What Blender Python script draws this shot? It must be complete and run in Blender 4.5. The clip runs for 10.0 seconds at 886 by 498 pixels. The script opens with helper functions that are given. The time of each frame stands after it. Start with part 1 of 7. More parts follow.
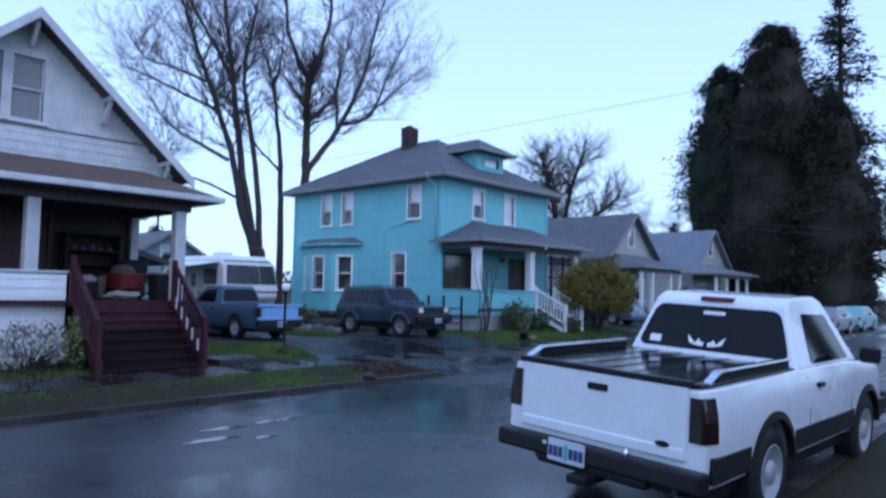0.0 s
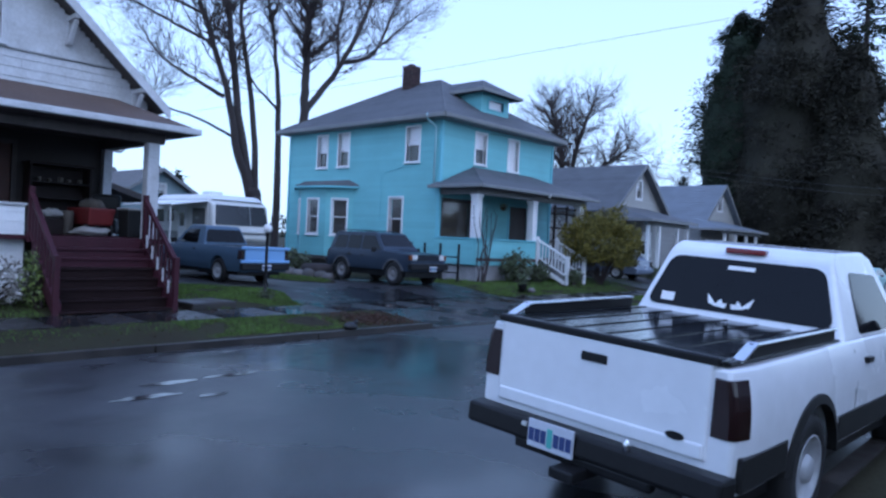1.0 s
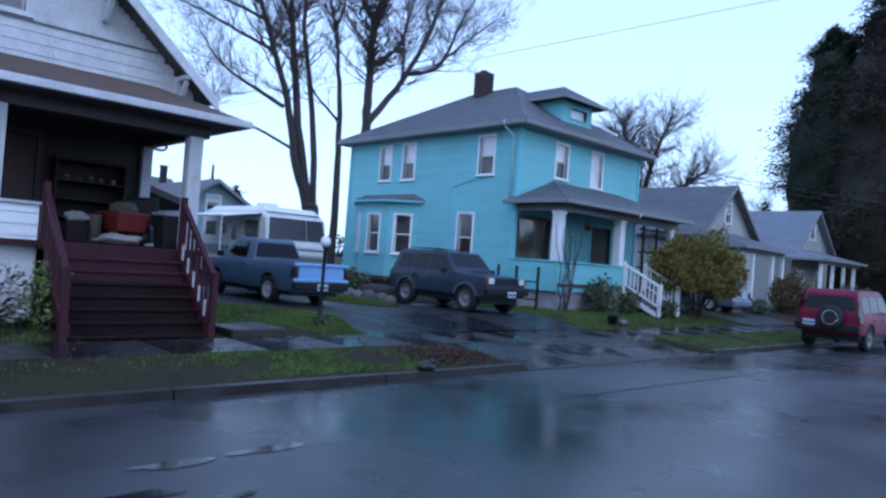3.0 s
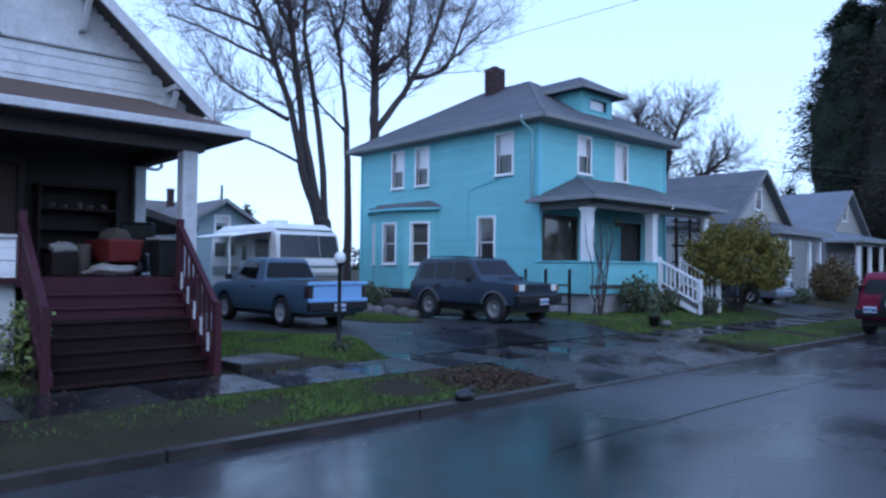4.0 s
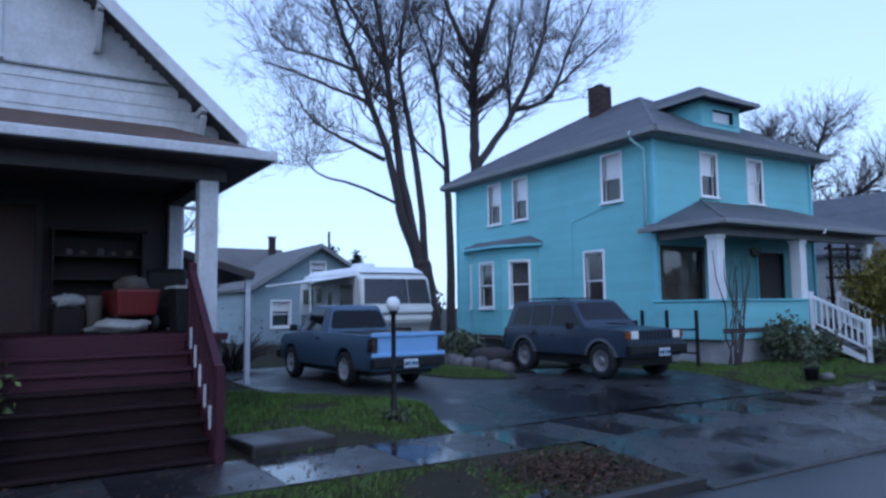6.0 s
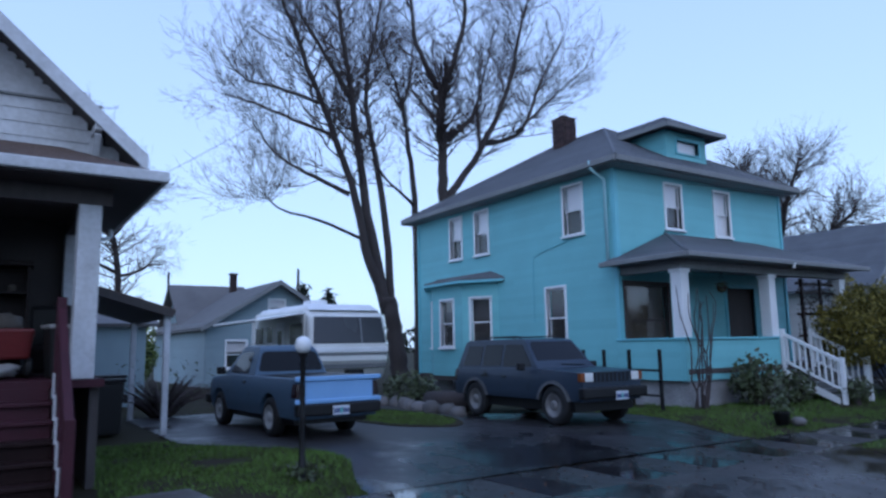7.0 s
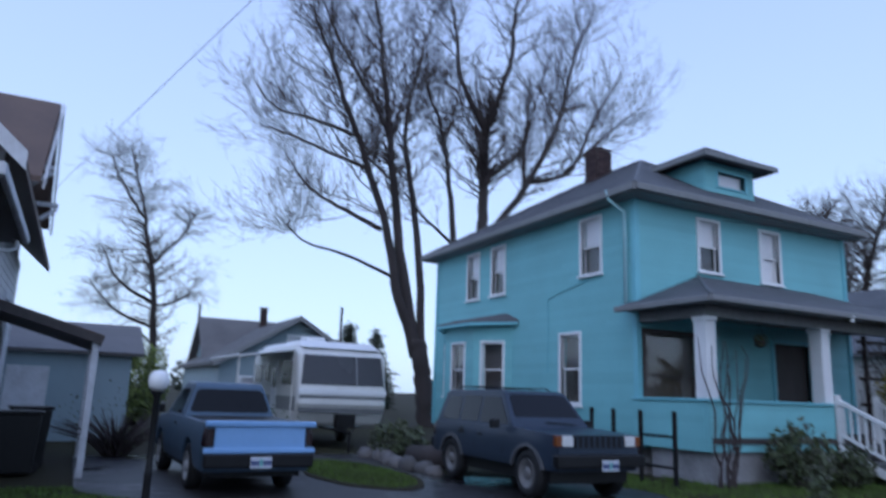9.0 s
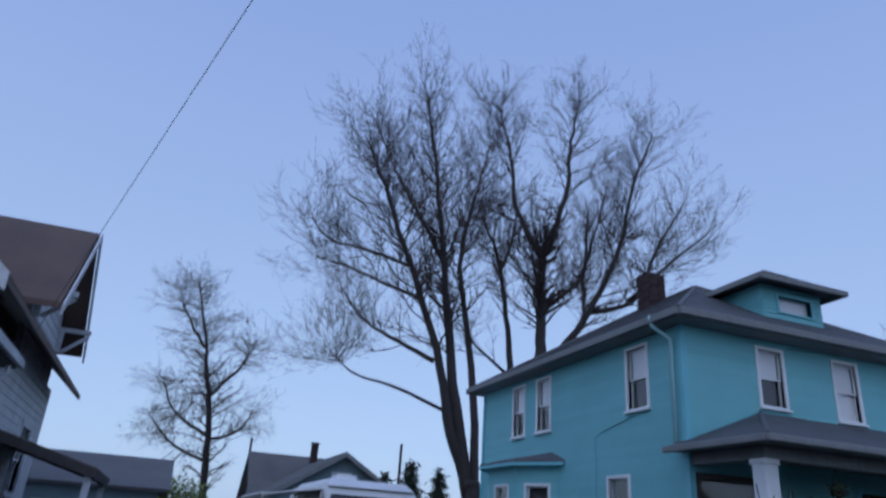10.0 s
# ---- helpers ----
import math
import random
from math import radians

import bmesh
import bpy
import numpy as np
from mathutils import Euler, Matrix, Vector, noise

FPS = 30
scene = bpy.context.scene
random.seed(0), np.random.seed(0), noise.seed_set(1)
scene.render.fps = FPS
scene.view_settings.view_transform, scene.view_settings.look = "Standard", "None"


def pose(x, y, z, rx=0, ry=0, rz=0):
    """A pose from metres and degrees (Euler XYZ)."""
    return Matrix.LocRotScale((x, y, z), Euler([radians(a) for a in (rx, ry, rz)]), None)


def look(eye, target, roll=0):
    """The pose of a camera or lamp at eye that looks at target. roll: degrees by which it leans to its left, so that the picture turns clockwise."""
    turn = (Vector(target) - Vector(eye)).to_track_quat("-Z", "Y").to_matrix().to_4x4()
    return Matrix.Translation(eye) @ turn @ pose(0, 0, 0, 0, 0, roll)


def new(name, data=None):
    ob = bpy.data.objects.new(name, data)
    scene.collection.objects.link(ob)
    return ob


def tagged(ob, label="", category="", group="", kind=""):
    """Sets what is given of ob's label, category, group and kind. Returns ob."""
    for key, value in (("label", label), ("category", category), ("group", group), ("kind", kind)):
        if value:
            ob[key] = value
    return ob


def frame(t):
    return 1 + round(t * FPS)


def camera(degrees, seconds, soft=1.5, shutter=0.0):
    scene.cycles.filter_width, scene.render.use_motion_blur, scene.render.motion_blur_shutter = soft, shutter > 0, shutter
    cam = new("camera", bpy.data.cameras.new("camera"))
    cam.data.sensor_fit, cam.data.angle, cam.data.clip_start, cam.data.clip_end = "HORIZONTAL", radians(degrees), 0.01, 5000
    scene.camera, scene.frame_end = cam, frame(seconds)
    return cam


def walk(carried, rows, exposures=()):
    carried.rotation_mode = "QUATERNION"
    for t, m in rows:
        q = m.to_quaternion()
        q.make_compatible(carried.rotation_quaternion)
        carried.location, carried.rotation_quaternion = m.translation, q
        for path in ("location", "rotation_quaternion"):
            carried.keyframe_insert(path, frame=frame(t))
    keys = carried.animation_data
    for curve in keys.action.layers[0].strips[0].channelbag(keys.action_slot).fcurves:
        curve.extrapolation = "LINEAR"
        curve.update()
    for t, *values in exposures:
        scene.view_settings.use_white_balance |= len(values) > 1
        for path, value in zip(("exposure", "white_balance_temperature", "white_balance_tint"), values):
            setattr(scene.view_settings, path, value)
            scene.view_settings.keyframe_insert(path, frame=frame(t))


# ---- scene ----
cam = camera(64.8, 10.0, 2.5, 0.4)
PATH = [
    (0, (3.895, -5.645, 1.957), (2.554, -4.166, 2.077), 1.1),
    (0.5, (3.645, -5.018, 1.916), (2.279, -3.557, 1.903), 1.4),
    (1, (3.285, -4.539, 1.906), (1.934, -3.064, 1.88), 2.8),
    (1.5, (2.798, -4.087, 1.864), (1.425, -2.634, 1.788), 4.7),
    (2, (2.199, -3.656, 1.753), (0.718, -2.312, 1.698), 4.9),
    (2.5, (1.499, -3.273, 1.737), (0.065, -1.879, 1.727), 5.0),
    (2.7, (1.197, -3.13, 1.759), (-0.25, -1.75, 1.781), 5.1),
    (3.8, (-0.184, -2.31, 1.808), (-1.673, -0.975, 1.856), 1.4),
    (4, (-0.413, -2.117, 1.844), (-1.904, -0.784, 1.892), 0.6),
    (4.5, (-0.901, -1.59, 1.864), (-2.331, -0.193, 1.92), -0.2),
    (5, (-1.377, -1.03, 1.84), (-2.755, 0.418, 1.899), -0.2),
    (5.5, (-1.73, -0.447, 1.848), (-3.329, 0.751, 1.931), -0.6),
    (5.7, (-1.903, -0.207, 1.9), (-3.578, 0.882, 1.999), -0.4),
    (6.8, (-2.372, 1.254, 1.895), (-4.035, 2.328, 2.185), -1.2),
    (7, (-2.555, 1.513, 1.914), (-4.21, 2.601, 2.192), -1.0),
    (7.5, (-2.74, 2.204, 1.909), (-4.328, 3.403, 2.106), -0.6),
    (8, (-2.908, 2.852, 1.904), (-4.463, 4.107, 1.993), -0.1),
    (8.5, (-3.115, 3.562, 1.928), (-4.737, 4.72, 2.09), 0.7),
    (9, (-3.253, 4.211, 1.942), (-4.997, 5.102, 2.349), 2.1),
    (9.5, (-3.384, 4.93, 2.017), (-5.166, 5.618, 2.61), 3.4),
    (10, (-3.524, 5.551, 2.06), (-5.264, 6.18, 2.82), 4.0),
]
EXPOSURES = [(0, 0.06, 5120, 9), (2.0, 0.22, 5130, 9), (5.0, 0.2, 5150, 8), (7.0, -0.2, 5250, 8), (8.5, 0.04, 5480, 9), (9.2, -0.38, 5560, 10), (10, -0.82, 5350, 10)]
walk(cam, [(t, look(eye, target, roll)) for t, eye, target, roll in PATH], EXPOSURES)

# ---- light: late overcast daylight after rain ----
SUN_EL, SUN_AZ = 45.0, 125.0
world = bpy.data.worlds.new("overcast_sky")
scene.world = world
world.use_nodes = True
wn, wl = world.node_tree.nodes, world.node_tree.links
sky = wn.new("ShaderNodeTexSky")
sky.sky_type = "NISHITA"
sky.sun_disc = False
sky.sun_elevation, sky.sun_rotation = radians(SUN_EL), radians(SUN_AZ)
sky.air_density, sky.dust_density, sky.ozone_density = 1.0, 2.0, 1.0
wn["Background"].inputs["Strength"].default_value = 0.05
wl.new(sky.outputs[0], wn["Background"].inputs["Color"])
# an even cloud deck over the blue: paler towards the horizon
deck, ramp, geo, sep, both = (wn.new(k) for k in ("ShaderNodeBackground", "ShaderNodeValToRGB", "ShaderNodeTexCoord", "ShaderNodeSeparateXYZ", "ShaderNodeAddShader"))
wl.new(geo.outputs["Generated"], sep.inputs[0])
wl.new(sep.outputs["Z"], ramp.inputs["Fac"])
ramp.color_ramp.elements[0].position, ramp.color_ramp.elements[1].position = 0.0, 0.75
ramp.color_ramp.elements[0].color, ramp.color_ramp.elements[1].color = (0.78, 0.90, 1.06, 1), (0.47, 0.58, 0.95, 1)
deck.inputs["Strength"].default_value = 0.98
wl.new(ramp.outputs[0], deck.inputs["Color"])
wl.new(wn["Background"].outputs[0], both.inputs[0])
wl.new(deck.outputs[0], both.inputs[1])
wl.new(both.outputs[0], wn["World Output"].inputs["Surface"])
sun = new("sun", bpy.data.lights.new("sun", "SUN"))
sun.data.energy, sun.data.angle, sun.data.color = 0.5, radians(60), (1.0, 0.97, 0.94)
_d = Vector((math.sin(radians(SUN_AZ)) * math.cos(radians(SUN_EL)), math.cos(radians(SUN_AZ)) * math.cos(radians(SUN_EL)), math.sin(radians(SUN_EL))))
sun.matrix_world = look(_d * 80, (0, 0, 0))

# ---- materials ----
def shade(name, color, rough=0.6, vary=0.25, scale=3.0, fine=40.0, bump=0.15, metal=0.0, second=None, coat=0.0,
          rough_vary=0.1, stretch=(1, 1, 1), objrand=0.0, island=0.0, spec=0.5, depth=0.01):
    """A surface with broad stains and fine grain in its colour, gloss and relief, at real-world size."""
    m = bpy.data.materials.new(name)
    m.use_nodes = True
    n, l = m.node_tree.nodes, m.node_tree.links
    b = n["Principled BSDF"]
    tc, mp = n.new("ShaderNodeTexCoord"), n.new("ShaderNodeMapping")
    mp.inputs["Scale"].default_value = stretch
    l.new(tc.outputs["Object"], mp.inputs["Vector"])
    big, small = n.new("ShaderNodeTexNoise"), n.new("ShaderNodeTexNoise")
    big.inputs["Scale"].default_value, small.inputs["Scale"].default_value = scale, fine
    big.inputs["Detail"].default_value, small.inputs["Detail"].default_value = 5, 4
    for t in (big, small):
        l.new(mp.outputs[0], t.inputs["Vector"])
    add = n.new("ShaderNodeMath"); add.operation = "MULTIPLY_ADD"
    add.inputs[1].default_value = 0.4
    l.new(small.outputs["Fac"], add.inputs[0])
    mul = n.new("ShaderNodeMath"); mul.operation = "MULTIPLY"; mul.inputs[1].default_value = 0.6
    l.new(big.outputs["Fac"], mul.inputs[0]); l.new(mul.outputs[0], add.inputs[2])
    fac = add.outputs[0]
    if objrand or island:
        src = n.new("ShaderNodeObjectInfo").outputs["Random"] if objrand else n.new("ShaderNodeNewGeometry").outputs["Random Per Island"]
        k = n.new("ShaderNodeMath"); k.operation = "MULTIPLY_ADD"
        k.inputs[1].default_value = objrand or island
        sub = n.new("ShaderNodeMath"); sub.operation = "SUBTRACT"; sub.inputs[1].default_value = (objrand or island) * 0.5
        l.new(src, k.inputs[0]); l.new(fac, k.inputs[2]); l.new(k.outputs[0], sub.inputs[0])
        fac = sub.outputs[0]
    ramp = n.new("ShaderNodeValToRGB")
    lo = [c * (1 - vary) for c in color] if second is None else second
    hi = [min(1, c * (1 + vary)) for c in color]
    e = ramp.color_ramp.elements
    e[0].position, e[1].position = 0.3, 0.7
    e[0].color, e[1].color = (*lo, 1), (*hi, 1)
    l.new(fac, ramp.inputs["Fac"]); l.new(ramp.outputs["Color"], b.inputs["Base Color"])
    rr = n.new("ShaderNodeMapRange")
    rr.inputs["To Min"].default_value, rr.inputs["To Max"].default_value = max(0.02, rough - rough_vary), min(1, rough + rough_vary)
    l.new(big.outputs["Fac"], rr.inputs["Value"]); l.new(rr.outputs[0], b.inputs["Roughness"])
    bp = n.new("ShaderNodeBump")
    bp.inputs["Strength"].default_value, bp.inputs["Distance"].default_value = bump, depth
    l.new(add.outputs[0], bp.inputs["Height"]); l.new(bp.outputs[0], b.inputs["Normal"])
    b.inputs["Metallic"].default_value = metal
    b.inputs["Coat Weight"].default_value = coat
    b.inputs["Coat Roughness"].default_value = 0.06
    b.inputs["Specular IOR Level"].default_value = spec
    return m


def wet(name, dry, wetc, scale=0.35, lo=0.42, hi=0.6, rmin=0.05, rmax=0.4, fine=60.0, bump=0.25, stretch=(1, 1, 1)):
    """Paving after rain: dark film of water in broad patches, rough stone between."""
    m = bpy.data.materials.new(name)
    m.use_nodes = True
    n, l = m.node_tree.nodes, m.node_tree.links
    b = n["Principled BSDF"]
    tc, mp = n.new("ShaderNodeTexCoord"), n.new("ShaderNodeMapping")
    mp.inputs["Scale"].default_value = stretch
    l.new(tc.outputs["Object"], mp.inputs["Vector"])
    big, mid, small = (n.new("ShaderNodeTexNoise") for _ in range(3))
    for t, s, d in ((big, scale, 6), (mid, scale * 7, 4), (small, fine, 3)):
        t.inputs["Scale"].default_value, t.inputs["Detail"].default_value = s, d
        l.new(mp.outputs[0], t.inputs["Vector"])
    mix = n.new("ShaderNodeMath"); mix.operation = "MULTIPLY_ADD"; mix.inputs[1].default_value = 0.25
    l.new(mid.outputs["Fac"], mix.inputs[0]); l.new(big.outputs["Fac"], mix.inputs[2])
    puddle = n.new("ShaderNodeMapRange"); puddle.clamp = True
    puddle.inputs["From Min"].default_value, puddle.inputs["From Max"].default_value = lo + 0.125, hi + 0.125
    l.new(mix.outputs[0], puddle.inputs["Value"])
    ramp = n.new("ShaderNodeValToRGB")
    ramp.color_ramp.elements[0].color, ramp.color_ramp.elements[1].color = (*dry, 1), (*wetc, 1)
    l.new(puddle.outputs[0], ramp.inputs["Fac"])
    grain = n.new("ShaderNodeMixRGB"); grain.blend_type = "OVERLAY"; grain.inputs["Fac"].default_value = 0.35
    l.new(ramp.outputs["Color"], grain.inputs["Color1"]); l.new(small.outputs["Fac"], grain.inputs["Color2"])
    l.new(grain.outputs["Color"], b.inputs["Base Color"])
    rr = n.new("ShaderNodeMapRange")
    rr.inputs["To Min"].default_value, rr.inputs["To Max"].default_value = rmax, rmin
    l.new(puddle.outputs[0], rr.inputs["Value"]); l.new(rr.outputs[0], b.inputs["Roughness"])
    st = n.new("ShaderNodeMapRange")
    st.inputs["To Min"].default_value, st.inputs["To Max"].default_value = bump, bump * 0.12
    l.new(puddle.outputs[0], st.inputs["Value"])
    bp = n.new("ShaderNodeBump"); bp.inputs["Distance"].default_value = 0.006
    l.new(st.outputs[0], bp.inputs["Strength"]); l.new(small.outputs["Fac"], bp.inputs["Height"])
    l.new(bp.outputs[0], b.inputs["Normal"])
    return m


def glass(name, tint=(0.95, 0.96, 0.97)):
    m = bpy.data.materials.new(name)
    m.use_nodes = True
    b = m.node_tree.nodes["Principled BSDF"]
    b.inputs["Base Color"].default_value = (*tint, 1)
    b.inputs["Roughness"].default_value = 0.04
    b.inputs["Transmission Weight"].default_value = 1.0
    b.inputs["IOR"].default_value = 1.45
    return m


AQUA = shade("aqua_paint", (0.20, 0.475, 0.505), 0.6, 0.10, 0.8, 30, 0.12, island=0.18, stretch=(1, 1, 1))
PALEAQUA = shade("pale_aqua_metal", (0.42, 0.66, 0.70), 0.45, 0.08, 1.5, 30, 0.1)
AQUA_TRIM = shade("aqua_trim_paint", (0.20, 0.50, 0.57), 0.55, 0.08, 1.5, 30, 0.1)
WHITE = shade("white_paint", (0.76, 0.77, 0.79), 0.5, 0.12, 1.2, 25, 0.12, island=0.12)
OLDWHITE = shade("weathered_white_paint", (0.57, 0.58, 0.61), 0.65, 0.15, 2.2, 18, 0.2, second=(0.42, 0.42, 0.43), spec=0.3)
# taupe taken down to near black, so the colour holds the porch shade
PORCHWALL = shade("taupe_wall_with_porch_shade", (0.034, 0.028, 0.026), 0.7, 0.2, 1.0, 20, 0.2)
GREYSHINGLE = shade("grey_asphalt_shingle", (0.10, 0.105, 0.115), 0.7, 0.3, 1.2, 35, 0.6, island=0.1)
BROWNSHINGLE = shade("brown_asphalt_shingle", (0.115, 0.078, 0.062), 0.7, 0.3, 1.0, 35, 0.6)
SOFFIT = shade("soffit_board", (0.20, 0.205, 0.21), 0.7, 0.2, 1.5, 20, 0.2, stretch=(1, 8, 1))
# dark wood; on undersides and porch parts its darkness also stands for shade
DARKWOOD = shade("dark_wood_and_underside_shade", (0.065, 0.055, 0.052), 0.75, 0.3, 2, 20, 0.3, stretch=(1, 6, 1))
MAROON = shade("maroon_painted_wood", (0.044, 0.012, 0.019), 0.55, 0.3, 2, 25, 0.25, rough_vary=0.2, spec=0.25)
CONCRETE = shade("foundation_concrete", (0.30, 0.30, 0.31), 0.8, 0.3, 1.6, 30, 0.5, second=(0.16, 0.16, 0.165))
BRICK = shade("chimney_brick", (0.048, 0.028, 0.028), 0.85, 0.3, 4, 30, 0.4, objrand=0.6)
MORTAR = shade("mortar", (0.16, 0.15, 0.14), 0.9, 0.2, 4, 40, 0.4)
ASPHALT = wet("wet_asphalt", (0.050, 0.051, 0.055), (0.018, 0.019, 0.021), 0.20, 0.38, 0.64, 0.16, 0.40, 70, 0.55)
DRIVE = wet("wet_driveway_asphalt", (0.025, 0.024, 0.025), (0.010, 0.010, 0.012), 0.40, 0.45, 0.64, 0.13, 0.5, 60, 0.4)
SLAB = wet("wet_sidewalk_concrete", (0.033, 0.030, 0.029), (0.016, 0.016, 0.018), 0.4, 0.38, 0.60, 0.07, 0.45, 50, 0.35)
KERBSTONE = wet("wet_kerb_concrete", (0.038, 0.032, 0.027), (0.020, 0.017, 0.015), 1.2, 0.40, 0.6, 0.42, 0.7, 40, 0.5)
SOIL = shade("damp_soil_and_turf", (0.027, 0.028, 0.013), 0.85, 0.4, 0.9, 25, 0.9, second=(0.024, 0.017, 0.012), depth=0.03, spec=0.12)
GRASS = shade("winter_grass", (0.094, 0.160, 0.034), 0.6, 0.4, 0.7, 9, 0.1, second=(0.044, 0.052, 0.018), island=0.5, spec=0.12)
LEAFMIX = shade("fallen_leaves", (0.060, 0.032, 0.021), 0.5, 0.5, 5, 30, 0.2, island=0.8, second=(0.025, 0.015, 0.011), spec=0.2)
BARK = shade("grey_brown_bark", (0.042, 0.034, 0.033), 0.9, 0.3, 1.5, 14, 0.7, stretch=(1, 1, 0.3), depth=0.03)
TWIG = shade("twig_bark", (0.050, 0.038, 0.037), 0.85, 0.25, 2, 20, 0.2)
CONIFER = shade("conifer_needles", (0.028, 0.038, 0.025), 0.7, 0.4, 0.6, 6, 0.1, island=0.3, second=(0.018, 0.021, 0.016), spec=0.05)
CONIFER_BROWN = shade("brownish_conifer_needles", (0.036, 0.035, 0.026), 0.75, 0.4, 0.5, 6, 0.1, island=0.3, second=(0.022, 0.020, 0.018), spec=0.05)
YELLOWLEAF = shade("yellow_green_leaves", (0.175, 0.145, 0.030), 0.65, 0.35, 1.0, 14, 0.1, island=0.5, second=(0.058, 0.058, 0.016), spec=0.2)
SHRUBLEAF = shade("dark_shrub_leaves", (0.065, 0.085, 0.038), 0.55, 0.4, 2, 14, 0.1, island=0.7, second=(0.035, 0.038, 0.02))
PALELEAF = shade("pale_green_leaves", (0.15, 0.19, 0.045), 0.55, 0.4, 2, 14, 0.1, island=0.7, second=(0.07, 0.10, 0.03))
BROWNLEAF = shade("brownish_leaves", (0.105, 0.075, 0.034), 0.6, 0.4, 1.5, 14, 0.1, island=0.6, second=(0.045, 0.032, 0.018), spec=0.15)
DRYLEAF = shade("pale_dried_flowers", (0.30, 0.29, 0.27), 0.7, 0.4, 3, 20, 0.1, island=0.8, second=(0.10, 0.09, 0.08))
PANE = glass("window_glass")
CARGLASS = shade("tinted_car_glass", (0.006, 0.0065, 0.008), 0.06, 0.2, 1.5, 6, 0.0, spec=0.22, rough_vary=0.02)
# dark lining colour that stands for the lack of light indoors
ROOM = shade("room_darkness", (0.06, 0.055, 0.055), 0.9, 0.3, 1.5, 9, 0.1)
BLIND = shade("white_window_blind", (0.84, 0.82, 0.85), 0.7, 0.05, 1.5, 12, 0.1)
CURTAIN = shade("mauve_curtain", (0.20, 0.17, 0.19), 0.85, 0.2, 2, 15, 0.2, stretch=(10, 10, 1))
CARWHITE = shade("white_car_paint", (0.74, 0.76, 0.80), 0.26, 0.04, 0.8, 8, 0.02, coat=0.6, second=(0.66, 0.68, 0.71))
CARBLUE = shade("slate_blue_car_paint", (0.060, 0.098, 0.150), 0.42, 0.12, 0.9, 12, 0.04, coat=0.08, spec=0.35)
TAILBLUE = shade("sky_blue_tailgate_paint", (0.20, 0.36, 0.62), 0.32, 0.06, 0.9, 12, 0.03, coat=0.4)
CARNAVY = shade("grey_navy_car_paint", (0.024, 0.035, 0.055), 0.38, 0.15, 0.9, 12, 0.03, coat=0.1, spec=0.3)
CARRED = shade("dark_red_car_paint", (0.13, 0.004, 0.026), 0.4, 0.08, 0.8, 10, 0.02, coat=0.05, spec=0.25)
PUDDLE = shade("puddle_water", (0.012, 0.013, 0.015), 0.11, 0.2, 3.0, 9, 0.10, rough_vary=0.015, depth=0.004)
CARSILVER = shade("silver_grey_car_paint", (0.20, 0.21, 0.225), 0.32, 0.08, 0.8, 10, 0.02, metal=0.4, coat=0.5)
CARBLUEGREY = shade("blue_grey_car_paint", (0.16, 0.19, 0.26), 0.32, 0.08, 0.8, 10, 0.02, metal=0.3, coat=0.5)
CARTEAL = shade("pale_teal_paint", (0.20, 0.36, 0.37), 0.4, 0.1, 0.8, 10, 0.03)
CLADDING = shade("dark_grey_plastic", (0.013, 0.013, 0.013), 0.55, 0.15, 3, 40, 0.1, spec=0.3)
BLACKVINYL = shade("black_wet_vinyl_cover", (0.010, 0.011, 0.013), 0.13, 0.3, 2.5, 14, 0.08, rough_vary=0.08)
BLACKMETAL = shade("black_painted_metal", (0.012, 0.012, 0.013), 0.4, 0.2, 4, 30, 0.1, spec=0.22)
AMBER = shade("amber_lens", (0.16, 0.05, 0.015), 0.2, 0.2, 8, 30, 0.02)
STEPWOOD = shade("dark_wet_step_boards", (0.017, 0.009, 0.009), 0.5, 0.35, 2, 25, 0.3, rough_vary=0.2, spec=0.12)
RUSTDOOR = shade("red_brown_door_wood", (0.060, 0.020, 0.013), 0.5, 0.3, 2, 20, 0.2)
RUBBER = shade("tyre_rubber", (0.009, 0.009, 0.010), 0.7, 0.2, 6, 40, 0.3)
ALLOY = shade("dull_alloy", (0.36, 0.37, 0.39), 0.4, 0.2, 5, 25, 0.1, metal=0.15)
DULLRIM = shade("dull_weathered_alloy", (0.17, 0.165, 0.165), 0.5, 0.3, 6, 40, 0.1, metal=0.3)
FLAREGREY = shade("faded_grey_plastic", (0.075, 0.078, 0.085), 0.55, 0.2, 3, 40, 0.1)
DARKSTAIN = shade("dark_stained_wood", (0.016, 0.010, 0.009), 0.5, 0.3, 2, 20, 0.2, spec=0.2)
PALETARP = shade("pale_tarpaulin", (0.30, 0.29, 0.28), 0.7, 0.3, 4, 25, 0.3)
CHROME = shade("brushed_chrome", (0.72, 0.73, 0.75), 0.2, 0.06, 4, 30, 0.04, metal=1.0)
TAILRED = shade("dark_red_lens", (0.012, 0.002, 0.003), 0.22, 0.2, 8, 30, 0.02, coat=0.5)
REDLENS = shade("red_lens", (0.14, 0.008, 0.014), 0.15, 0.2, 8, 30, 0.02, coat=0.5)
CLEARLENS = shade("clear_headlamp_lens", (0.62, 0.63, 0.62), 0.12, 0.1, 8, 30, 0.02, coat=0.6)
PLATEWHITE = shade("number_plate_white", (0.52, 0.55, 0.62), 0.4, 0.06, 5, 30, 0.02)
PLATEINK = shade("number_plate_ink", (0.03, 0.05, 0.16), 0.5, 0.05, 5, 30, 0.0)
PLATEGREEN = shade("number_plate_green_patch", (0.12, 0.42, 0.38), 0.5, 0.1, 5, 30, 0.0)
CAMPERGREY = shade("camper_grey_panel", (0.20, 0.205, 0.215), 0.4, 0.08, 1.2, 15, 0.04)
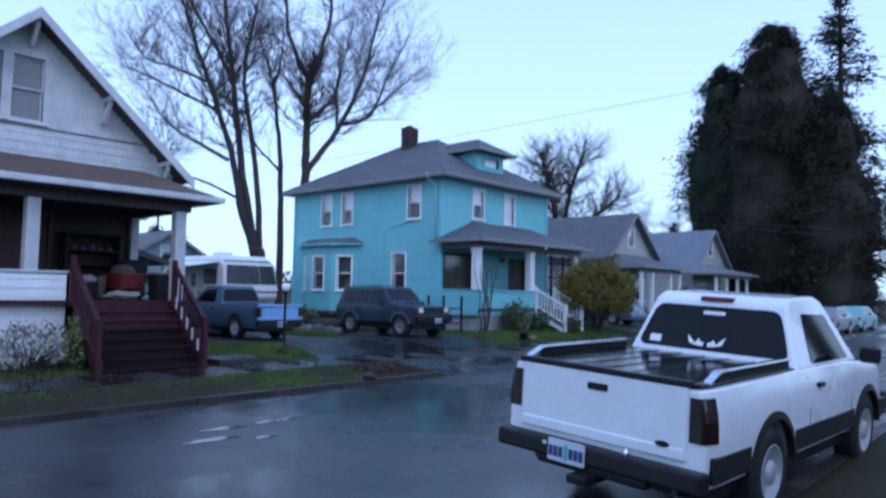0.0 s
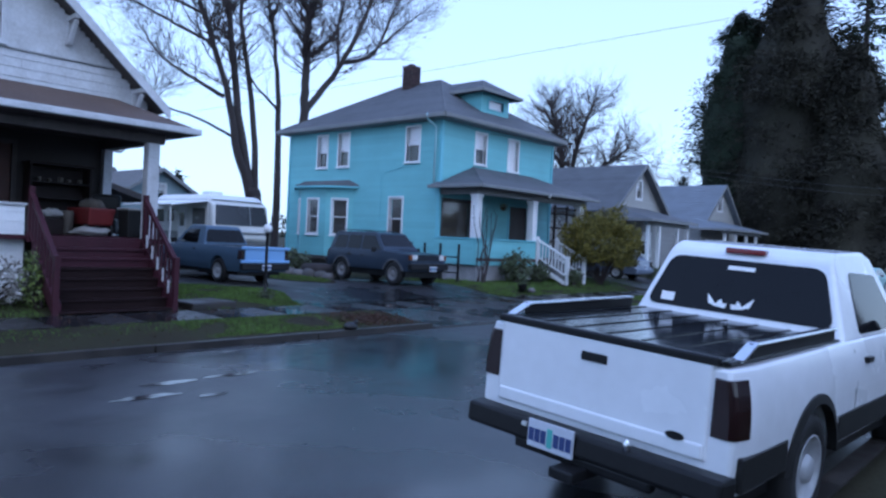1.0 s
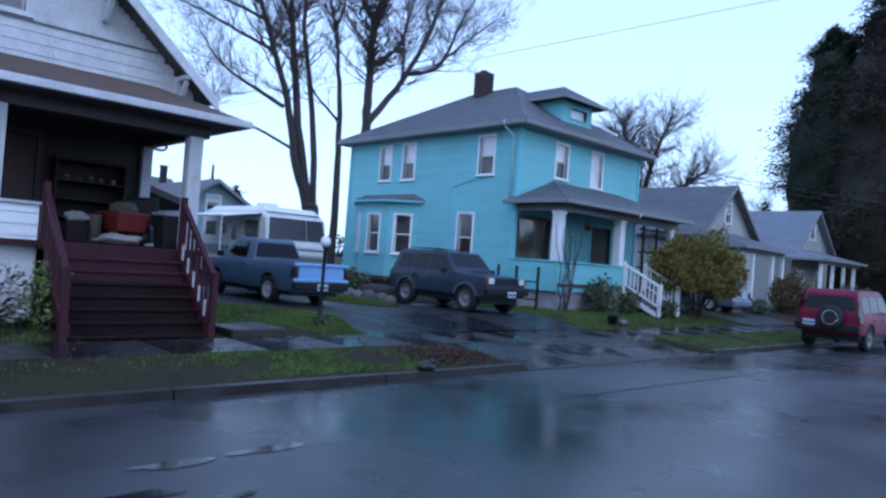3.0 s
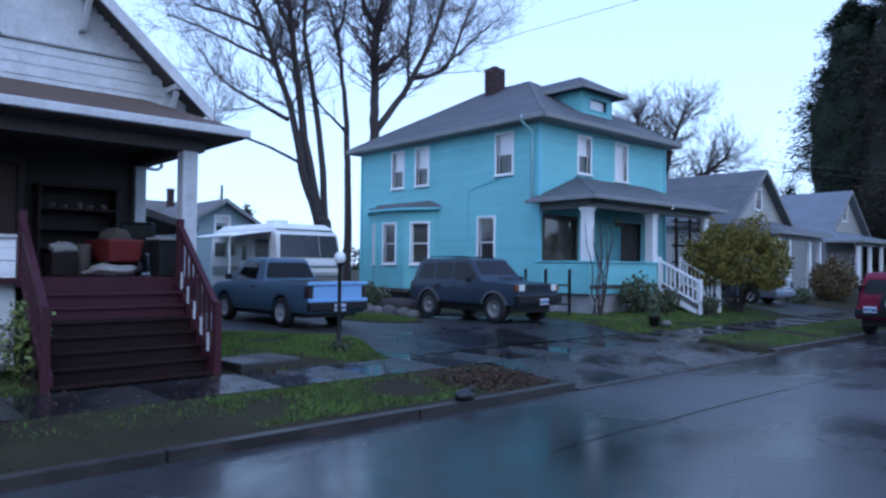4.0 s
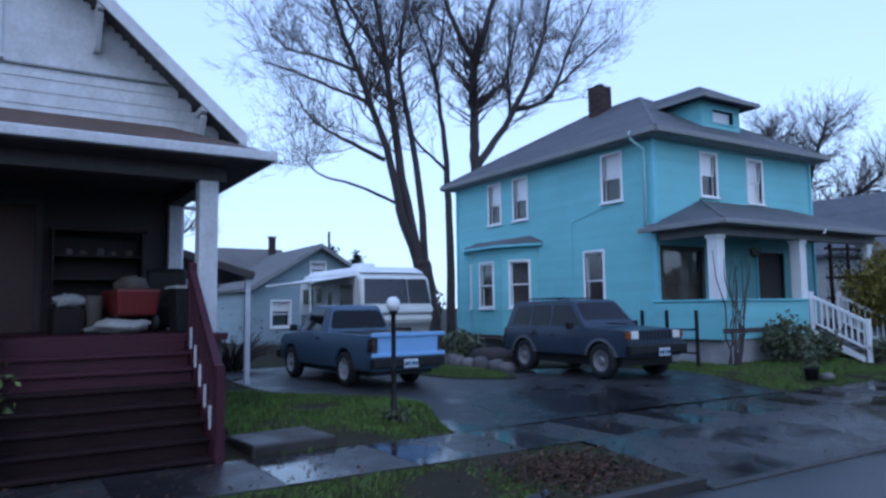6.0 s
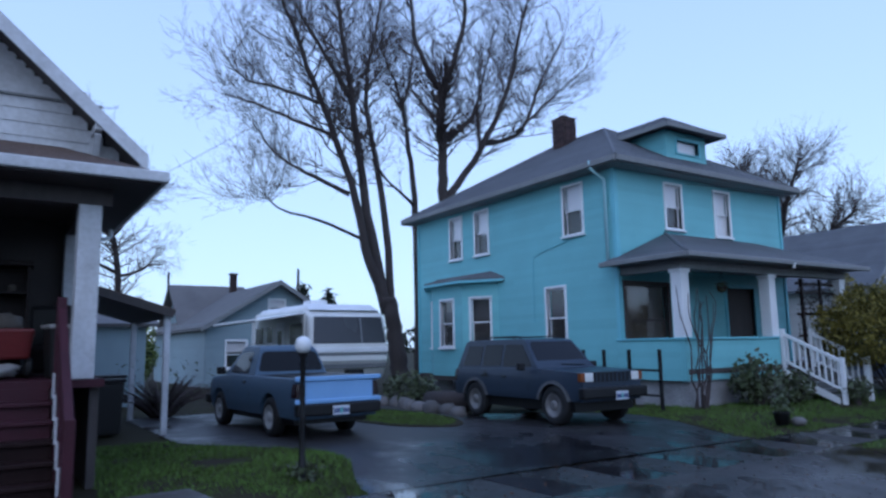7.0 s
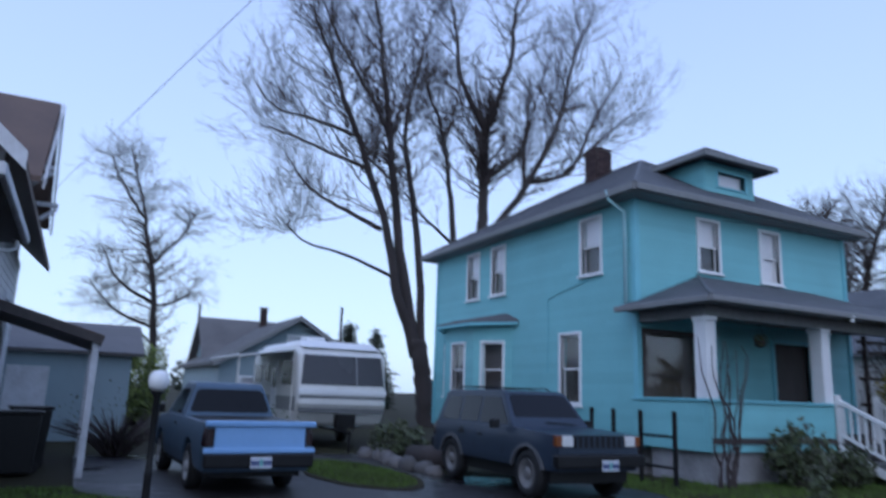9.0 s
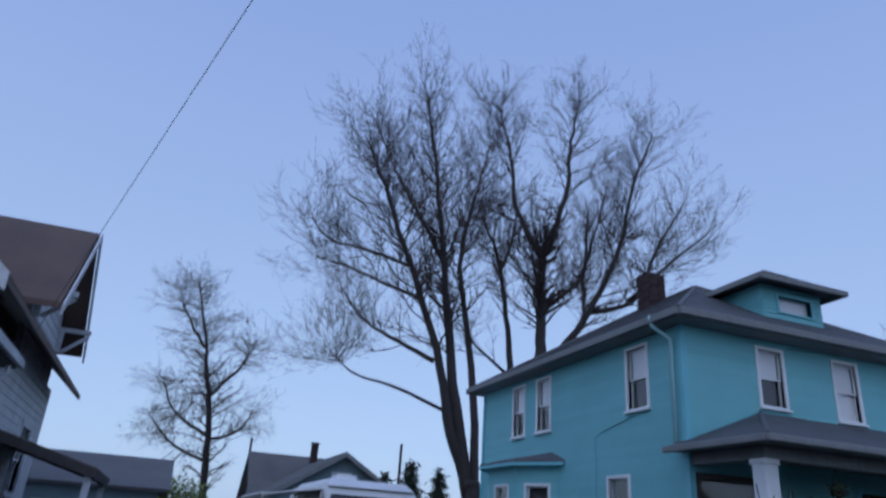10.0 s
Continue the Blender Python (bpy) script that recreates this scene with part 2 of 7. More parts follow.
CAMPERWIN = shade("camper_tinted_window", (0.040, 0.040, 0.045), 0.25, 0.1, 1.2, 8, 0.02)
CAMPERWHITE = shade("camper_white_panel", (0.62, 0.62, 0.60), 0.4, 0.08, 1.2, 15, 0.05)
GLOBE = shade("frosted_globe", (0.72, 0.73, 0.75), 0.25, 0.05, 3, 20, 0.02)
GREYSIDING = shade("grey_beige_siding", (0.36, 0.355, 0.34), 0.6, 0.1, 1.0, 25, 0.12, island=0.15)
BLUEGREY = shade("blue_grey_siding", (0.24, 0.31, 0.34), 0.6, 0.1, 1.0, 25, 0.12, island=0.15)
SLATESHINGLE = shade("blue_grey_shingle", (0.15, 0.17, 0.20), 0.65, 0.2, 1.0, 30, 0.5)
FARROOF = shade("weathered_roof", (0.13, 0.125, 0.125), 0.7, 0.3, 0.8, 20, 0.4)
STONE = shade("grey_field_stone", (0.11, 0.105, 0.105), 0.8, 0.3, 3, 25, 0.5, objrand=0.7)
CLOTH = shade("crumpled_cloth", (0.085, 0.072, 0.06), 0.9, 0.3, 5, 30, 0.4)
REDTHING = shade("faded_red_plastic", (0.13, 0.016, 0.016), 0.5, 0.25, 4, 25, 0.1)
BAG = shade("black_bin_liner", (0.009, 0.009, 0.010), 0.4, 0.3, 12, 40, 0.5, rough_vary=0.12)
WIREMAT = shade("cable_sheath", (0.03, 0.03, 0.033), 0.6, 0.1, 4, 30, 0.0)

# ---- mesh helpers ----
class Shape:
    """Gathers vertices and faces for one mesh."""

    def __init__(self):
        self.v, self.f = [], []

    def add(self, verts, faces):
        k = len(self.v)
        self.v += [tuple(p) for p in verts]
        self.f += [tuple(i + k for i in f) for f in faces]
        return self

    def box(self, x0, x1, y0, y1, z0, z1):
        p = [(x, y, z) for z in (z0, z1) for x, y in ((x0, y0), (x1, y0), (x1, y1), (x0, y1))]
        return self.add(p, [(3, 2, 1, 0), (4, 5, 6, 7), (0, 1, 5, 4), (1, 2, 6, 5), (2, 3, 7, 6), (3, 0, 4, 7)])

    def slab(self, quad, d):
        """A plate of four corners (counter-clockwise from outside), d deep to its back."""
        q = [Vector(p) for p in quad]
        nrm = (q[1] - q[0]).cross(q[2] - q[0]).normalized() * d
        k = len(q)
        return self.add(q + [p - nrm for p in q], [tuple(range(k)), tuple(range(2 * k - 1, k - 1, -1))] +
                        [(i, k + i, k + (i + 1) % k, (i + 1) % k) for i in range(k)])

    def prism(self, prof, half):
        """Outline of (y, z) points, counter-clockwise seen from +x, with half(y, z) the half-width in x."""
        k = len(prof)
        a = [(half(y, z), y, z) for y, z in prof]
        b = [(-half(y, z), y, z) for y, z in prof]
        return self.add(a + b, [tuple(range(k)), tuple(range(2 * k - 1, k - 1, -1))] +
                        [(k + i, k + (i + 1) % k, (i + 1) % k, i) for i in range(k)])

    def lathe(self, prof, n=20, axis="z", at=(0, 0, 0)):
        """Turned from (radius, height) points."""
        vs, fs = [], []
        for r, h in prof:
            for i in range(n):
                a = 2 * math.pi * i / n
                c, s = r * math.cos(a), r * math.sin(a)
                p = (c, s, h) if axis == "z" else (h, c, s) if axis == "x" else (s, h, c)
                vs.append(tuple(p[j] + at[j] for j in range(3)))
        for j in range(len(prof) - 1):
            for i in range(n):
                fs.append((j * n + i, j * n + (i + 1) % n, (j + 1) * n + (i + 1) % n, (j + 1) * n + i))
        fs.append(tuple(reversed(range(n))))
        fs.append(tuple(range((len(prof) - 1) * n, len(prof) * n)))
        return self.add(vs, fs)

    def tube(self, pts, radii, n=6):
        pts = [Vector(p) for p in pts]
        if not hasattr(radii, "__len__"):
            radii = [radii] * len(pts)
        vs, fs = [], []
        ref = Vector((0.31, 0.94, 0.12))
        for i, p in enumerate(pts):
            d = (pts[min(i + 1, len(pts) - 1)] - pts[max(i - 1, 0)]).normalized()
            u = d.cross(ref)
            if u.length < 0.05:
                u = d.cross(Vector((1, 0, 0)))
            u.normalize()
            w = d.cross(u)
            for j in range(n):
                a = 2 * math.pi * j / n
                vs.append(p + (u * math.cos(a) + w * math.sin(a)) * radii[i])
        for i in range(len(pts) - 1):
            for j in range(n):
                fs.append((i * n + j, i * n + (j + 1) % n, (i + 1) * n + (j + 1) % n, (i + 1) * n + j))
        fs.append(tuple(reversed(range(n))))
        fs.append(tuple(range((len(pts) - 1) * n, len(pts) * n)))
        return self.add(vs, fs)

    def blob(self, c, r, rnd, rings=6, seg=9, rough=0.2):
        """An uneven rounded lump."""
        vs, fs = [], []
        for i in range(rings + 1):
            th = math.pi * i / rings
            for j in range(seg):
                ph = 2 * math.pi * j / seg
                k = 1 + rnd.uniform(-rough, rough) * (0 < i < rings)
                vs.append((c[0] + r[0] * k * math.sin(th) * math.cos(ph), c[1] + r[1] * k * math.sin(th) * math.sin(ph), c[2] + r[2] * k * math.cos(th)))
        for i in range(rings):
            for j in range(seg):
                fs.append((i * seg + j, (i + 1) * seg + j, (i + 1) * seg + (j + 1) % seg, i * seg + (j + 1) % seg))
        return self.add(vs, fs)

    def mesh(self, name, mat, smooth=False):
        me = bpy.data.meshes.new(name)
        me.from_pydata(self.v, [], self.f)
        me.materials.append(mat)
        if smooth:
            me.polygons.foreach_set("use_smooth", [True] * len(me.polygons))
        me.update()
        return me


def part(name, shape, material, parent, label="", smooth=False, bevel=0.0, kind="", seg=2):
    """One mesh object under a thing or a part (or on its own where parent is None)."""
    ob = new(name, shape.mesh(name, material, smooth))
    ob.parent = parent
    if bevel:
        b = ob.modifiers.new("bevel", "BEVEL")
        b.width, b.segments, b.limit_method, b.angle_limit = bevel, seg, "ANGLE", radians(35)
        b.harden_normals = False
    return tagged(ob, label, kind=kind)


def thing(name, m, label, category, group="", kind=""):
    ob = new(name)
    ob.empty_display_size = 0.2
    ob.matrix_basis = m
    return tagged(ob, label, category, group, kind)


def pane_plane(o, u, w, n):
    """Maps (along, up, out) to space, from an origin and three directions."""
    o, u, w, n = Vector(o), Vector(u).normalized(), Vector(w).normalized(), Vector(n).normalized()
    return lambda a, b, c=0.0: o + u * a + w * b + n * c


def pbox(s, P, a0, a1, b0, b1, c0, c1):
    p = [P(a, b, c) for b in (b0, b1) for a, c in ((a0, c1), (a1, c1), (a1, c0), (a0, c0))]
    return s.add(p, [(3, 2, 1, 0), (4, 5, 6, 7), (0, 1, 5, 4), (1, 2, 6, 5), (2, 3, 7, 6), (3, 0, 4, 7)])


def wall_core(s, P, a0, a1, b0, b1, holes, thick=0.16):
    """A wall plate with its openings cut through; its outer face lies at out = 0."""
    us = sorted({a0, a1, *[h[0] for h in holes], *[h[1] for h in holes]})
    vs = sorted({b0, b1, *[h[2] for h in holes], *[h[3] for h in holes]})
    us, vs = [u for u in us if a0 <= u <= a1], [v for v in vs if b0 <= v <= b1]
    nu, nv = len(us) - 1, len(vs) - 1
    full = lambda i, j: 0 <= i < nu and 0 <= j < nv and not any(h[0] < (us[i] + us[i + 1]) / 2 < h[1] and h[2] < (vs[j] + vs[j + 1]) / 2 < h[3] for h in holes)
    at, base = {}, len(s.v)

    def k(i, j, d):
        if (i, j, d) not in at:
            at[i, j, d] = len(s.v)
            s.v.append(tuple(P(us[i], vs[j], -thick * d)))
        return at[i, j, d]

    for i in range(nu):
        for j in range(nv):
            if not full(i, j):
                continue
            s.f.append((k(i, j, 0), k(i + 1, j, 0), k(i + 1, j + 1, 0), k(i, j + 1, 0)))
            s.f.append((k(i, j + 1, 1), k(i + 1, j + 1, 1), k(i + 1, j, 1), k(i, j, 1)))
            for di, dj, p, q in ((0, -1, (i, j), (i + 1, j)), (1, 0, (i + 1, j), (i + 1, j + 1)), (0, 1, (i + 1, j + 1), (i, j + 1)), (-1, 0, (i, j + 1), (i, j))):
                if not full(i + di, j + dj):
                    s.f.append((k(*q, 0), k(*p, 0), k(*p, 1), k(*q, 1)))
    return s


def clapboards(s, P, a0, a1, b0, b1, holes, step=0.13, proud=0.02, span=None):
    """Lapped boards: each course stands proud at its lower edge. span(v) limits a course under a gable."""
    k = int(math.ceil((b1 - b0) / step))
    for i in range(k):
        v0, v1 = b0 + i * step, min(b1, b0 + (i + 1) * step)
        lo, hi = (a0, a1) if span is None else span((v0 + v1) / 2)
        if hi - lo < 0.05:
            continue
        cuts = sorted((max(lo, h[0]), min(hi, h[1])) for h in holes if h[2] < (v0 + v1) / 2 < h[3] and h[1] > lo and h[0] < hi)
        at = lo
        for c0, c1 in cuts + [(hi, hi)]:
            while c0 - at > 0.03:
                e = min(c0, at + 3.6 + 0.9 * math.sin(i * 2.3))
                if c0 - e < 0.6:
                    e = c0
                p = [P(at, v0, 0.002), P(e, v0, 0.002), P(e, v0, proud), P(at, v0, proud),
                     P(at, v1, 0.002), P(e, v1, 0.002), P(e, v1, 0.006), P(at, v1, 0.006)]
                s.add(p, [(0, 1, 2, 3), (7, 6, 5, 4), (3, 2, 6, 7), (0, 3, 7, 4), (2, 1, 5, 6)])
                at = e + 0.003
            at = max(at, c1)
    return s


def window(P, a0, a1, b0, b1, parent, trim=WHITE, blind=0.5, blind_mat=None, casing=0.11, name="window", sill=True, deep=0.6):
    """A double-hung window in an opening: casing, sill, two sashes, panes, blind and a box coloured dark as the unlit
    room.
    """
    w = part(name, casing_shape(P, a0, a1, b0, b1, casing), trim, parent, "white-painted double-hung window")
    m = (b0 + b1) / 2
    s = Shape()
    r = 0.038
    for c, v0, v1 in ((-0.04, m - 0.025, b1), (-0.08, b0, m + 0.025)):
        for q in ((a0, a1, v0, v0 + r), (a0, a1, v1 - r, v1), (a0, a0 + r, v0 + r, v1 - r), (a1 - r, a1, v0 + r, v1 - r)):
            pbox(s, P, *q, c - 0.035, c)
    part("sash", s, trim, w)
    for c, v0, v1 in ((-0.055, m + 0.02, b1 - r), (-0.095, b0 + r, m - 0.02)):
        g = pbox(Shape(), P, a0 + r, a1 - r, v0, v1, c - 0.006, c)
        o = part("pane", g, PANE, w)
        o.visible_shadow = False
    # shallow backing box; its dark colour replaces the depth of an unlit room
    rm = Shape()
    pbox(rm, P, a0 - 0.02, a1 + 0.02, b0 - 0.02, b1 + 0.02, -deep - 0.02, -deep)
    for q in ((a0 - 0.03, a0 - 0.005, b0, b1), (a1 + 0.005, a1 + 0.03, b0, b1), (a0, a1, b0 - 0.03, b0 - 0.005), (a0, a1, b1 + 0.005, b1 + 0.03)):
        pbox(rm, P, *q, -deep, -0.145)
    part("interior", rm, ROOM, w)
    if blind:
        bl = Shape()
        n = max(2, int((b1 - b0) * blind / 0.09))
        for i in range(n):
            v1 = b1 - (b1 - b0) * blind * i / n
            v0 = b1 - (b1 - b0) * blind * (i + 1) / n
            pbox(bl, P, a0 + 0.03, a1 - 0.03, v0 + 0.004, v1, -0.118, -0.112)
        part("blind", bl, blind_mat or BLIND, w)
    if sill:
        part("sill", pbox(Shape(), P, a0 - casing - 0.03, a1 + casing + 0.03, b0 - casing * 0.6 - 0.05, b0 - casing * 0.6, 0.0, 0.10), trim, w, bevel=0.008)
    return w


def casing_shape(P, a0, a1, b0, b1, c, out=0.045):
    s = Shape()
    for q in ((a0 - c, a1 + c, b1, b1 + c), (a0 - c, a1 + c, b0 - c * 0.6, b0), (a0 - c, a0, b0, b1), (a1, a1 + c, b0, b1)):
        pbox(s, P, *q, -0.10, out)
    return s


def courses(s, quad, step=0.19, lift=0.012):
    """Shingle courses on a roof plane: quad = eave left, eave right, top right, top left."""
    e0, e1, t1, t0 = (Vector(p) for p in quad)
    nrm = (e1 - e0).cross(t0 - e0 if (t0 - e0).length > 0.01 else t1 - e0).normalized()
    n = max(1, int(((t0 + t1) / 2 - (e0 + e1) / 2).length / step))
    for i in range(n):
        f0, f1 = i / n, (i + 1) / n
        a, b, c, d = e0.lerp(t0, f0), e1.lerp(t1, f0), e1.lerp(t1, f1), e0.lerp(t0, f1)
        s.add([a + nrm * lift, b + nrm * lift, c + nrm * 0.003, d + nrm * 0.003, a, b],
              [(0, 1, 2, 3), (4, 5, 1, 0)])
    return s


def leaves(s, rnd, pts, size, flat=0.0):
    """Small leaf quads at points, turned at random."""
    for p in pts:
        a = Vector((rnd.gauss(0, 1), rnd.gauss(0, 1), rnd.gauss(0, 1) * (1 - flat))).normalized()
        b = a.cross(Vector((rnd.gauss(0, 1), rnd.gauss(0, 1), rnd.gauss(0, 1)))).normalized()
        k = size * rnd.uniform(0.6, 1.3)
        p = Vector(p)
        s.add([p - a * k, p - b * k * 0.45, p + a * k, p + b * k * 0.45], [(0, 1, 2, 3)])
    return s

# ---- ground ----
def ease(a, b, t):
    k = min(1.0, max(0.0, (t - a) / (b - a)))
    return k * k * (3 - 2 * k)


KERB_FAR, KERB_NEAR = -6.92, 1.95
APRON = (6.4, 13.4)


def ground_z(x, y):
    """Height of the finished ground."""
    if KERB_FAR < x < KERB_NEAR:
        return -0.01 + 0.020 * (x + 7.0)
    if x >= KERB_NEAR:
        return 0.31 + 0.05 * ease(2, 6, x)
    if APRON[0] <= y <= APRON[1] and x > -8.8:
        return 0.006 + 0.203 * ease(6.96, 8.8, -x)
    up = 0.10 + 0.10 * ease(7.1, 8.7, -x) + 0.16 * ease(10.2, 12.2, -x)
    return up + 0.010 * min(16, max(0, y - 9)) * ease(10.2, 14, -x)


def sheet(xs, ys, f):
    s = Shape()
    s.v = [(x, y, f(x, y)) for y in ys for x in xs]
    n = len(xs)
    s.f = [(j * n + i, j * n + i + 1, (j + 1) * n + i + 1, (j + 1) * n + i) for j in range(len(ys) - 1) for i in range(n - 1)]
    return s


def steps(a, b, n):
    return [a + (b - a) * i / n for i in range(n + 1)]


gx = [-4000, -1200, -400, -150, -90, -65] + steps(-50, -16, 34) + steps(-15.5, -9, 26) + [-8.82, -8.78, -8.4, -8.0] + [-7.5, -7.14, -7.05, -7.0, -6.6] + steps(-6, 0, 6) + [1.8, 1.98, 2.06, 2.2] + steps(3, 12, 9) + [20, 40, 100, 400, 1200, 4000]
gy = sorted([APRON[0] - 0.02, APRON[0] + 0.02, APRON[1] - 0.02, APRON[1] + 0.02, -4000, -1200, -400, -150, -60, -35] + steps(-25, 40, 65) + steps(45, 100, 11) + [150, 300, 700, 1500, 4000])


def under(x, y):
    if -7.02 < x < 2.0 or (x > -8.8 and x < 0 and APRON[0] <= y <= APRON[1]):
        return -0.10
    return ground_z(x, y) - 0.012 + 0.02 * (noise.noise((x * 0.7, y * 0.7, 0)) if -60 < x < 20 else 0)


tagged(part("ground", sheet(gx, gy, under), SOIL, None, smooth=True), "damp winter turf and soil of the yards", "ground", kind="structure")
road = part("road", sheet(steps(-6.98, 2.0, 24), [-300, -100, -40] + steps(-20, 60, 40) + [100, 200, 400, 900], lambda x, y: -0.01 + 0.020 * (x + 7.0) + 0.12 * math.sin(math.pi * (x + 7.0) / 8.95)), ASPHALT, None, smooth=True)
tagged(road, "wet dark asphalt street with worn patches", "road", kind="structure")

# worn seams of tar and a patch, laid a little proud
seam = Shape()
rs = random.Random(4)
for x, y0, y1 in ((-4.6, 3, 34), (0.2, 4, 40)):
    pts = [(x + rs.uniform(-0.03, 0.03), y) for y in steps(y0, y1, int((y1 - y0) / 0.9))]
    for (xa, ya), (xb, yb) in zip(pts, pts[1:]):
        za = -0.01 + 0.020 * (xa + 7.0) + 0.12 * math.sin(math.pi * (xa + 7.0) / 8.95) + 0.005
        seam.add([(xa - 0.014, ya, za), (xa + 0.014, ya, za), (xb + 0.014, yb, za), (xb - 0.014, yb, za)], [(0, 1, 2, 3)])
tagged(part("tar_seam", seam, BLACKVINYL, road), "shiny tar seam in the asphalt")

# kerbs: lengths of concrete with open joints
for name, x, spans, inward in (("kerb_far", KERB_FAR, ((-24, APRON[0]), (APRON[1], 62)), -1), ("kerb_near", KERB_NEAR, ((-24, 50),), 1)):
    k = thing(name, pose(0, 0, 0), "worn wet concrete kerb along the street", "kerb", kind="structure")
    z0 = -0.01 + 0.020 * (x + 7.0)
    top = ground_z(x + inward * 0.1, 0)
    s = Shape().prism([(-1.488, -0.15), (1.488, -0.15), (1.488, top - z0 + 0.004), (-1.488, top - z0 + 0.004)], lambda y, z: 0.075)
    me = s.mesh("kerb_stone", KERBSTONE)
    for y0, y1 in spans:
        n = round((y1 - y0) / 3.0)
        for i in range(n):
            o = new("kerb_stone", me)
            o.parent = k
            L = (y1 - y0) / n
            o.matrix_basis = Matrix.Translation((x + inward * 0.075, y0 + (i + 0.5) * L, z0)) @ Matrix.Rotation(rs.uniform(-0.004, 0.004), 4, "X") @ Matrix.Diagonal((1, L / 3.0, 1, 1))

# dropped edge of the driveway ramp
lip = thing("kerb_dropped", pose(0, 0, 0), "dark worn dropped kerb at the driveway ramp", "kerb", kind="structure")
for i in range(5):
    L = (APRON[1] - APRON[0]) / 5
    part("kerb_stone", Shape().box(KERB_FAR - 0.05, KERB_FAR + 0.07, APRON[0] + i * L + 0.01, APRON[0] + (i + 1) * L - 0.01, -0.1, 0.028), KERBSTONE, lip, bevel=0.012)

# sidewalk of single slabs
walkway = thing("pavement", pose(0, 0, 0), "wet concrete sidewalk slabs with grassy joints", "sidewalk", kind="structure")
me = Shape().box(-0.70, 0.70, -0.745, 0.745, -0.10, 0.0).mesh("paving_slab", SLAB)
for i in range(-12, 40):
    o = new("paving_slab", me)
    o.parent = walkway
    o.matrix_basis = pose(-9.5, i * 1.5 + 0.3, 0.205 + rs.uniform(-0.003, 0.003), rs.uniform(-0.15, 0.15), rs.uniform(-0.12, 0.12), 0)

# driveway with its apron to the street, and the paved court beside the first house
def drive_edge(x):
    """South and north edges of the paving at a distance from the street."""
    if x > -10.2:
        return 6.9, 13.6
    south = 5.45 + 0.55 * ease(10.2, 12.2, -x) - 1.6 * ease(12.6, 15.6, -x)
    return south, 13.3 - 0.25 * math.sin(x) - 2.6 * ease(12.6, 17, -x)


s = Shape()
xs = steps(-20.5, -10.22, 30)
for j in range(17):
    for x in xs:
        a, b = drive_edge(x)
        y = a + (b - a) * j / 16
        s.v.append((x, y, ground_z(x, y) + 0.006 + 0.02 * math.sin(j / 16 * math.pi)))
n = len(xs)
s.f = [(j * n + i, j * n + i + 1, (j + 1) * n + i + 1, (j + 1) * n + i) for j in range(16) for i in range(n - 1)]
tagged(part("driveway", s, DRIVE, None, smooth=True), "wet patched asphalt driveway between the houses", "driveway", kind="structure")
s = sheet(steps(-8.8, -6.90, 7), steps(APRON[0] + 0.0, APRON[1], 10), lambda x, y: 0.006 + 0.203 * ease(6.96, 8.8, -x))
tagged(part("driveway_apron", s, SLAB, None, smooth=True), "wet concrete driveway ramp up from the street", "ramp", kind="structure")
s = sheet(steps(-15.5, -10.2, 10), steps(23.4, 28.0, 4), lambda x, y: ground_z(x, y) + 0.02)
tagged(part("driveway_second", s, DRIVE, None, smooth=True), "wet gravelly driveway beside the shrub", "driveway", kind="structure")


def puddle(x, y, rx, ry, z, seed, label="shallow puddle of rain water"):
    """A thin uneven sheet of standing water."""
    s, n = Shape(), 28
    pts = []
    for i in range(n):
        a = 2 * math.pi * i / n
        k = 0.75 + 0.55 * noise.noise((math.cos(a) * 1.6 + seed * 7.3, math.sin(a) * 1.6, seed))
        pts.append((x + rx * k * math.cos(a), y + ry * k * math.sin(a), z))
    s.add(pts, [tuple(range(n))])
    tagged(part("puddle", s, PUDDLE, None), label, "puddle", "puddles on the paving")


road_z = lambda x: -0.01 + 0.020 * (x + 7.0) + 0.12 * math.sin(math.pi * (x + 7.0) / 8.95)
for i, (x, y, rx, ry) in enumerate(((-4.2, -0.75, 0.10, 0.35), (-4.25, 0.05, 0.12, 0.40), (-3.6, -1.3, 0.10, 0.40), (-3.3, -0.8, 0.07, 0.22))):
    puddle(x, y, rx, ry, road_z(x) + 0.009, i + 1, "narrow puddle in the worn asphalt")


def in_drive(x, y):
    if x > -10.2:
        return APRON[0] - 0.2 < y < APRON[1] + 0.1
    a, b = drive_edge(x)
    return a < y < b and x > -20.4 and not (-18.6 < x < -14.3 and 8.5 < y < 9.9)


def turf(name, regions, count, rnd, label, h=(0.035, 0.085), bare=0.0):
    s = Shape()
    for x0, x1, y0, y1, dens in regions:
        for _ in range(int((x1 - x0) * (y1 - y0) * dens)):
            x, y = rnd.uniform(x0, x1), rnd.uniform(y0, y1)
            if in_drive(x, y) or noise.noise((x * 0.9, y * 0.9, 3)) < bare + rnd.uniform(-0.2, 0.1):
                continue
            z = ground_z(x, y) - 0.01
            a = rnd.uniform(0, 6.28)
            dx, dy = math.cos(a) * 0.007, math.sin(a) * 0.007
            k = rnd.uniform(*h)
            lx, ly = rnd.gauss(0, 0.025), rnd.gauss(0, 0.025)
            s.add([(x - dx, y - dy, z), (x + dx, y + dy, z), (x + lx, y + ly, z + k)], [(0, 1, 2)])
    tagged(part(name, s, GRASS, None), label, "grass", kind="stuff")


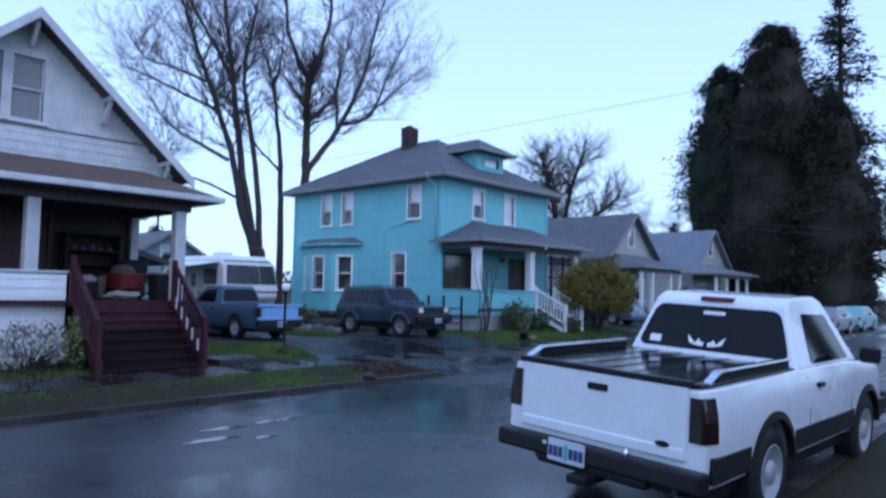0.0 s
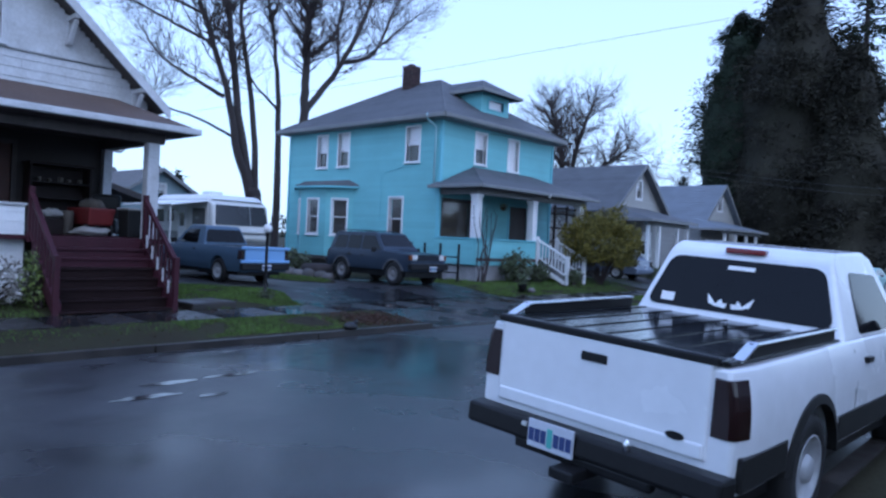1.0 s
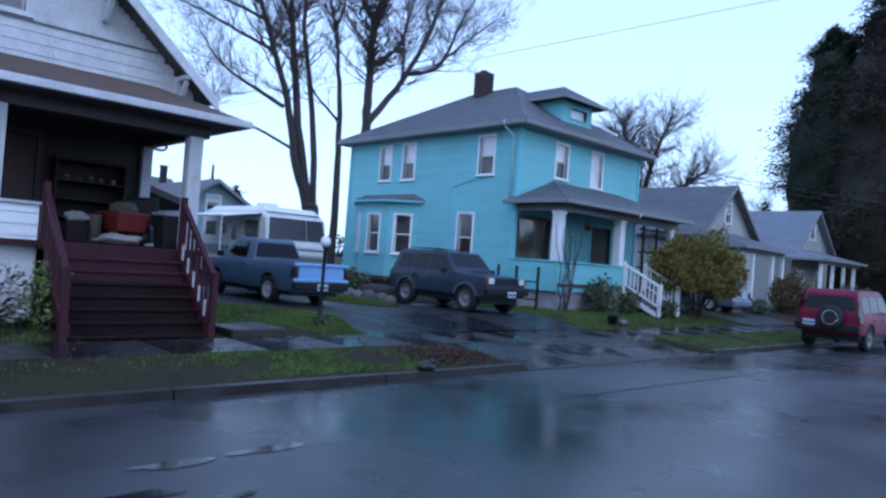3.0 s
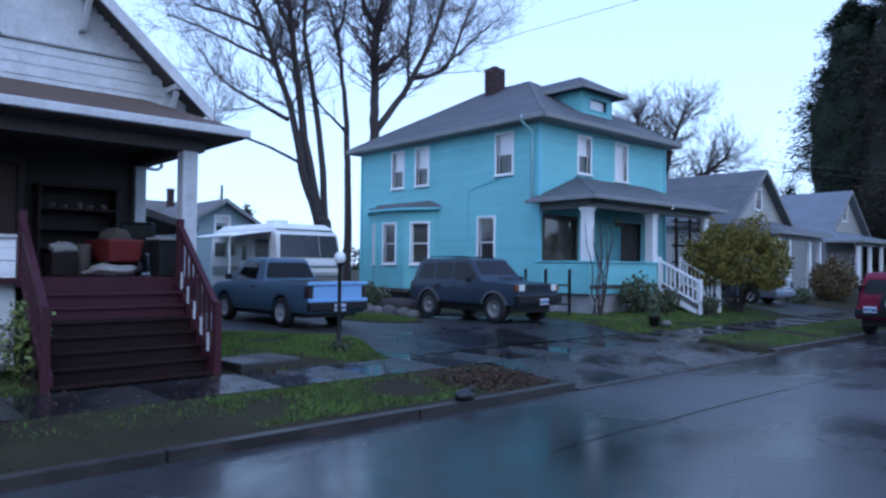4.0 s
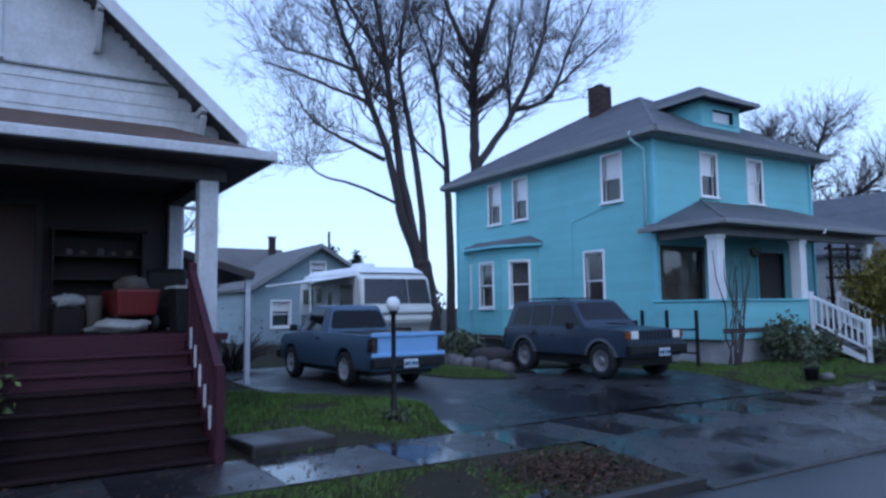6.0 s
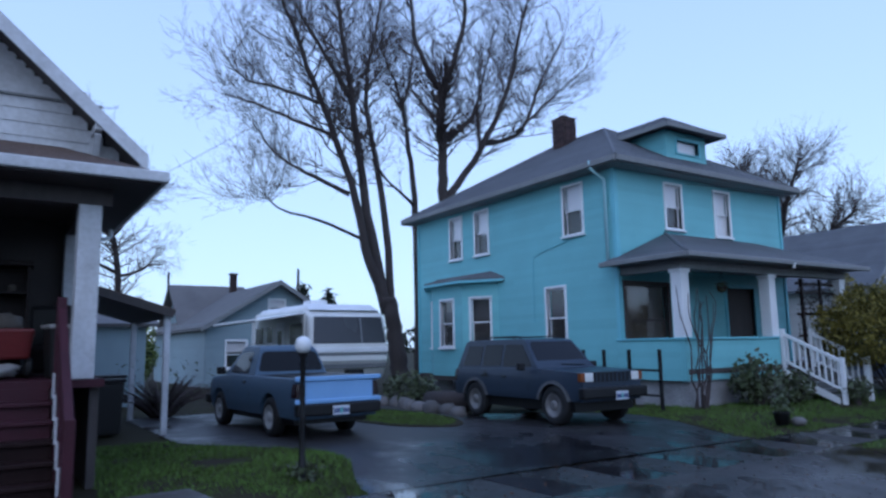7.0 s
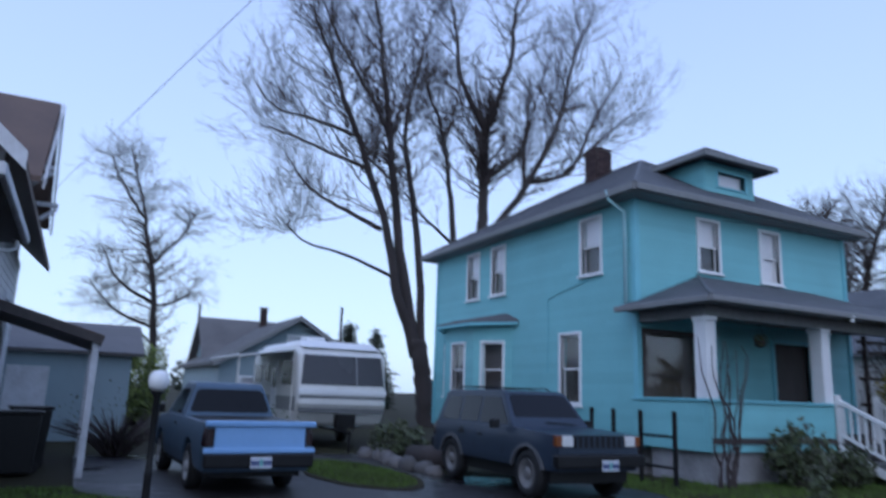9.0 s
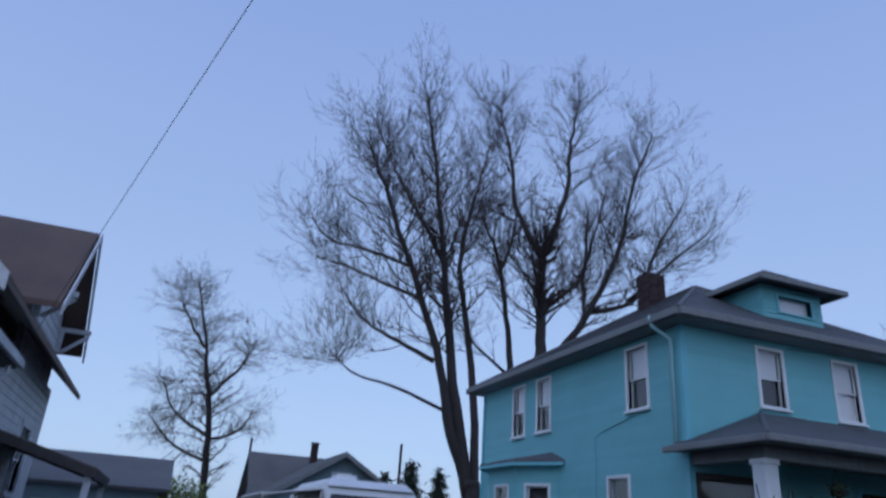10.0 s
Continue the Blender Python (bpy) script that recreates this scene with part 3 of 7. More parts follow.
rg = random.Random(11)
turf("grass_verge", [(-8.7, -7.25, 1.4, 4.6, 1900), (-8.7, -7.3, 4.6, 6.3, 300), (-8.75, -7.16, 13.5, 34, 700), (-8.7, -7.9, -6, 1.4, 260)], 0, rg, "patchy short grass on the verge", h=(0.025, 0.06), bare=-0.12)
turf("grass_lawn", [(-15.6, -10.25, 2.7, 6.2, 1300), (-12, -10.25, -6, -0.1, 400), (-15.0, -10.25, 13.2, 19.0, 800), (-13.5, -10.25, 19, 25, 300)], 0, rg, "short green winter lawn", bare=-0.2)

# turf island between the parked vehicles
isl = Shape()
ring = [(-16.5 + 2.5 * math.cos(a_) * (1 + 0.16 * noise.noise((math.cos(a_) * 2, math.sin(a_) * 2, 5))), 9.2 + 0.95 * math.sin(a_) * (1 + 0.2 * noise.noise((math.sin(a_) * 2, math.cos(a_) * 2, 9)))) for a_ in steps(0, 2 * math.pi, 40)[:-1]]
isl.add([(x, y, ground_z(x, y) + 0.045) for x, y in ring] + [(x, y, ground_z(x, y) - 0.03) for x, y in ring], [tuple(range(40))] + [(i, 40 + i, 40 + (i + 1) % 40, (i + 1) % 40) for i in range(40)])
tagged(part("lawn_island", isl, SOIL, None), "strip of turf in the driveway", "lawn", kind="structure")
s = Shape()
for _ in range(7000):
    a_, k_ = rg.uniform(0, 6.283), math.sqrt(rg.random()) * 0.95
    x, y = -16.5 + 2.4 * math.cos(a_) * k_, 9.2 + 0.9 * math.sin(a_) * k_
    z, b_, h_ = ground_z(x, y) + 0.04, rg.uniform(0, 6.28), rg.uniform(0.03, 0.07)
    s.add([(x - math.cos(b_) * 0.008, y - math.sin(b_) * 0.008, z), (x + math.cos(b_) * 0.008, y + math.sin(b_) * 0.008, z), (x + rg.gauss(0, 0.02), y + rg.gauss(0, 0.02), z + h_)], [(0, 1, 2)])
tagged(part("grass_island", s, GRASS, None), "short green grass between the parked vehicles", "grass", kind="stuff")

# leaf litter on the verge by the driveway
s = Shape()
for _ in range(3200):
    x, y = -7.85 + rg.gauss(0, 0.36), 5.45 + rg.gauss(0, 0.45)
    if not (-8.75 < x < -7.1) or y > 6.36:
        continue
    z = ground_z(x, y) + rg.uniform(0.0, 0.04)
    leaves(s, rg, [(x, y, z)], 0.026, 0.8)
for _ in range(1500):
    x, y = rg.uniform(-10.2, -7.1), rg.uniform(-4, 14)
    leaves(s, rg, [(x, y, ground_z(x, y) + 0.022)], 0.022, 0.95)
tagged(part("fallen_leaf_litter", s, LEAFMIX, None), "wet brown fallen leaves heaped on the verge", "leaf litter", kind="stuff")

# ---- the aqua two-storey house ----
def rebase(root, loc):
    """Moves a thing's origin to its base, its parts staying where they are."""
    root.matrix_basis = Matrix.Translation(loc)
    for c in root.children:
        c.matrix_parent_inverse = Matrix.Translation(loc).inverted()
    return root


def stair_rail(parent, x0, z0, x1, z1, y, mat, name="railing", n=9, h=0.85):
    r = part(name, Shape().slab([(x0, y - 0.045, z0 + h), (x1, y - 0.045, z1 + h), (x1, y + 0.045, z1 + h), (x0, y + 0.045, z0 + h)], 0.08), mat, parent, bevel=0.006)
    part("lower_rail", Shape().slab([(x0, y - 0.03, z0 + 0.14), (x1, y - 0.03, z1 + 0.14), (x1, y + 0.03, z1 + 0.14), (x0, y + 0.03, z0 + 0.14)], 0.06), mat, r, bevel=0.006)
    part("newel_post", Shape().box(x0 - 0.05, x0 + 0.05, y - 0.05, y + 0.05, z0 - 0.1, z0 + h + 0.08), mat, r, bevel=0.008)
    part("newel_post", Shape().box(x1 - 0.05, x1 + 0.05, y - 0.05, y + 0.05, z1 - 0.22, z1 + h + 0.06), mat, r, bevel=0.008)
    me = Shape().box(-0.02, 0.02, -0.02, 0.02, 0.0, h - 0.2).mesh("baluster", mat)
    for i in range(n):
        f = (i + 0.7) / (n + 0.4)
        o = new("baluster", me)
        o.parent = r
        o.matrix_basis = Matrix.Translation((x0 + (x1 - x0) * f, y, z0 + (z1 - z0) * f + 0.12))
    return r


X0, X1, Y0, Y1 = -25.1, -15.17, 15.25, 22.82
blue = thing("house", pose(0, 0, 0), "two-storey aqua-painted wooden house with grey hip roof", "house")
PS = pane_plane((X0, Y0, 0), (1, 0, 0), (0, 0, 1), (0, -1, 0))
PF = pane_plane((X1, Y0, 0), (0, 1, 0), (0, 0, 1), (1, 0, 0))
PN = pane_plane((X1, Y1, 0), (-1, 0, 0), (0, 0, 1), (0, 1, 0))
PB = pane_plane((X0, Y1, 0), (0, -1, 0), (0, 0, 1), (-1, 0, 0))
LS, LF = X1 - X0, Y1 - Y0
side_w = [(2.17, 2.85, 4.96, 6.37, 0.55), (3.67, 4.37, 4.96, 6.37, 0.55), (8.01, 8.73, 5.00, 6.36, 0.52), (7.15, 7.91, 1.83, 3.53, 0.0)]
front_w = [(2.02, 2.68, 5.10, 6.33, 0.5), (4.23, 4.91, 5.04, 6.34, 1.0)]
low_w = [(0.22, 1.85, 1.6, 3.45, 0.0)]
door = (4.5, 5.85, 1.34, 3.5)
sh = [w[:4] for w in side_w]
fh = [w[:4] for w in front_w + low_w] + [door]
wall_side = part("wall", wall_core(Shape(), PS, 0.12, LS - 0.12, 0.96, 6.58, sh), AQUA, blue)
wall_front = part("wall", wall_core(Shape(), PF, 0, LF, 0.96, 6.58, fh), AQUA, blue)
part("wall", wall_core(Shape(), PB, 0, LF, 0.96, 6.58, []), AQUA, blue)
part("wall", wall_core(Shape(), PN, 0.17, LS - 0.17, 0.96, 6.58, []), AQUA, blue)
grow = lambda hs: [(a - 0.065, b + 0.065, c - 0.04, d + 0.065) for a, b, c, d in hs]
part("siding", clapboards(Shape(), PS, 0.09, LS - 0.09, 0.96, 6.58, grow(sh), 0.135, 0.010), AQUA, wall_side, "lapped aqua clapboards", kind="stuff")
part("siding", clapboards(Shape(), PF, 0.09, LF - 0.09, 0.96, 6.58, grow(fh), 0.135, 0.010), AQUA, wall_front, "lapped aqua clapboards", kind="stuff")
for x, y in ((X1, Y0), (X0, Y0), (X1, Y1), (X0, Y1)):
    near = x == X1 and y == Y0
    part("corner_board", Shape().box(x - (0.10 if near else 0.05), x + (0.035 if near else 0.05), y - (0.035 if near else 0.05), y + (0.10 if near else 0.05), 0.94, 6.58), AQUA_TRIM, blue)
for a0, a1, b0, b1, bl in side_w:
    window(PS, a0, a1, b0, b1, blue, blind=bl, casing=0.07)
for a0, a1, b0, b1, bl in front_w:
    window(PF, a0, a1, b0, b1, blue, blind=bl, casing=0.07)
window(PF, *low_w[0][:4], blue, trim=DARKWOOD, blind=0.9, blind_mat=CLOTH)
dr = part("door", pbox(Shape(), PF, door[0], door[1], door[2], door[3], -0.12, -0.07), DARKWOOD, blue, "dark front door in the shade of the porch")
part("door_casing", casing_shape(PF, *door, 0.10), AQUA_TRIM, dr)
part("door_handle", pbox(Shape(), PF, door[0] + 0.07, door[0] + 0.12, 2.3, 2.42, -0.07, -0.03), CHROME, dr)
fnd = Shape().box(X0 + 0.06, X1 - 0.06, Y0 + 0.06, Y1 - 0.06, 0.2, 0.96)
part("foundation", fnd, CONCRETE, blue)
part("base_board", Shape().box(X0 - 0.02, X1 + 0.03, Y0 - 0.035, Y0 + 0.05, 0.84, 0.98), DARKWOOD, blue)

# hip roof with shingle courses
EX0, EX1, EY0, EY1, EZ = -25.55, -14.64, 14.78, 23.15, 6.73
RA, RB, RY, RZ = (-18.88, 18.97, 9.23), (-21.3, 18.97, 9.23), 18.97, 9.23
planes = [[(EX0, EY0, EZ), (EX1, EY0, EZ), RA, RB], [(EX1, EY0, EZ), (EX1, EY1, EZ), RA, RA],
          [(EX1, EY1, EZ), (EX0, EY1, EZ), RB, RA], [(EX0, EY1, EZ), (EX0, EY0, EZ), RB, RB]]
core = Shape()
core.add([(EX0, EY0, EZ - 0.01), (EX1, EY0, EZ - 0.01), (EX1, EY1, EZ - 0.01), (EX0, EY1, EZ - 0.01), (RA[0], RY, RZ - 0.012), (RB[0], RY, RZ - 0.012)],
         [(0, 1, 4, 5), (1, 2, 4), (2, 3, 5, 4), (3, 0, 5), (3, 2, 1, 0)])
roof = part("roof", core, GREYSHINGLE, blue, "grey asphalt shingle hip roof")
sc = Shape()
for q in planes:
    courses(sc, q)
part("shingle_course", sc, GREYSHINGLE, roof, kind="stuff")
hip = Shape()
for a, b in (((EX1, EY0, EZ), RA), ((EX1, EY1, EZ), RA), ((EX0, EY0, EZ), RB), (RA, RB)):
    hip.tube([Vector(a) + Vector((0, 0, 0.0)), Vector(b) + Vector((0, 0, 0.0))], 0.06, 6)
part("hip_cap", hip, GREYSHINGLE, roof)
part("soffit", Shape().box(EX0 + 0.03, EX1 - 0.03, EY0 + 0.03, EY1 - 0.03, EZ - 0.17, EZ - 0.13), SOFFIT, roof, "grey painted soffit boards")
g = Shape()
for a in ((EX0, EX1, EY0 - 0.08, EY0 + 0.025), (EX0, EX1, EY1 - 0.025, EY1 + 0.08)):
    g.box(*a, EZ - 0.15, EZ + 0.015)
for a in ((EX0 - 0.08, EX0 + 0.025, EY0, EY1), (EX1 - 0.025, EX1 + 0.08, EY0, EY1)):
    g.box(*a, EZ - 0.15, EZ + 0.015)
part("gutter", g, SOFFIT, roof, "grey gutter along the eave", bevel=0.02)
part("downspout", Shape().tube([(-15.5, EY0 - 0.06, EZ + 0.02), (-15.5, EY0 - 0.02, EZ - 0.2), (-15.42, Y0 - 0.09, EZ - 0.45), (-15.42, Y0 - 0.09, 4.1)], 0.045, 8), PALEAQUA, blue, "pale downspout", smooth=True)
part("cable", Shape().tube([PS(6.6, 2.6, 0.03), PS(6.6, 4.5, 0.03), PS(6.9, 4.62, 0.03), PS(8.2, 4.85, 0.03)], 0.010, 5), AQUA_TRIM, blue)

# chimney of single bricks
ch = part("chimney", Shape().box(-20.86, -20.30, 18.42, 18.98, 8.5, 9.98), MORTAR, blue, "dark red brick chimney")
bm_ = Shape().box(-0.135, 0.135, -0.05, 0.05, -0.036, 0.036).mesh("brick", BRICK)
for i in range(15):
    z = 8.70 + i * 0.086
    for j in range(2):
        off = 0.145 * (1 if j else -1) + (0.07 if i % 2 else 0)
        if abs(off) > 0.2:
            off = math.copysign(0.15, off)
        for x, y, rz in ((-20.58 + off, 18.42, 0), (-20.30, 18.70 + off, 90), (-20.58 + off, 18.98, 0), (-20.86, 18.70 + off, 90)):
            o = new("brick", bm_)
            o.parent = ch
            o.matrix_basis = pose(x, y, z, 0, 0, rz)
part("chimney_cap", Shape().box(-20.90, -20.26, 18.38, 19.02, 9.98, 10.04).lathe([(0.2, 10.04), (0.17, 10.14)], 12, at=(-20.58, 18.7, 0)), BRICK, ch, bevel=0.015)

# dormer on the street side
dy0, dy1, dxf, dz0, dz1 = 18.32, 20.2, -15.85, 7.2, 8.29
dm = part("dormer", Shape().box(-17.6, dxf - 0.14, dy0, dy1, dz0, dz1), AQUA, blue, "small aqua dormer with a hip roof")
PD = pane_plane((dxf, dy0, 0), (0, 1, 0), (0, 0, 1), (1, 0, 0))
dh = (0.48, 1.52, 7.64, 8.04)
part("siding", clapboards(wall_core(Shape(), PD, 0, dy1 - dy0, dz0, dz1, [dh], 0.14), PD, 0, dy1 - dy0, dz0, dz1, grow([dh]), 0.12, 0.02), AQUA, dm, kind="stuff")
PDs = pane_plane((-17.6, dy0, 0), (1, 0, 0), (0, 0, 1), (0, -1, 0))
part("siding", clapboards(Shape(), PDs, 0, dxf + 17.6, dz0, dz1, [], 0.12, 0.02), AQUA, dm, kind="stuff")
dwn = part("window", casing_shape(PD, *dh, 0.07), AQUA_TRIM, dm)
part("pane", pbox(Shape(), PD, dh[0], dh[1], dh[2], dh[3], -0.09, -0.08), PANE, dwn).visible_shadow = False
part("blind", pbox(Shape(), PD, dh[0], dh[1], dh[2], dh[3], -0.135, -0.125), BLIND, dwn)
ov = 0.42
a, b, c, d = (dxf + ov, dy0 - ov, dz1 + 0.06), (dxf + ov, dy1 + ov, dz1 + 0.06), (-18.0, dy1 + ov, dz1 + 0.06), (-18.0, dy0 - ov, dz1 + 0.06)
pk, pb = (dxf - 0.75, (dy0 + dy1) / 2, 9.06), (-18.6, (dy0 + dy1) / 2, 9.06)
part("dormer_roof", Shape().add([a, b, c, d, pk, pb], [(0, 1, 4), (1, 2, 5, 4), (3, 0, 4, 5), (0, 3, 2, 1), (2, 3, 5)]), GREYSHINGLE, dm)
sc = Shape()
courses(sc, [a, b, pk, pk]); courses(sc, [d, a, pk, pb]); courses(sc, [b, c, pb, pk])
part("shingle_course", sc, GREYSHINGLE, dm, kind="stuff")
part("fascia", Shape().box(a[0] - 0.02, a[0] + 0.05, a[1] - 0.04, b[1] + 0.04, dz1 - 0.06, dz1 + 0.07).box(-17.7, a[0] - 0.02, a[1] - 0.05, a[1] + 0.02, dz1 - 0.06, dz1 + 0.07).box(-17.7, a[0] - 0.02, b[1] - 0.02, b[1] + 0.05, dz1 - 0.06, dz1 + 0.07), SOFFIT, dm)

# bay window on the driveway side
by = 14.6
Lp, Ap, Bp, Rp = (-24.27, Y0), (-23.17, by), (-21.35, by), (-20.25, Y0)
bay = part("bay", Shape().add([(*p, z) for z in (0.82, 0.96) for p in (Lp, Ap, Bp, Rp)], [(3, 2, 1, 0), (4, 5, 6, 7), (0, 1, 5, 4), (1, 2, 6, 5), (2, 3, 7, 6), (3, 0, 4, 7)]), DARKWOOD, blue, "aqua bay window with three tall sashes")
for (p, q), bl in (((Lp, Ap), 0.0), ((Ap, Bp), 0.0), ((Bp, Rp), 0.0)):
    u = Vector((q[0] - p[0], q[1] - p[1], 0))
    P = pane_plane((*p, 0), u, (0, 0, 1), (u.y, -u.x, 0))
    L = u.length
    w = 0.74 if p == Ap else 0.66
    hole = (L / 2 - w / 2, L / 2 + w / 2, 1.93, 3.45)
    part("bay_wall", clapboards(wall_core(Shape(), P, 0, L, 0.96, 4.0, [hole], 0.12), P, 0.02, L - 0.02, 0.96, 4.0, grow([hole]), 0.135, 0.011), AQUA, bay, kind="stuff")
    window(P, *hole, bay.parent, blind=0, casing=0.07, deep=0.22)
rp = [(-24.62, Y0 - 0.02), (-23.3, by - 0.26), (-21.22, by - 0.26), (-19.92, Y0 - 0.02)]
tp = [(-23.9, Y0 - 0.02), (-22.9, Y0 - 0.03), (-21.6, Y0 - 0.03), (-20.6, Y0 - 0.02)]
s = Shape().add([(*p, 4.0) for p in rp] + [(*p, 4.10) for p in rp] + [(*p, 4.34) for p in tp], [(3, 2, 1, 0), (0, 1, 5, 4), (1, 2, 6, 5), (2, 3, 7, 6), (4, 5, 9, 8), (5, 6, 10, 9), (6, 7, 11, 10)])
part("bay_roof", s, GREYSHINGLE, bay, "low shingled bay roof")
part("bay_fascia", Shape().add([(x * 1.0, y - 0.03, z) for z in (3.96, 4.04) for x, y in rp], [(0, 1, 5, 4), (1, 2, 6, 5), (2, 3, 7, 6), (3, 2, 1, 0), (4, 5, 6, 7)]), AQUA_TRIM, bay)

# porch
px = -13.2
porch = part("porch_floor", Shape().box(X1, px + 0.02, Y0 + 0.02, Y1 + 0.2, 1.18, 1.30), DARKWOOD, blue, "wooden porch floor")
part("porch_base", Shape().box(-14.9, px - 0.05, Y0 + 0.1, 19.0, 0.2, 1.04).box(-14.9, px - 0.05, 20.6, Y1 + 0.1, 0.2, 1.04), CONCRETE, blue)
PP = pane_plane((px, Y0 - 0.03, 0), (0, 1, 0), (0, 0, 1), (1, 0, 0))
PQ = pane_plane((-15.3, Y0 - 0.03, 0), (1, 0, 0), (0, 0, 1), (0, -1, 0))
pw = part("porch_wall", wall_core(Shape(), PP, 0, 3.80, 1.03, 1.99, [], 0.14), AQUA, blue, "solid aqua porch parapet")
part("siding", clapboards(Shape(), PP, 0, 3.80, 1.03, 1.96, [], 0.135, 0.011), AQUA, pw, kind="stuff")
pq = part("porch_wall", wall_core(Shape(), PQ, 0.0, 1.96, 1.03, 1.99, [], 0.14), AQUA, blue)
part("siding", clapboards(Shape(), PQ, 0.02, 1.96, 1.03, 1.96, [], 0.135, 0.011), AQUA, pq, kind="stuff")
part("rail_cap", Shape().box(px - 0.17, px + 0.06, Y0 - 0.08, 19.0, 1.99, 2.04).box(-15.3, px - 0.17, Y0 - 0.08, Y0 + 0.13, 1.99, 2.04), AQUA_TRIM, pw, bevel=0.01)
for y in (15.35, 18.92, 22.45):
    z0 = 2.04 if y < 20 else 1.3
    po = part("porch_post", Shape().box(px - 0.30, px - 0.0, y - 0.15, y + 0.15, z0, 3.66), WHITE, blue, "square white porch post", bevel=0.012)
    part("post_cap", Shape().box(px - 0.33, px + 0.03, y - 0.18, y + 0.18, 3.58, 3.67), WHITE, po, bevel=0.01)
part("porch_beam", Shape().box(px - 0.27, px - 0.03, Y0, Y1 + 0.1, 3.67, 3.905).box(-15.3, px - 0.27, Y0 + 0.03, Y0 + 0.25, 3.67, 3.905), SOFFIT, blue, bevel=0.01)
part("porch_ceiling", Shape().box(-15.3, -12.76, 14.92, 22.9, 3.91, 3.94), SOFFIT, blue)
e = -12.70
A_, B_, T1, T0 = (e, 14.85, 4.0), (e, 22.95, 4.0), (-15.16, 21.2, 4.93), (-15.16, 17.2, 4.93)
pr = part("porch_roof", Shape().add([A_, B_, (-15.35, 22.95, 4.0), (-15.35, 14.85, 4.0), T1, T0], [(0, 1, 4, 5), (1, 2, 4), (3, 0, 5), (3, 2, 1, 0)]), GREYSHINGLE, blue, "grey shingled porch roof")
sc = Shape()
courses(sc, [A_, B_, T1, T0]); courses(sc, [(-15.35, 14.85, 4.0), A_, T0, T0])
part("shingle_course", sc, GREYSHINGLE, pr, kind="stuff")
part("hip_cap", Shape().tube([A_, T0], 0.05, 6), GREYSHINGLE, pr)
part("gutter", Shape().box(e - 0.02, e + 0.08, 14.80, 23.0, 3.88, 4.005).box(-15.4, e - 0.02, 14.77, 14.87, 3.88, 4.005), SOFFIT, pr, bevel=0.02)
part("gutter_elbow", Shape().tube([(e + 0.06, 19.1, 3.94), (e + 0.02, 19.1, 3.8)], 0.04, 8), WHITE, pr)
for i in range(5):
    z = 1.30 - 0.145 * (i + 1)
    part("step", Shape().box(px + 0.27 * i, px + 0.27 * (i + 1) + 0.03, 19.17, 20.45, z - 0.04, z), SOFFIT, blue, bevel=0.008)
part("stair_side", Shape().slab([(px, 19.15, 1.2), (px, 19.15, 0.95), (px + 1.4, 19.15, 0.36), (px + 1.4, 19.15, 0.5)], -0.05), WHITE, blue)
stair_rail(blue, px + 0.05, 1.30, px + 1.52, 0.58, 19.12, WHITE)
stair_rail(blue, px + 0.05, 1.30, px + 1.46, 0.58, 20.5, WHITE)
rebase(blue, (-19.9, 18.9, 0.4))

# ---- the white gabled house with the deep porch ----
wh = thing("house", pose(0, 0, 0), "white weathered bungalow with brown porch roof and maroon steps", "house")
GX, RYD, EVZ, APZ = -13.6, -0.45, 4.62, 7.98
slope = (APZ - EVZ) / 3.75
PG = pane_plane((GX, -4.0, 0), (0, 1, 0), (0, 0, 1), (1, 0, 0))
gh = [(3.22, 3.88, 5.54, 6.98), (2.35, 3.02, 5.54, 6.98)]
gspan = lambda v: (0.05, 7.05) if v < EVZ else (max(0.05, 3.55 - (APZ - 0.12 - v) / slope), min(7.05, 3.55 + (APZ - 0.12 - v) / slope))
PLs = pane_plane((-23.0, 2.68, 0), (1, 0, 0), (0, 0, 1), (0, 1, 0))
WX = -14.8
PW = pane_plane((WX, -4.0, 0), (0, 1, 0), (0, 0, 1), (1, 0, 0))
door_w = [(3.5, 4.52, 1.5, 3.5)]
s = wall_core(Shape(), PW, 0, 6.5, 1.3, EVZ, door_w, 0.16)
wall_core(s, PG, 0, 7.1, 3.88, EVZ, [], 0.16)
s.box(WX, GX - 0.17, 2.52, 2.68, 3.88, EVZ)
# wall colour already contains the gloom under the porch roof
wall_front = part("wall", s, PORCHWALL, wh, "taupe boarded wall, coloured dark with the porch shade")
s = Shape()
wall_core(s, PG, gspan(EVZ + 0.7)[0], gspan(EVZ + 0.7)[1], EVZ, 5.54, [], 0.14)
for a, b, c, d in ((2.0, 2.35, 5.54, 6.98), (3.02, 3.22, 5.54, 6.98), (3.88, 5.0, 5.54, 6.4), (1.2, 2.0, 5.54, 6.3), (2.2, 4.6, 6.98, 7.2)):
    pbox(s, PG, a, b, c, d, -0.14, 0)
part("gable_wall", s, OLDWHITE, wh)
s = Shape()
clapboards(s, PG, 0.05, 7.05, EVZ - 0.4, 5.39, [], 0.20, 0.022, gspan)
part("siding", s, OLDWHITE, wh, "wide lapped white boards", kind="stuff")
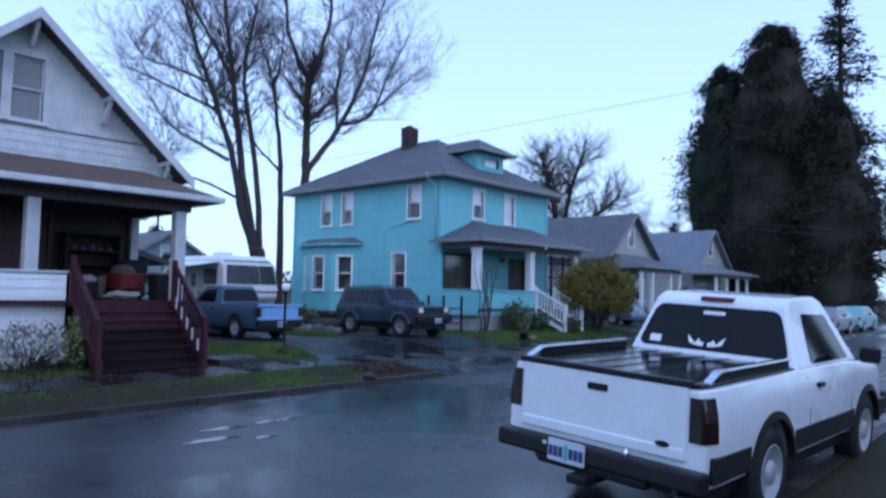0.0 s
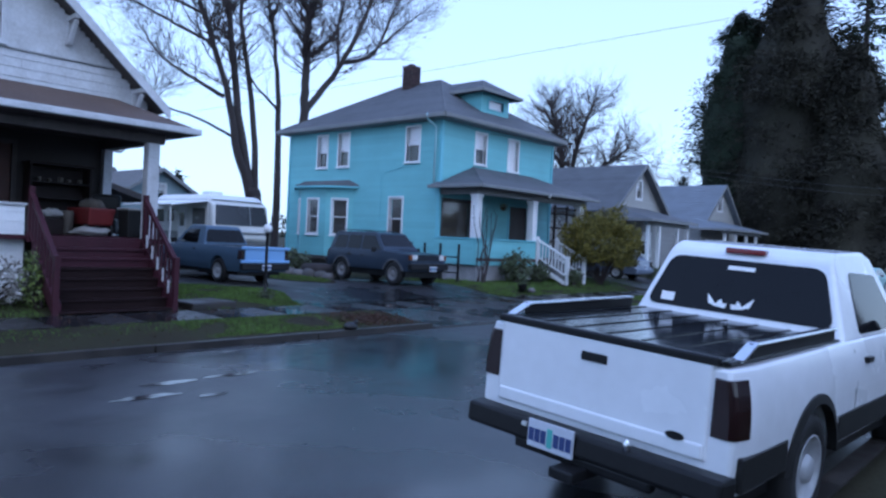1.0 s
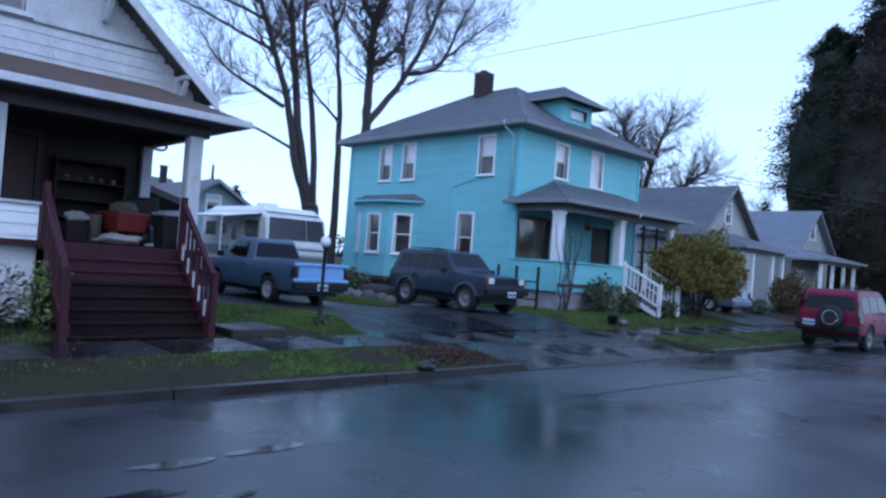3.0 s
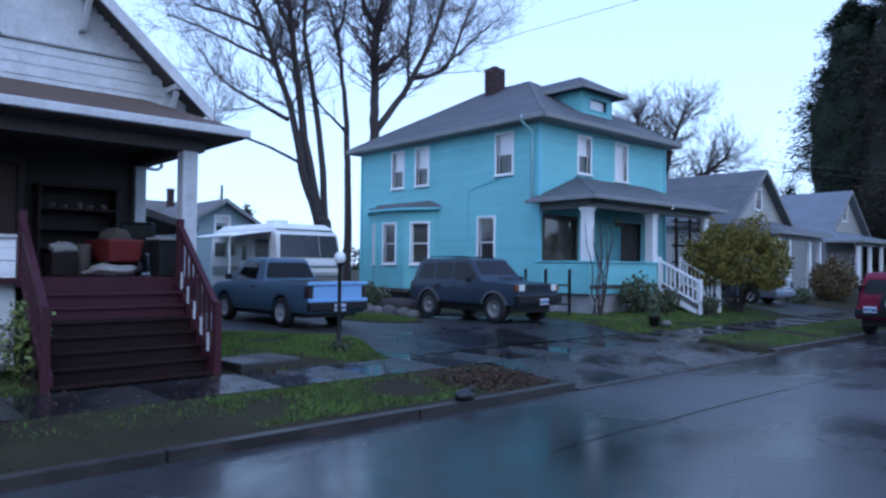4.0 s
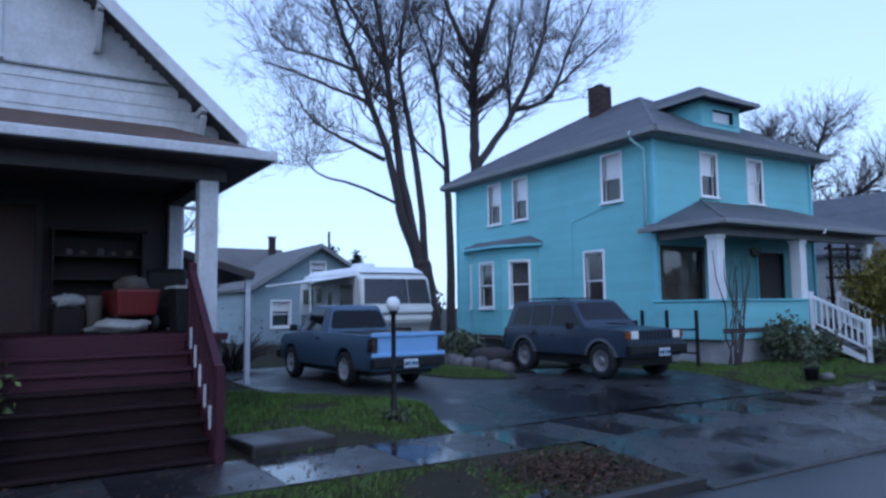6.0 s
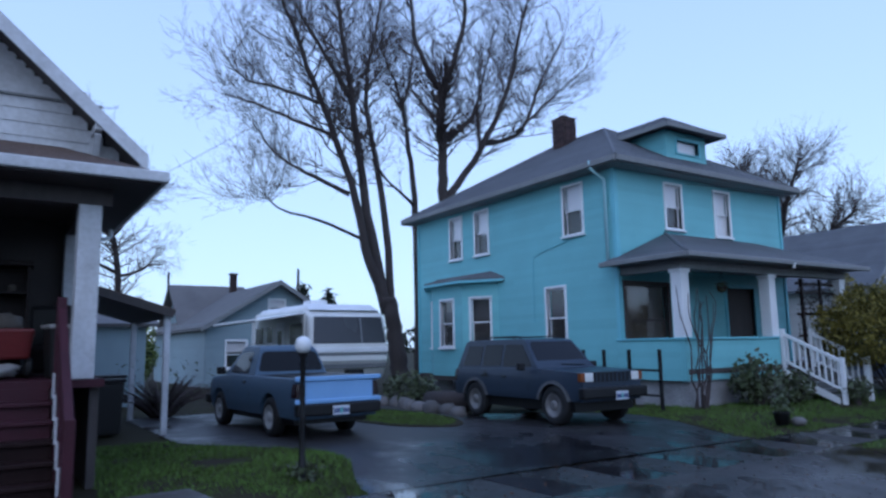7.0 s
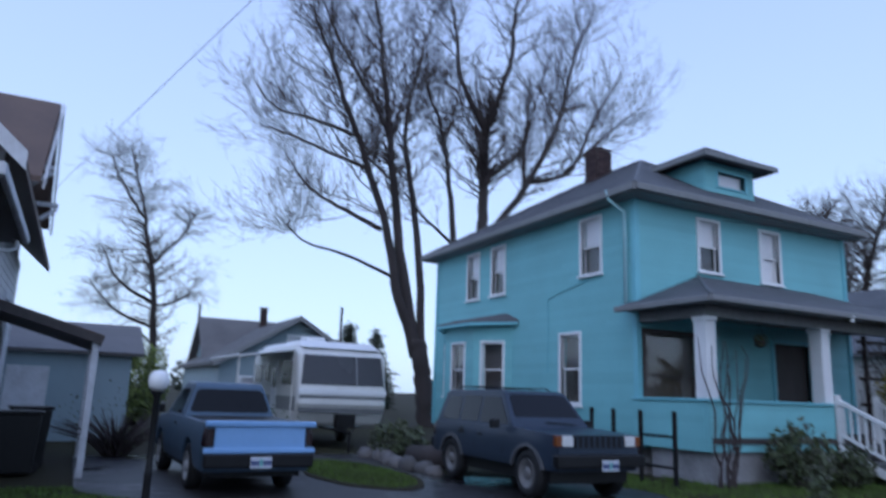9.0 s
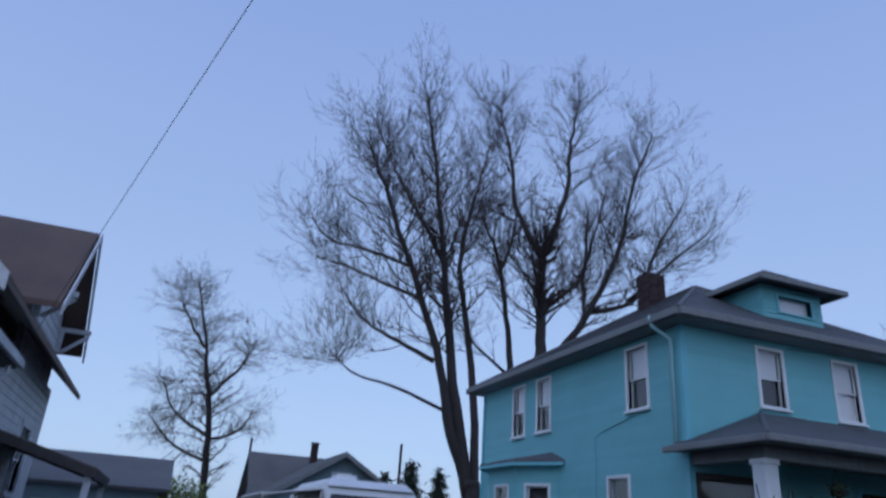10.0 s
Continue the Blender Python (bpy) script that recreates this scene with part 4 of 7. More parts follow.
# smooth upper panel above a shadow line
s = Shape()
us = [h for w in gh for h in w[:2]]
for i in range(24):
    v0, v1 = 5.41 + i * 0.1, 5.41 + (i + 1) * 0.1
    lo, hi = gspan((v0 + v1) / 2)
    if hi - lo < 0.1:
        break
    cuts = [] if not 5.47 < (v0 + v1) / 2 < 7.06 else [(2.25, 3.98)]
    at = lo
    for c0, c1 in cuts + [(hi, hi)]:
        if c0 > at:
            pbox(s, PG, at, c0, v0, v1, -0.05, 0.012)
        at = max(at, c1)
part("gable_panel", s, OLDWHITE, wh, "plain white gable boarding", kind="stuff")
part("belt_trim", pbox(Shape(), PG, 0.3, 6.8, 5.385, 5.415, 0.0, 0.05), SOFFIT, wh)
for w in gh:
    window(PG, *w, wh, trim=OLDWHITE, blind=1.0, blind_mat=CURTAIN, casing=0.1)
d = part("door", pbox(Shape(), PW, *door_w[0], -0.10, -0.05), RUSTDOOR, wh, "red-brown wooden front door under the porch")
# casing coloured dark to match the shaded porch
part("door_casing", casing_shape(PW, *door_w[0], 0.1), DARKWOOD, d)
sw = [(5.2, 6.2, 2.2, 3.5), (1.4, 2.5, 2.2, 3.5)]
wall_side = part("wall", wall_core(Shape(), PLs, 0, 8.2, 0.9, EVZ, sw, 0.16), OLDWHITE, wh)
part("siding", clapboards(Shape(), PLs, 0, 8.2, 0.9, EVZ, [(a - .1, b + .1, c - .1, e_ + .1) for a, b, c, e_ in sw], 0.16, 0.02), OLDWHITE, wall_side, kind="stuff")
for w in sw:
    window(PLs, *w, wh, trim=OLDWHITE, blind=0.5)
part("wall", Shape().box(-23, -22.84, -4, 2.5, 0.9, EVZ).box(-23, GX - 0.17, -4, -3.84, 0.9, EVZ), OLDWHITE, wh)
part("foundation", Shape().box(-22.95, WX - 0.05, -3.95, 2.62, 0.1, 1.3), CONCRETE, wh)
# gable roof running back from the street, with rake boards and brackets
FX = -13.02
ra, rb = (FX, RYD, APZ), (-23.5, RYD, APZ)
re0, rb0 = (FX, RYD + 3.75, EVZ), (-23.5, RYD + 3.75, EVZ)
le0, lb0 = (FX, RYD - 3.75, EVZ), (-23.5, RYD - 3.75, EVZ)
s = Shape()
s.add([re0, rb0, rb, ra, le0, lb0] + [(x, y, z - 0.10) for x, y, z in (re0, rb0, rb, ra, le0, lb0)],
      [(0, 1, 2, 3), (3, 2, 5, 4), (9, 8, 7, 6), (10, 11, 8, 9), (0, 6, 7, 1), (4, 5, 11, 10), (0, 3, 9, 6), (3, 4, 10, 9), (1, 7, 8, 2), (2, 8, 11, 5)])
rf = part("roof", s, BROWNSHINGLE, wh, "brown shingled gable roof with wide overhang")
sc = Shape()
courses(sc, [re0, rb0, rb, ra]); courses(sc, [lb0, le0, ra, rb])
part("shingle_course", sc, BROWNSHINGLE, rf, kind="stuff")
part("roof_underside", Shape().add([(x, y, z - 0.112) for x, y, z in (re0, rb0, rb, ra, le0, lb0)], [(3, 2, 1, 0), (4, 5, 2, 3)]), DARKWOOD, rf, "eave underside boards, coloured dark for shade")
def rake(y0, z0, y1, z1, x, h=0.22):
    return Shape().add([(x, y0, z0 + 0.02), (x, y1, z1 + 0.02), (x, y1, z1 - h), (x, y0, z0 - h), (x + 0.05, y0, z0 + 0.02), (x + 0.05, y1, z1 + 0.02), (x + 0.05, y1, z1 - h), (x + 0.05, y0, z0 - h)],
                       [(0, 1, 2, 3), (7, 6, 5, 4), (0, 4, 5, 1), (2, 6, 7, 3), (1, 5, 6, 2), (0, 3, 7, 4)])
part("rake_board", rake(RYD + 3.8, EVZ - 0.04, RYD, APZ, FX), OLDWHITE, rf, "peeling white rake board")
part("rake_board", rake(RYD - 3.8, EVZ - 0.04, RYD, APZ, FX), OLDWHITE, rf)
for yb in (RYD + 3.15, RYD + 1.65, RYD, RYD - 1.65, RYD - 3.15):
    zr = APZ - abs(yb - RYD) * slope - 0.16
    k = Shape().box(GX, FX - 0.01, yb - 0.05, yb + 0.05, zr - 0.10, zr)
    k.box(GX + 0.02, GX + 0.11, yb - 0.05, yb + 0.05, zr - 0.62, zr - 0.1)
    k.slab([(GX + 0.11, yb - 0.045, zr - 0.58), (FX - 0.12, yb - 0.045, zr - 0.12), (FX - 0.12, yb + 0.045, zr - 0.12), (GX + 0.11, yb + 0.045, zr - 0.58)], 0.08)
    part("bracket", k, OLDWHITE, rf, "white knee brace", bevel=0.006)
# cross gable on the driveway side of the roof
cx, cz, cyf = -20.2, 7.86, 3.2
c0, c1 = (cx + 2.35, cyf, 5.55), (cx - 2.35, cyf, 5.55)
s = Shape().add([(cx, cyf, cz), (cx, -0.4, cz), (cx + 2.35, 0.9, 5.55), c0, (cx - 2.35, 0.9, 5.55), c1] + [(x, y, z - 0.12) for x, y, z in ((cx, cyf, cz), (cx, -0.4, cz), (cx + 2.35, 0.9, 5.55), c0, (cx - 2.35, 0.9, 5.55), c1)],
                [(0, 1, 2, 3), (5, 4, 1, 0), (9, 8, 7, 6), (6, 7, 10, 11), (0, 3, 9, 6), (5, 0, 6, 11), (3, 2, 8, 9), (4, 5, 11, 10)])
cr = part("cross_gable_roof", s, BROWNSHINGLE, wh, "brown roof of the side gable")
sc = Shape()
courses(sc, [c0, (cx + 2.35, 0.9, 5.55), (cx, -0.4, cz), (cx, cyf, cz)])
part("shingle_course", sc, BROWNSHINGLE, cr, kind="stuff")
PC = pane_plane((cx - 2.0, 2.68, 0), (1, 0, 0), (0, 0, 1), (0, 1, 0))
cspan = lambda v: (max(0.0, 2.0 - (7.55 - v) / 0.93), min(4.0, 2.0 + (7.55 - v) / 0.93))
part("cross_gable_wall", Shape().add([PC(0, 4.6, 0), PC(4, 4.6, 0), PC(4, 5.6, 0), PC(2, 7.5, 0), PC(0, 5.6, 0), PC(0, 4.6, -0.12), PC(4, 4.6, -0.12), PC(4, 5.6, -0.12), PC(2, 7.5, -0.12), PC(0, 5.6, -0.12)],
     [(4, 3, 2, 1, 0), (5, 6, 7, 8, 9), (0, 1, 6, 5), (1, 2, 7, 6), (2, 3, 8, 7), (3, 4, 9, 8), (4, 0, 5, 9)]), OLDWHITE, wh)
part("siding", clapboards(Shape(), PC, 0, 4, 4.6, 7.4, [], 0.2, 0.02, cspan), OLDWHITE, wh, kind="stuff")
for sg in (1, -1):
    part("rake_board", Shape().slab([(cx, cyf + 0.04, cz), (cx, cyf + 0.04, cz - 0.2), (cx + sg * 2.4, cyf + 0.04, 5.3), (cx + sg * 2.4, cyf + 0.04, 5.5)][::sg], 0.04), OLDWHITE, cr)
    xk = cx + sg * 1.7
    part("bracket", Shape().box(xk - 0.05, xk + 0.05, 2.68, 3.36, 5.85, 5.95).box(xk - 0.05, xk + 0.05, 2.7, 2.79, 5.35, 5.85).slab([(xk - 0.045, 2.79, 5.4), (xk + 0.045, 2.79, 5.4), (xk + 0.045, 3.3, 5.84), (xk - 0.045, 3.3, 5.84)], 0.08), OLDWHITE, cr)
# porch roof
PE, PYR = -11.45, 3.28
A_, B_, T0, T1 = (PE, -9.0, 3.98), (PE, PYR, 3.98), (-13.58, -9.0, 4.72), (-13.58, 2.25, 4.72)
C_ = (-15.5, PYR, 3.98)
s = Shape().add([A_, B_, T1, T0, C_, (-15.5, 2.7, 4.6)], [(0, 1, 2, 3), (1, 4, 5, 2)])
s.add([(x, y, z - 0.09) for x, y, z in (A_, B_, C_, (-15.5, -9.0, 3.98))], [(3, 2, 1, 0)])
pr = part("porch_roof", s, BROWNSHINGLE, wh, "brown shingled porch roof")
sc = Shape()
courses(sc, [A_, B_, T1, T0]); courses(sc, [B_, C_, (-15.5, 2.7, 4.6), T1])
part("shingle_course", sc, BROWNSHINGLE, pr, kind="stuff")
part("fascia", Shape().box(PE - 0.02, PE + 0.07, -9.0, PYR + 0.05, 3.86, 4.0).box(-15.55, PE - 0.02, PYR - 0.03, PYR + 0.05, 3.86, 4.0), OLDWHITE, pr, "white porch gutter", bevel=0.02)
# ceiling and beam get the same dark colour, as shade below the roof
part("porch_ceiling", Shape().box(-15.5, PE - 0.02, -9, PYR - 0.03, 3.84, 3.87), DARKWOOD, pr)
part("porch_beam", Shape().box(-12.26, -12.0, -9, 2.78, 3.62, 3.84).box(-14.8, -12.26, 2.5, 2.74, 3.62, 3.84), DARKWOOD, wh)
part("drain_pipe", Shape().tube([(-15.2, 3.2, 3.9), (-15.2, 3.2, 3.72), (-15.16, 3.1, 3.66), (-14.95, 2.78, 3.64), (-14.9, 2.76, 3.5), (-14.9, 2.76, 0.5)], 0.035, 8), WHITE, wh, smooth=True)
# posts, deck, parapet
for y in (2.54, -0.68, -4.2):
    po = part("porch_post", Shape().box(-12.26, -12.0, y - 0.13, y + 0.13, 1.49 if y > 0 else 2.1, 3.62), OLDWHITE, wh, "square white porch post", bevel=0.012)
part("porch_post", Shape().box(-14.82, -14.62, 2.50, 2.70, 1.49, 3.62), OLDWHITE, wh)
part("porch_deck", Shape().box(-14.8, -11.72, -9.0, 2.75, 1.40, 1.49), MAROON, wh, "maroon-painted porch deck")
PPp = pane_plane((-11.98, -9.0, 0), (0, 1, 0), (0, 0, 1), (1, 0, 0))
pw = part("porch_wall", wall_core(Shape(), PPp, 0, 9.0, 0.2, 2.06, [], 0.14), WHITE, wh, "white boarded porch parapet")
part("siding", clapboards(Shape(), PPp, 0, 9.0, 0.22, 2.04, [], 0.19, 0.022), WHITE, pw, kind="stuff")
part("parapet_cap", Shape().box(-12.16, -11.92, -9.0, 0.03, 2.06, 2.11), OLDWHITE, wh, bevel=0.01)
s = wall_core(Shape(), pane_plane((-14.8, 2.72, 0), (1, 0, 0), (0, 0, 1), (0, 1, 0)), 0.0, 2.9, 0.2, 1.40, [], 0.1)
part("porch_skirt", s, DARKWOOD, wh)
# side parapet of the porch and lean-to roof over the side door
part("side_rail", Shape().box(-14.6, -12.28, 2.60, 2.66, 1.6, 1.66), MAROON, wh)
LT = [(-16.6, 2.72, 3.14), (-20.5, 2.72, 3.14), (-20.5, 4.6, 2.58), (-16.6, 4.6, 2.58)]
lt = part("lean_to_roof", Shape().slab([LT[3], LT[2], LT[1], LT[0]], 0.14), DARKWOOD, wh, "brown lean-to roof over the side door")
part("lean_to_shingles", Shape().slab([tuple(Vector(p) + Vector((0, 0, 0.02))) for p in (LT[3], LT[2], LT[1], LT[0])], 0.02), BROWNSHINGLE, lt)
for x in (-16.75, -20.3):
    part("lean_to_post", Shape().box(x - 0.055, x + 0.055, 4.42, 4.53, 0.15, 2.48), OLDWHITE, wh, bevel=0.006)
rebase(wh, (-17.5, -0.5, 0.3)).matrix_basis = Matrix.Translation((-17.55, -0.5, 0.42))

# maroon steps
st = thing("porch_steps", pose(0, 0, 0), "maroon-painted wooden steps up to the white porch", "steps")
n = 7
for i in range(n):
    z = 1.49 - (1.49 - 0.18) * (i + 1) / n
    x0 = -11.72 + 1.5 * i / n
    worn = MAROON if i < 2 else STEPWOOD
    t = part("tread", Shape().box(x0, x0 + 0.26, 0.10, 2.20, z - 0.045, z), worn, st, "maroon-painted tread" if i < 2 else "dark wet bare tread", bevel=0.008)
    part("riser", Shape().box(x0 - 0.02, x0 + 0.004, 0.12, 2.18, z + 0.001, z + 0.142), MAROON if i < 3 else STEPWOOD, t)
for y in (0.06, 2.20):
    part("stringer", Shape().add([(x, yy, z) for yy in (y, y + 0.05) for x, z in ((-11.72, 1.49), (-11.72, 1.0), (-10.6, 0.17), (-10.18, 0.17), (-10.18, 0.32))],
         [(0, 1, 2, 3, 4), (9, 8, 7, 6, 5), (0, 5, 6, 1), (1, 6, 7, 2), (2, 7, 8, 3), (3, 8, 9, 4), (4, 9, 5, 0)]), MAROON, st)
stair_rail(st, -11.70, 1.49, -10.22, 0.24, 2.26, MAROON, n=8, h=0.9)
stair_rail(st, -11.70, 1.49, -10.22, 0.24, 0.02, MAROON, n=8, h=0.9)
for i in range(5):
    f = (i + 0.5) / 5
    part("peeled_paint", Shape().box(-11.6 + 1.3 * f, -11.55 + 1.3 * f, 2.19, 2.21, 1.45 - 1.1 * f, 1.72 - 1.1 * f), OLDWHITE, st, "bare white patch on the stringer")
rebase(st, (-10.9, 1.1, 0.18)).matrix_basis = Matrix.Translation((-10.93, 1.1, 0.27))

# ---- vehicles: local y points forward, origin on the ground below the rear bumper ----
def arch(yc, r, zb, n=9):
    """Wheel-arch notch, from front to back."""
    a0 = math.asin(max(-0.9, min(0.9, (zb - 0.34) / r)))
    return [(yc + r * math.cos(a0 + (math.pi - 2 * a0) * i / n), 0.34 + r * math.sin(a0 + (math.pi - 2 * a0) * i / n)) for i in range(n + 1)]


def wheel(parent, x, y, r, w, side, rim_mat, holes=5):
    t = part("wheel", Shape().lathe([(r * 0.57, -w / 2 + 0.07), (r * 0.61, -w / 2), (r * 0.86, -w / 2), (r * 0.97, -w * 0.40), (r, -w * 0.25), (r, w * 0.25), (r * 0.97, w * 0.40), (r * 0.86, w / 2), (r * 0.61, w / 2), (r * 0.57, w / 2 - 0.07)], 28, "x", (x, y, r)), RUBBER, parent, "black rubber tyre", smooth=True)
    o = x + side * w / 2
    d = lambda k: o - side * k
    s = Shape().lathe([(r * 0.60, d(0.02)), (r * 0.61, d(-0.004)), (r * 0.57, d(0.0)), (r * 0.53, d(0.045)), (r * 0.26, d(0.02)), (r * 0.22, d(-0.004)), (r * 0.16, d(-0.012)), (r * 0.05, d(-0.014))], 24, "x", (0, y, r))
    part("rim", s, rim_mat, t, smooth=True)
    h = Shape()
    for i in range(holes):
        a = 2 * math.pi * i / holes
        h.lathe([(r * 0.085, d(0.06)), (r * 0.085, d(0.024))], 8, "x", (0, y + r * 0.39 * math.cos(a), r + r * 0.39 * math.sin(a)))
    part("rim_hole", h, BLACKMETAL, t)


def rounded(quad, r):
    """A four-cornered outline with its corners rounded off."""
    q, out = [Vector(p) for p in quad], []
    for i in range(len(q)):
        c, a, b = q[i], q[i - 1], q[(i + 1) % len(q)]
        s0, s1 = c + (a - c).normalized() * r, c + (b - c).normalized() * r
        for k in range(5):
            t = k / 4
            out.append(s0 * (1 - t) ** 2 + c * 2 * t * (1 - t) + s1 * t * t)
    return out


def moulded(prof, half, cuts_y=(), cuts_z=()):
    """A body side that follows the half-width closely: the outline cut across, then drawn in or out."""
    flat = Shape().prism(prof, lambda y, z: 1.0)
    bm = bmesh.new()
    vs = [bm.verts.new(v) for v in flat.v]
    for f in flat.f:
        bm.faces.new([vs[i] for i in f])
    for axis, cuts in ((1, cuts_y), (2, cuts_z)):
        for c in cuts:
            co, no = [0, 0, 0], [0, 0, 0]
            co[axis], no[axis] = c, 1
            bmesh.ops.bisect_plane(bm, geom=bm.verts[:] + bm.edges[:] + bm.faces[:], plane_co=co, plane_no=no)
    bm.verts.index_update()
    s = Shape()
    s.v = [(math.copysign(half(v.co.y, v.co.z), v.co.x), v.co.y, v.co.z) for v in bm.verts]
    s.f = [tuple(v.index for v in f.verts) for f in bm.faces]
    bm.free()
    return s


def soften(ob, angle=32):
    ob.data.shade_smooth()
    ob.data.set_sharp_from_angle(angle=radians(angle))
    return ob


def vehicle(name, m, label, category, paint, spec, group=""):
    """Body, cabin, glass, lamps, bumpers, wheels from one table of sizes."""
    g = spec.get
    root = thing(name, m, label, category, group)
    L, W, zb, zt = g("L"), g("W"), g("zb", 0.36), g("zt")
    ya, yf, rw, ra = g("rear"), g("front"), g("r", 0.34), g("arch", 0.42)
    hb = W / 2
    top = g("top")                                     # upper outline of the lower body, back to front
    half = lambda y, z: hb - 0.055 * max(0, (z - 0.74) / 0.33) ** 2 - 0.035 * max(0, (0.25 - y) / 0.25) ** 2 - 0.06 * max(0, (0.55 - z) / 0.3) - 0.10 * max(0, (y - L + 0.5) / 0.5) ** 2
    prof = [(0.02, zb)] + [(y, z) for y, z in reversed(arch(ya, ra, zb))] + [(y, z) for y, z in reversed(arch(yf, ra, zb))] + [(L - 0.03, zb)] + list(reversed(top))
    body = soften(part("body", moulded(prof, half, (0.12, 0.25, L - 0.5, L - 0.3, L - 0.15), (0.55, 0.74, 0.83, 0.91, 0.98)), paint, root, bevel=g("bev", 0.035), seg=3))
    part("underbody", Shape().box(-hb + 0.12, hb - 0.12, 0.25, L - 0.25, 0.26, 0.62), BLACKMETAL, root)
    cab, ct = g("cab"), g("tumble", 0.2)
    zbelt = cab[0][1]
    zroof = max(z for _, z in cab)
    ch = lambda y, z: hb - 0.06 - ct * (z - zbelt) / (zroof - zbelt)
    c = part("cabin", Shape().prism(list(reversed(cab)) if g("rev") else cab[::-1], ch), paint, root, bevel=0.03, seg=3)
    for pts in g("side_glass"):
        for sd in (1, -1):
            q = [(sd * (ch(y, z) + 0.006), y, z) for y, z in pts]
            part("side_window", Shape().slab(rounded(q if sd > 0 else q[::-1], 0.05), 0.02), CARGLASS, c, "dark side window")
    for key, nm in (("rear_glass", "rear_window"), ("front_glass", "windscreen")):
        if not g(key):
            continue
        (y0, z0), (y1, z1), ins = g(key)
        d = -1 if key == "rear_glass" else 1
        q = [(-ch(y0, z0) + ins, y0 + d * 0.008, z0), (ch(y0, z0) - ins, y0 + d * 0.008, z0), (ch(y1, z1) - ins, y1 + d * 0.008, z1), (-ch(y1, z1) + ins, y1 + d * 0.008, z1)]
        part(nm, Shape().slab(rounded(q if d < 0 else q[::-1], 0.09), 0.02), CARGLASS, c, "dark " + nm.replace("_", " "))
    for sd in (1, -1):
        for y in (ya, yf):
            wheel(root, sd * (hb - 0.12), y, rw, 0.22, sd, g("rim", ALLOY))
        if g("flare"):
            for y in (ya, yf):
                s = Shape()
                pts = arch(y, ra - 0.012, zb, 18)
                k, o = (ra + 0.06) / ra, hb + 0.02
                rows = [[(sd * o, a, b), (sd * (o - 0.01), y + (a - y) * k, 0.34 + (b - 0.34) * k), (sd * (o - 0.06), y + (a - y) * k, 0.34 + (b - 0.34) * k), (sd * (o - 0.06), a, b)] for a, b in pts]
                s.v = [p for row in rows for p in row]
                s.f = [(4 * i + j, 4 * i + (j + 1) % 4, 4 * i + 4 + (j + 1) % 4, 4 * i + 4 + j)[::sd] for i in range(len(pts) - 1) for j in range(4)]
                part("wheel_arch_flare", s, g("flare"), body)
        if g("clad"):
            zc = g("clad")
            for y0, y1 in ((0.05, ya - ra - 0.02), (ya + ra + 0.02, yf - ra - 0.02), (yf + ra + 0.02, L - 0.12)):
                part("side_cladding", Shape().box(*sorted((sd * (hb - 0.07), sd * (hb + 0.008))), y0, y1, zb + 0.045, zc), CLADDING, body, "grey lower side cladding", bevel=0.01)
        mx = sd * (hb + 0.04)
        my = g("mirror")
        part("mirror", Shape().box(*sorted((mx, mx + sd * 0.17)), my, my + 0.10, zbelt + 0.02, zbelt + 0.17), g("mirror_mat", BLACKMETAL), root, bevel=0.025)
        for y in g("handles", ()):
            part("door_handle", Shape().box(*sorted((sd * (hb - 0.045), sd * (hb + 0.012))), y, y + 0.14, zbelt - 0.14, zbelt - 0.10), BLACKMETAL, root, bevel=0.006)
        for y in g("gaps", ()):
            gap = [(sd * (half(y, z) + 0.002), yy, z) for yy, z in ((y, zb + 0.16), (y + 0.012, zb + 0.16), (y + 0.012, 0.75), (y, 0.75))], [(sd * (half(y, z) + 0.002), yy, z) for yy, z in ((y, 0.75), (y + 0.012, 0.75), (y + 0.012, zbelt - 0.04), (y, zbelt - 0.04))]
            gs = Shape()
            for q in gap:
                gs.slab(q[::sd], 0.01)
            part("door_gap", gs, BLACKMETAL, body)
    for y0, y1, mat in (() if g("step") else ((-0.10, 0.06, g("rear_bumper", CLADDING)),)) + ((L - 0.06, L + 0.10, g("front_bumper", CLADDING)),):
        part("bumper", Shape().box(-hb + 0.02, hb - 0.02, y0, y1, zb + 0.06, zb + 0.26), mat, root, bevel=0.03)
    if g("grille"):
        gr = part("grille", Shape().box(-hb * 0.56, hb * 0.56, L - 0.05, L + 0.012, zt - 0.24, zt - 0.06), BLACKMETAL, root, "dark slatted grille")
        sl = Shape()
        for i in range(9):
            x = -hb * 0.5 + hb * i / 8
            sl.box(x - 0.018, x + 0.018, L + 0.0, L + 0.022, zt - 0.235, zt - 0.065)
        part("grille_slat", sl, paint, gr)
        for sd in (1, -1):
            x = sd * hb * 0.70
            part("headlight", Shape().box(x - 0.10, x + 0.10, L - 0.05, L + 0.015, zt - 0.23, zt - 0.07), CLEARLENS, root, "clear rectangular headlight", bevel=0.012)
            x = sd * hb * 0.88
            part("turn_signal", Shape().box(x - 0.05, x + 0.05, L - 0.09, L + 0.005, zt - 0.23, zt - 0.07), AMBER, root, bevel=0.01)
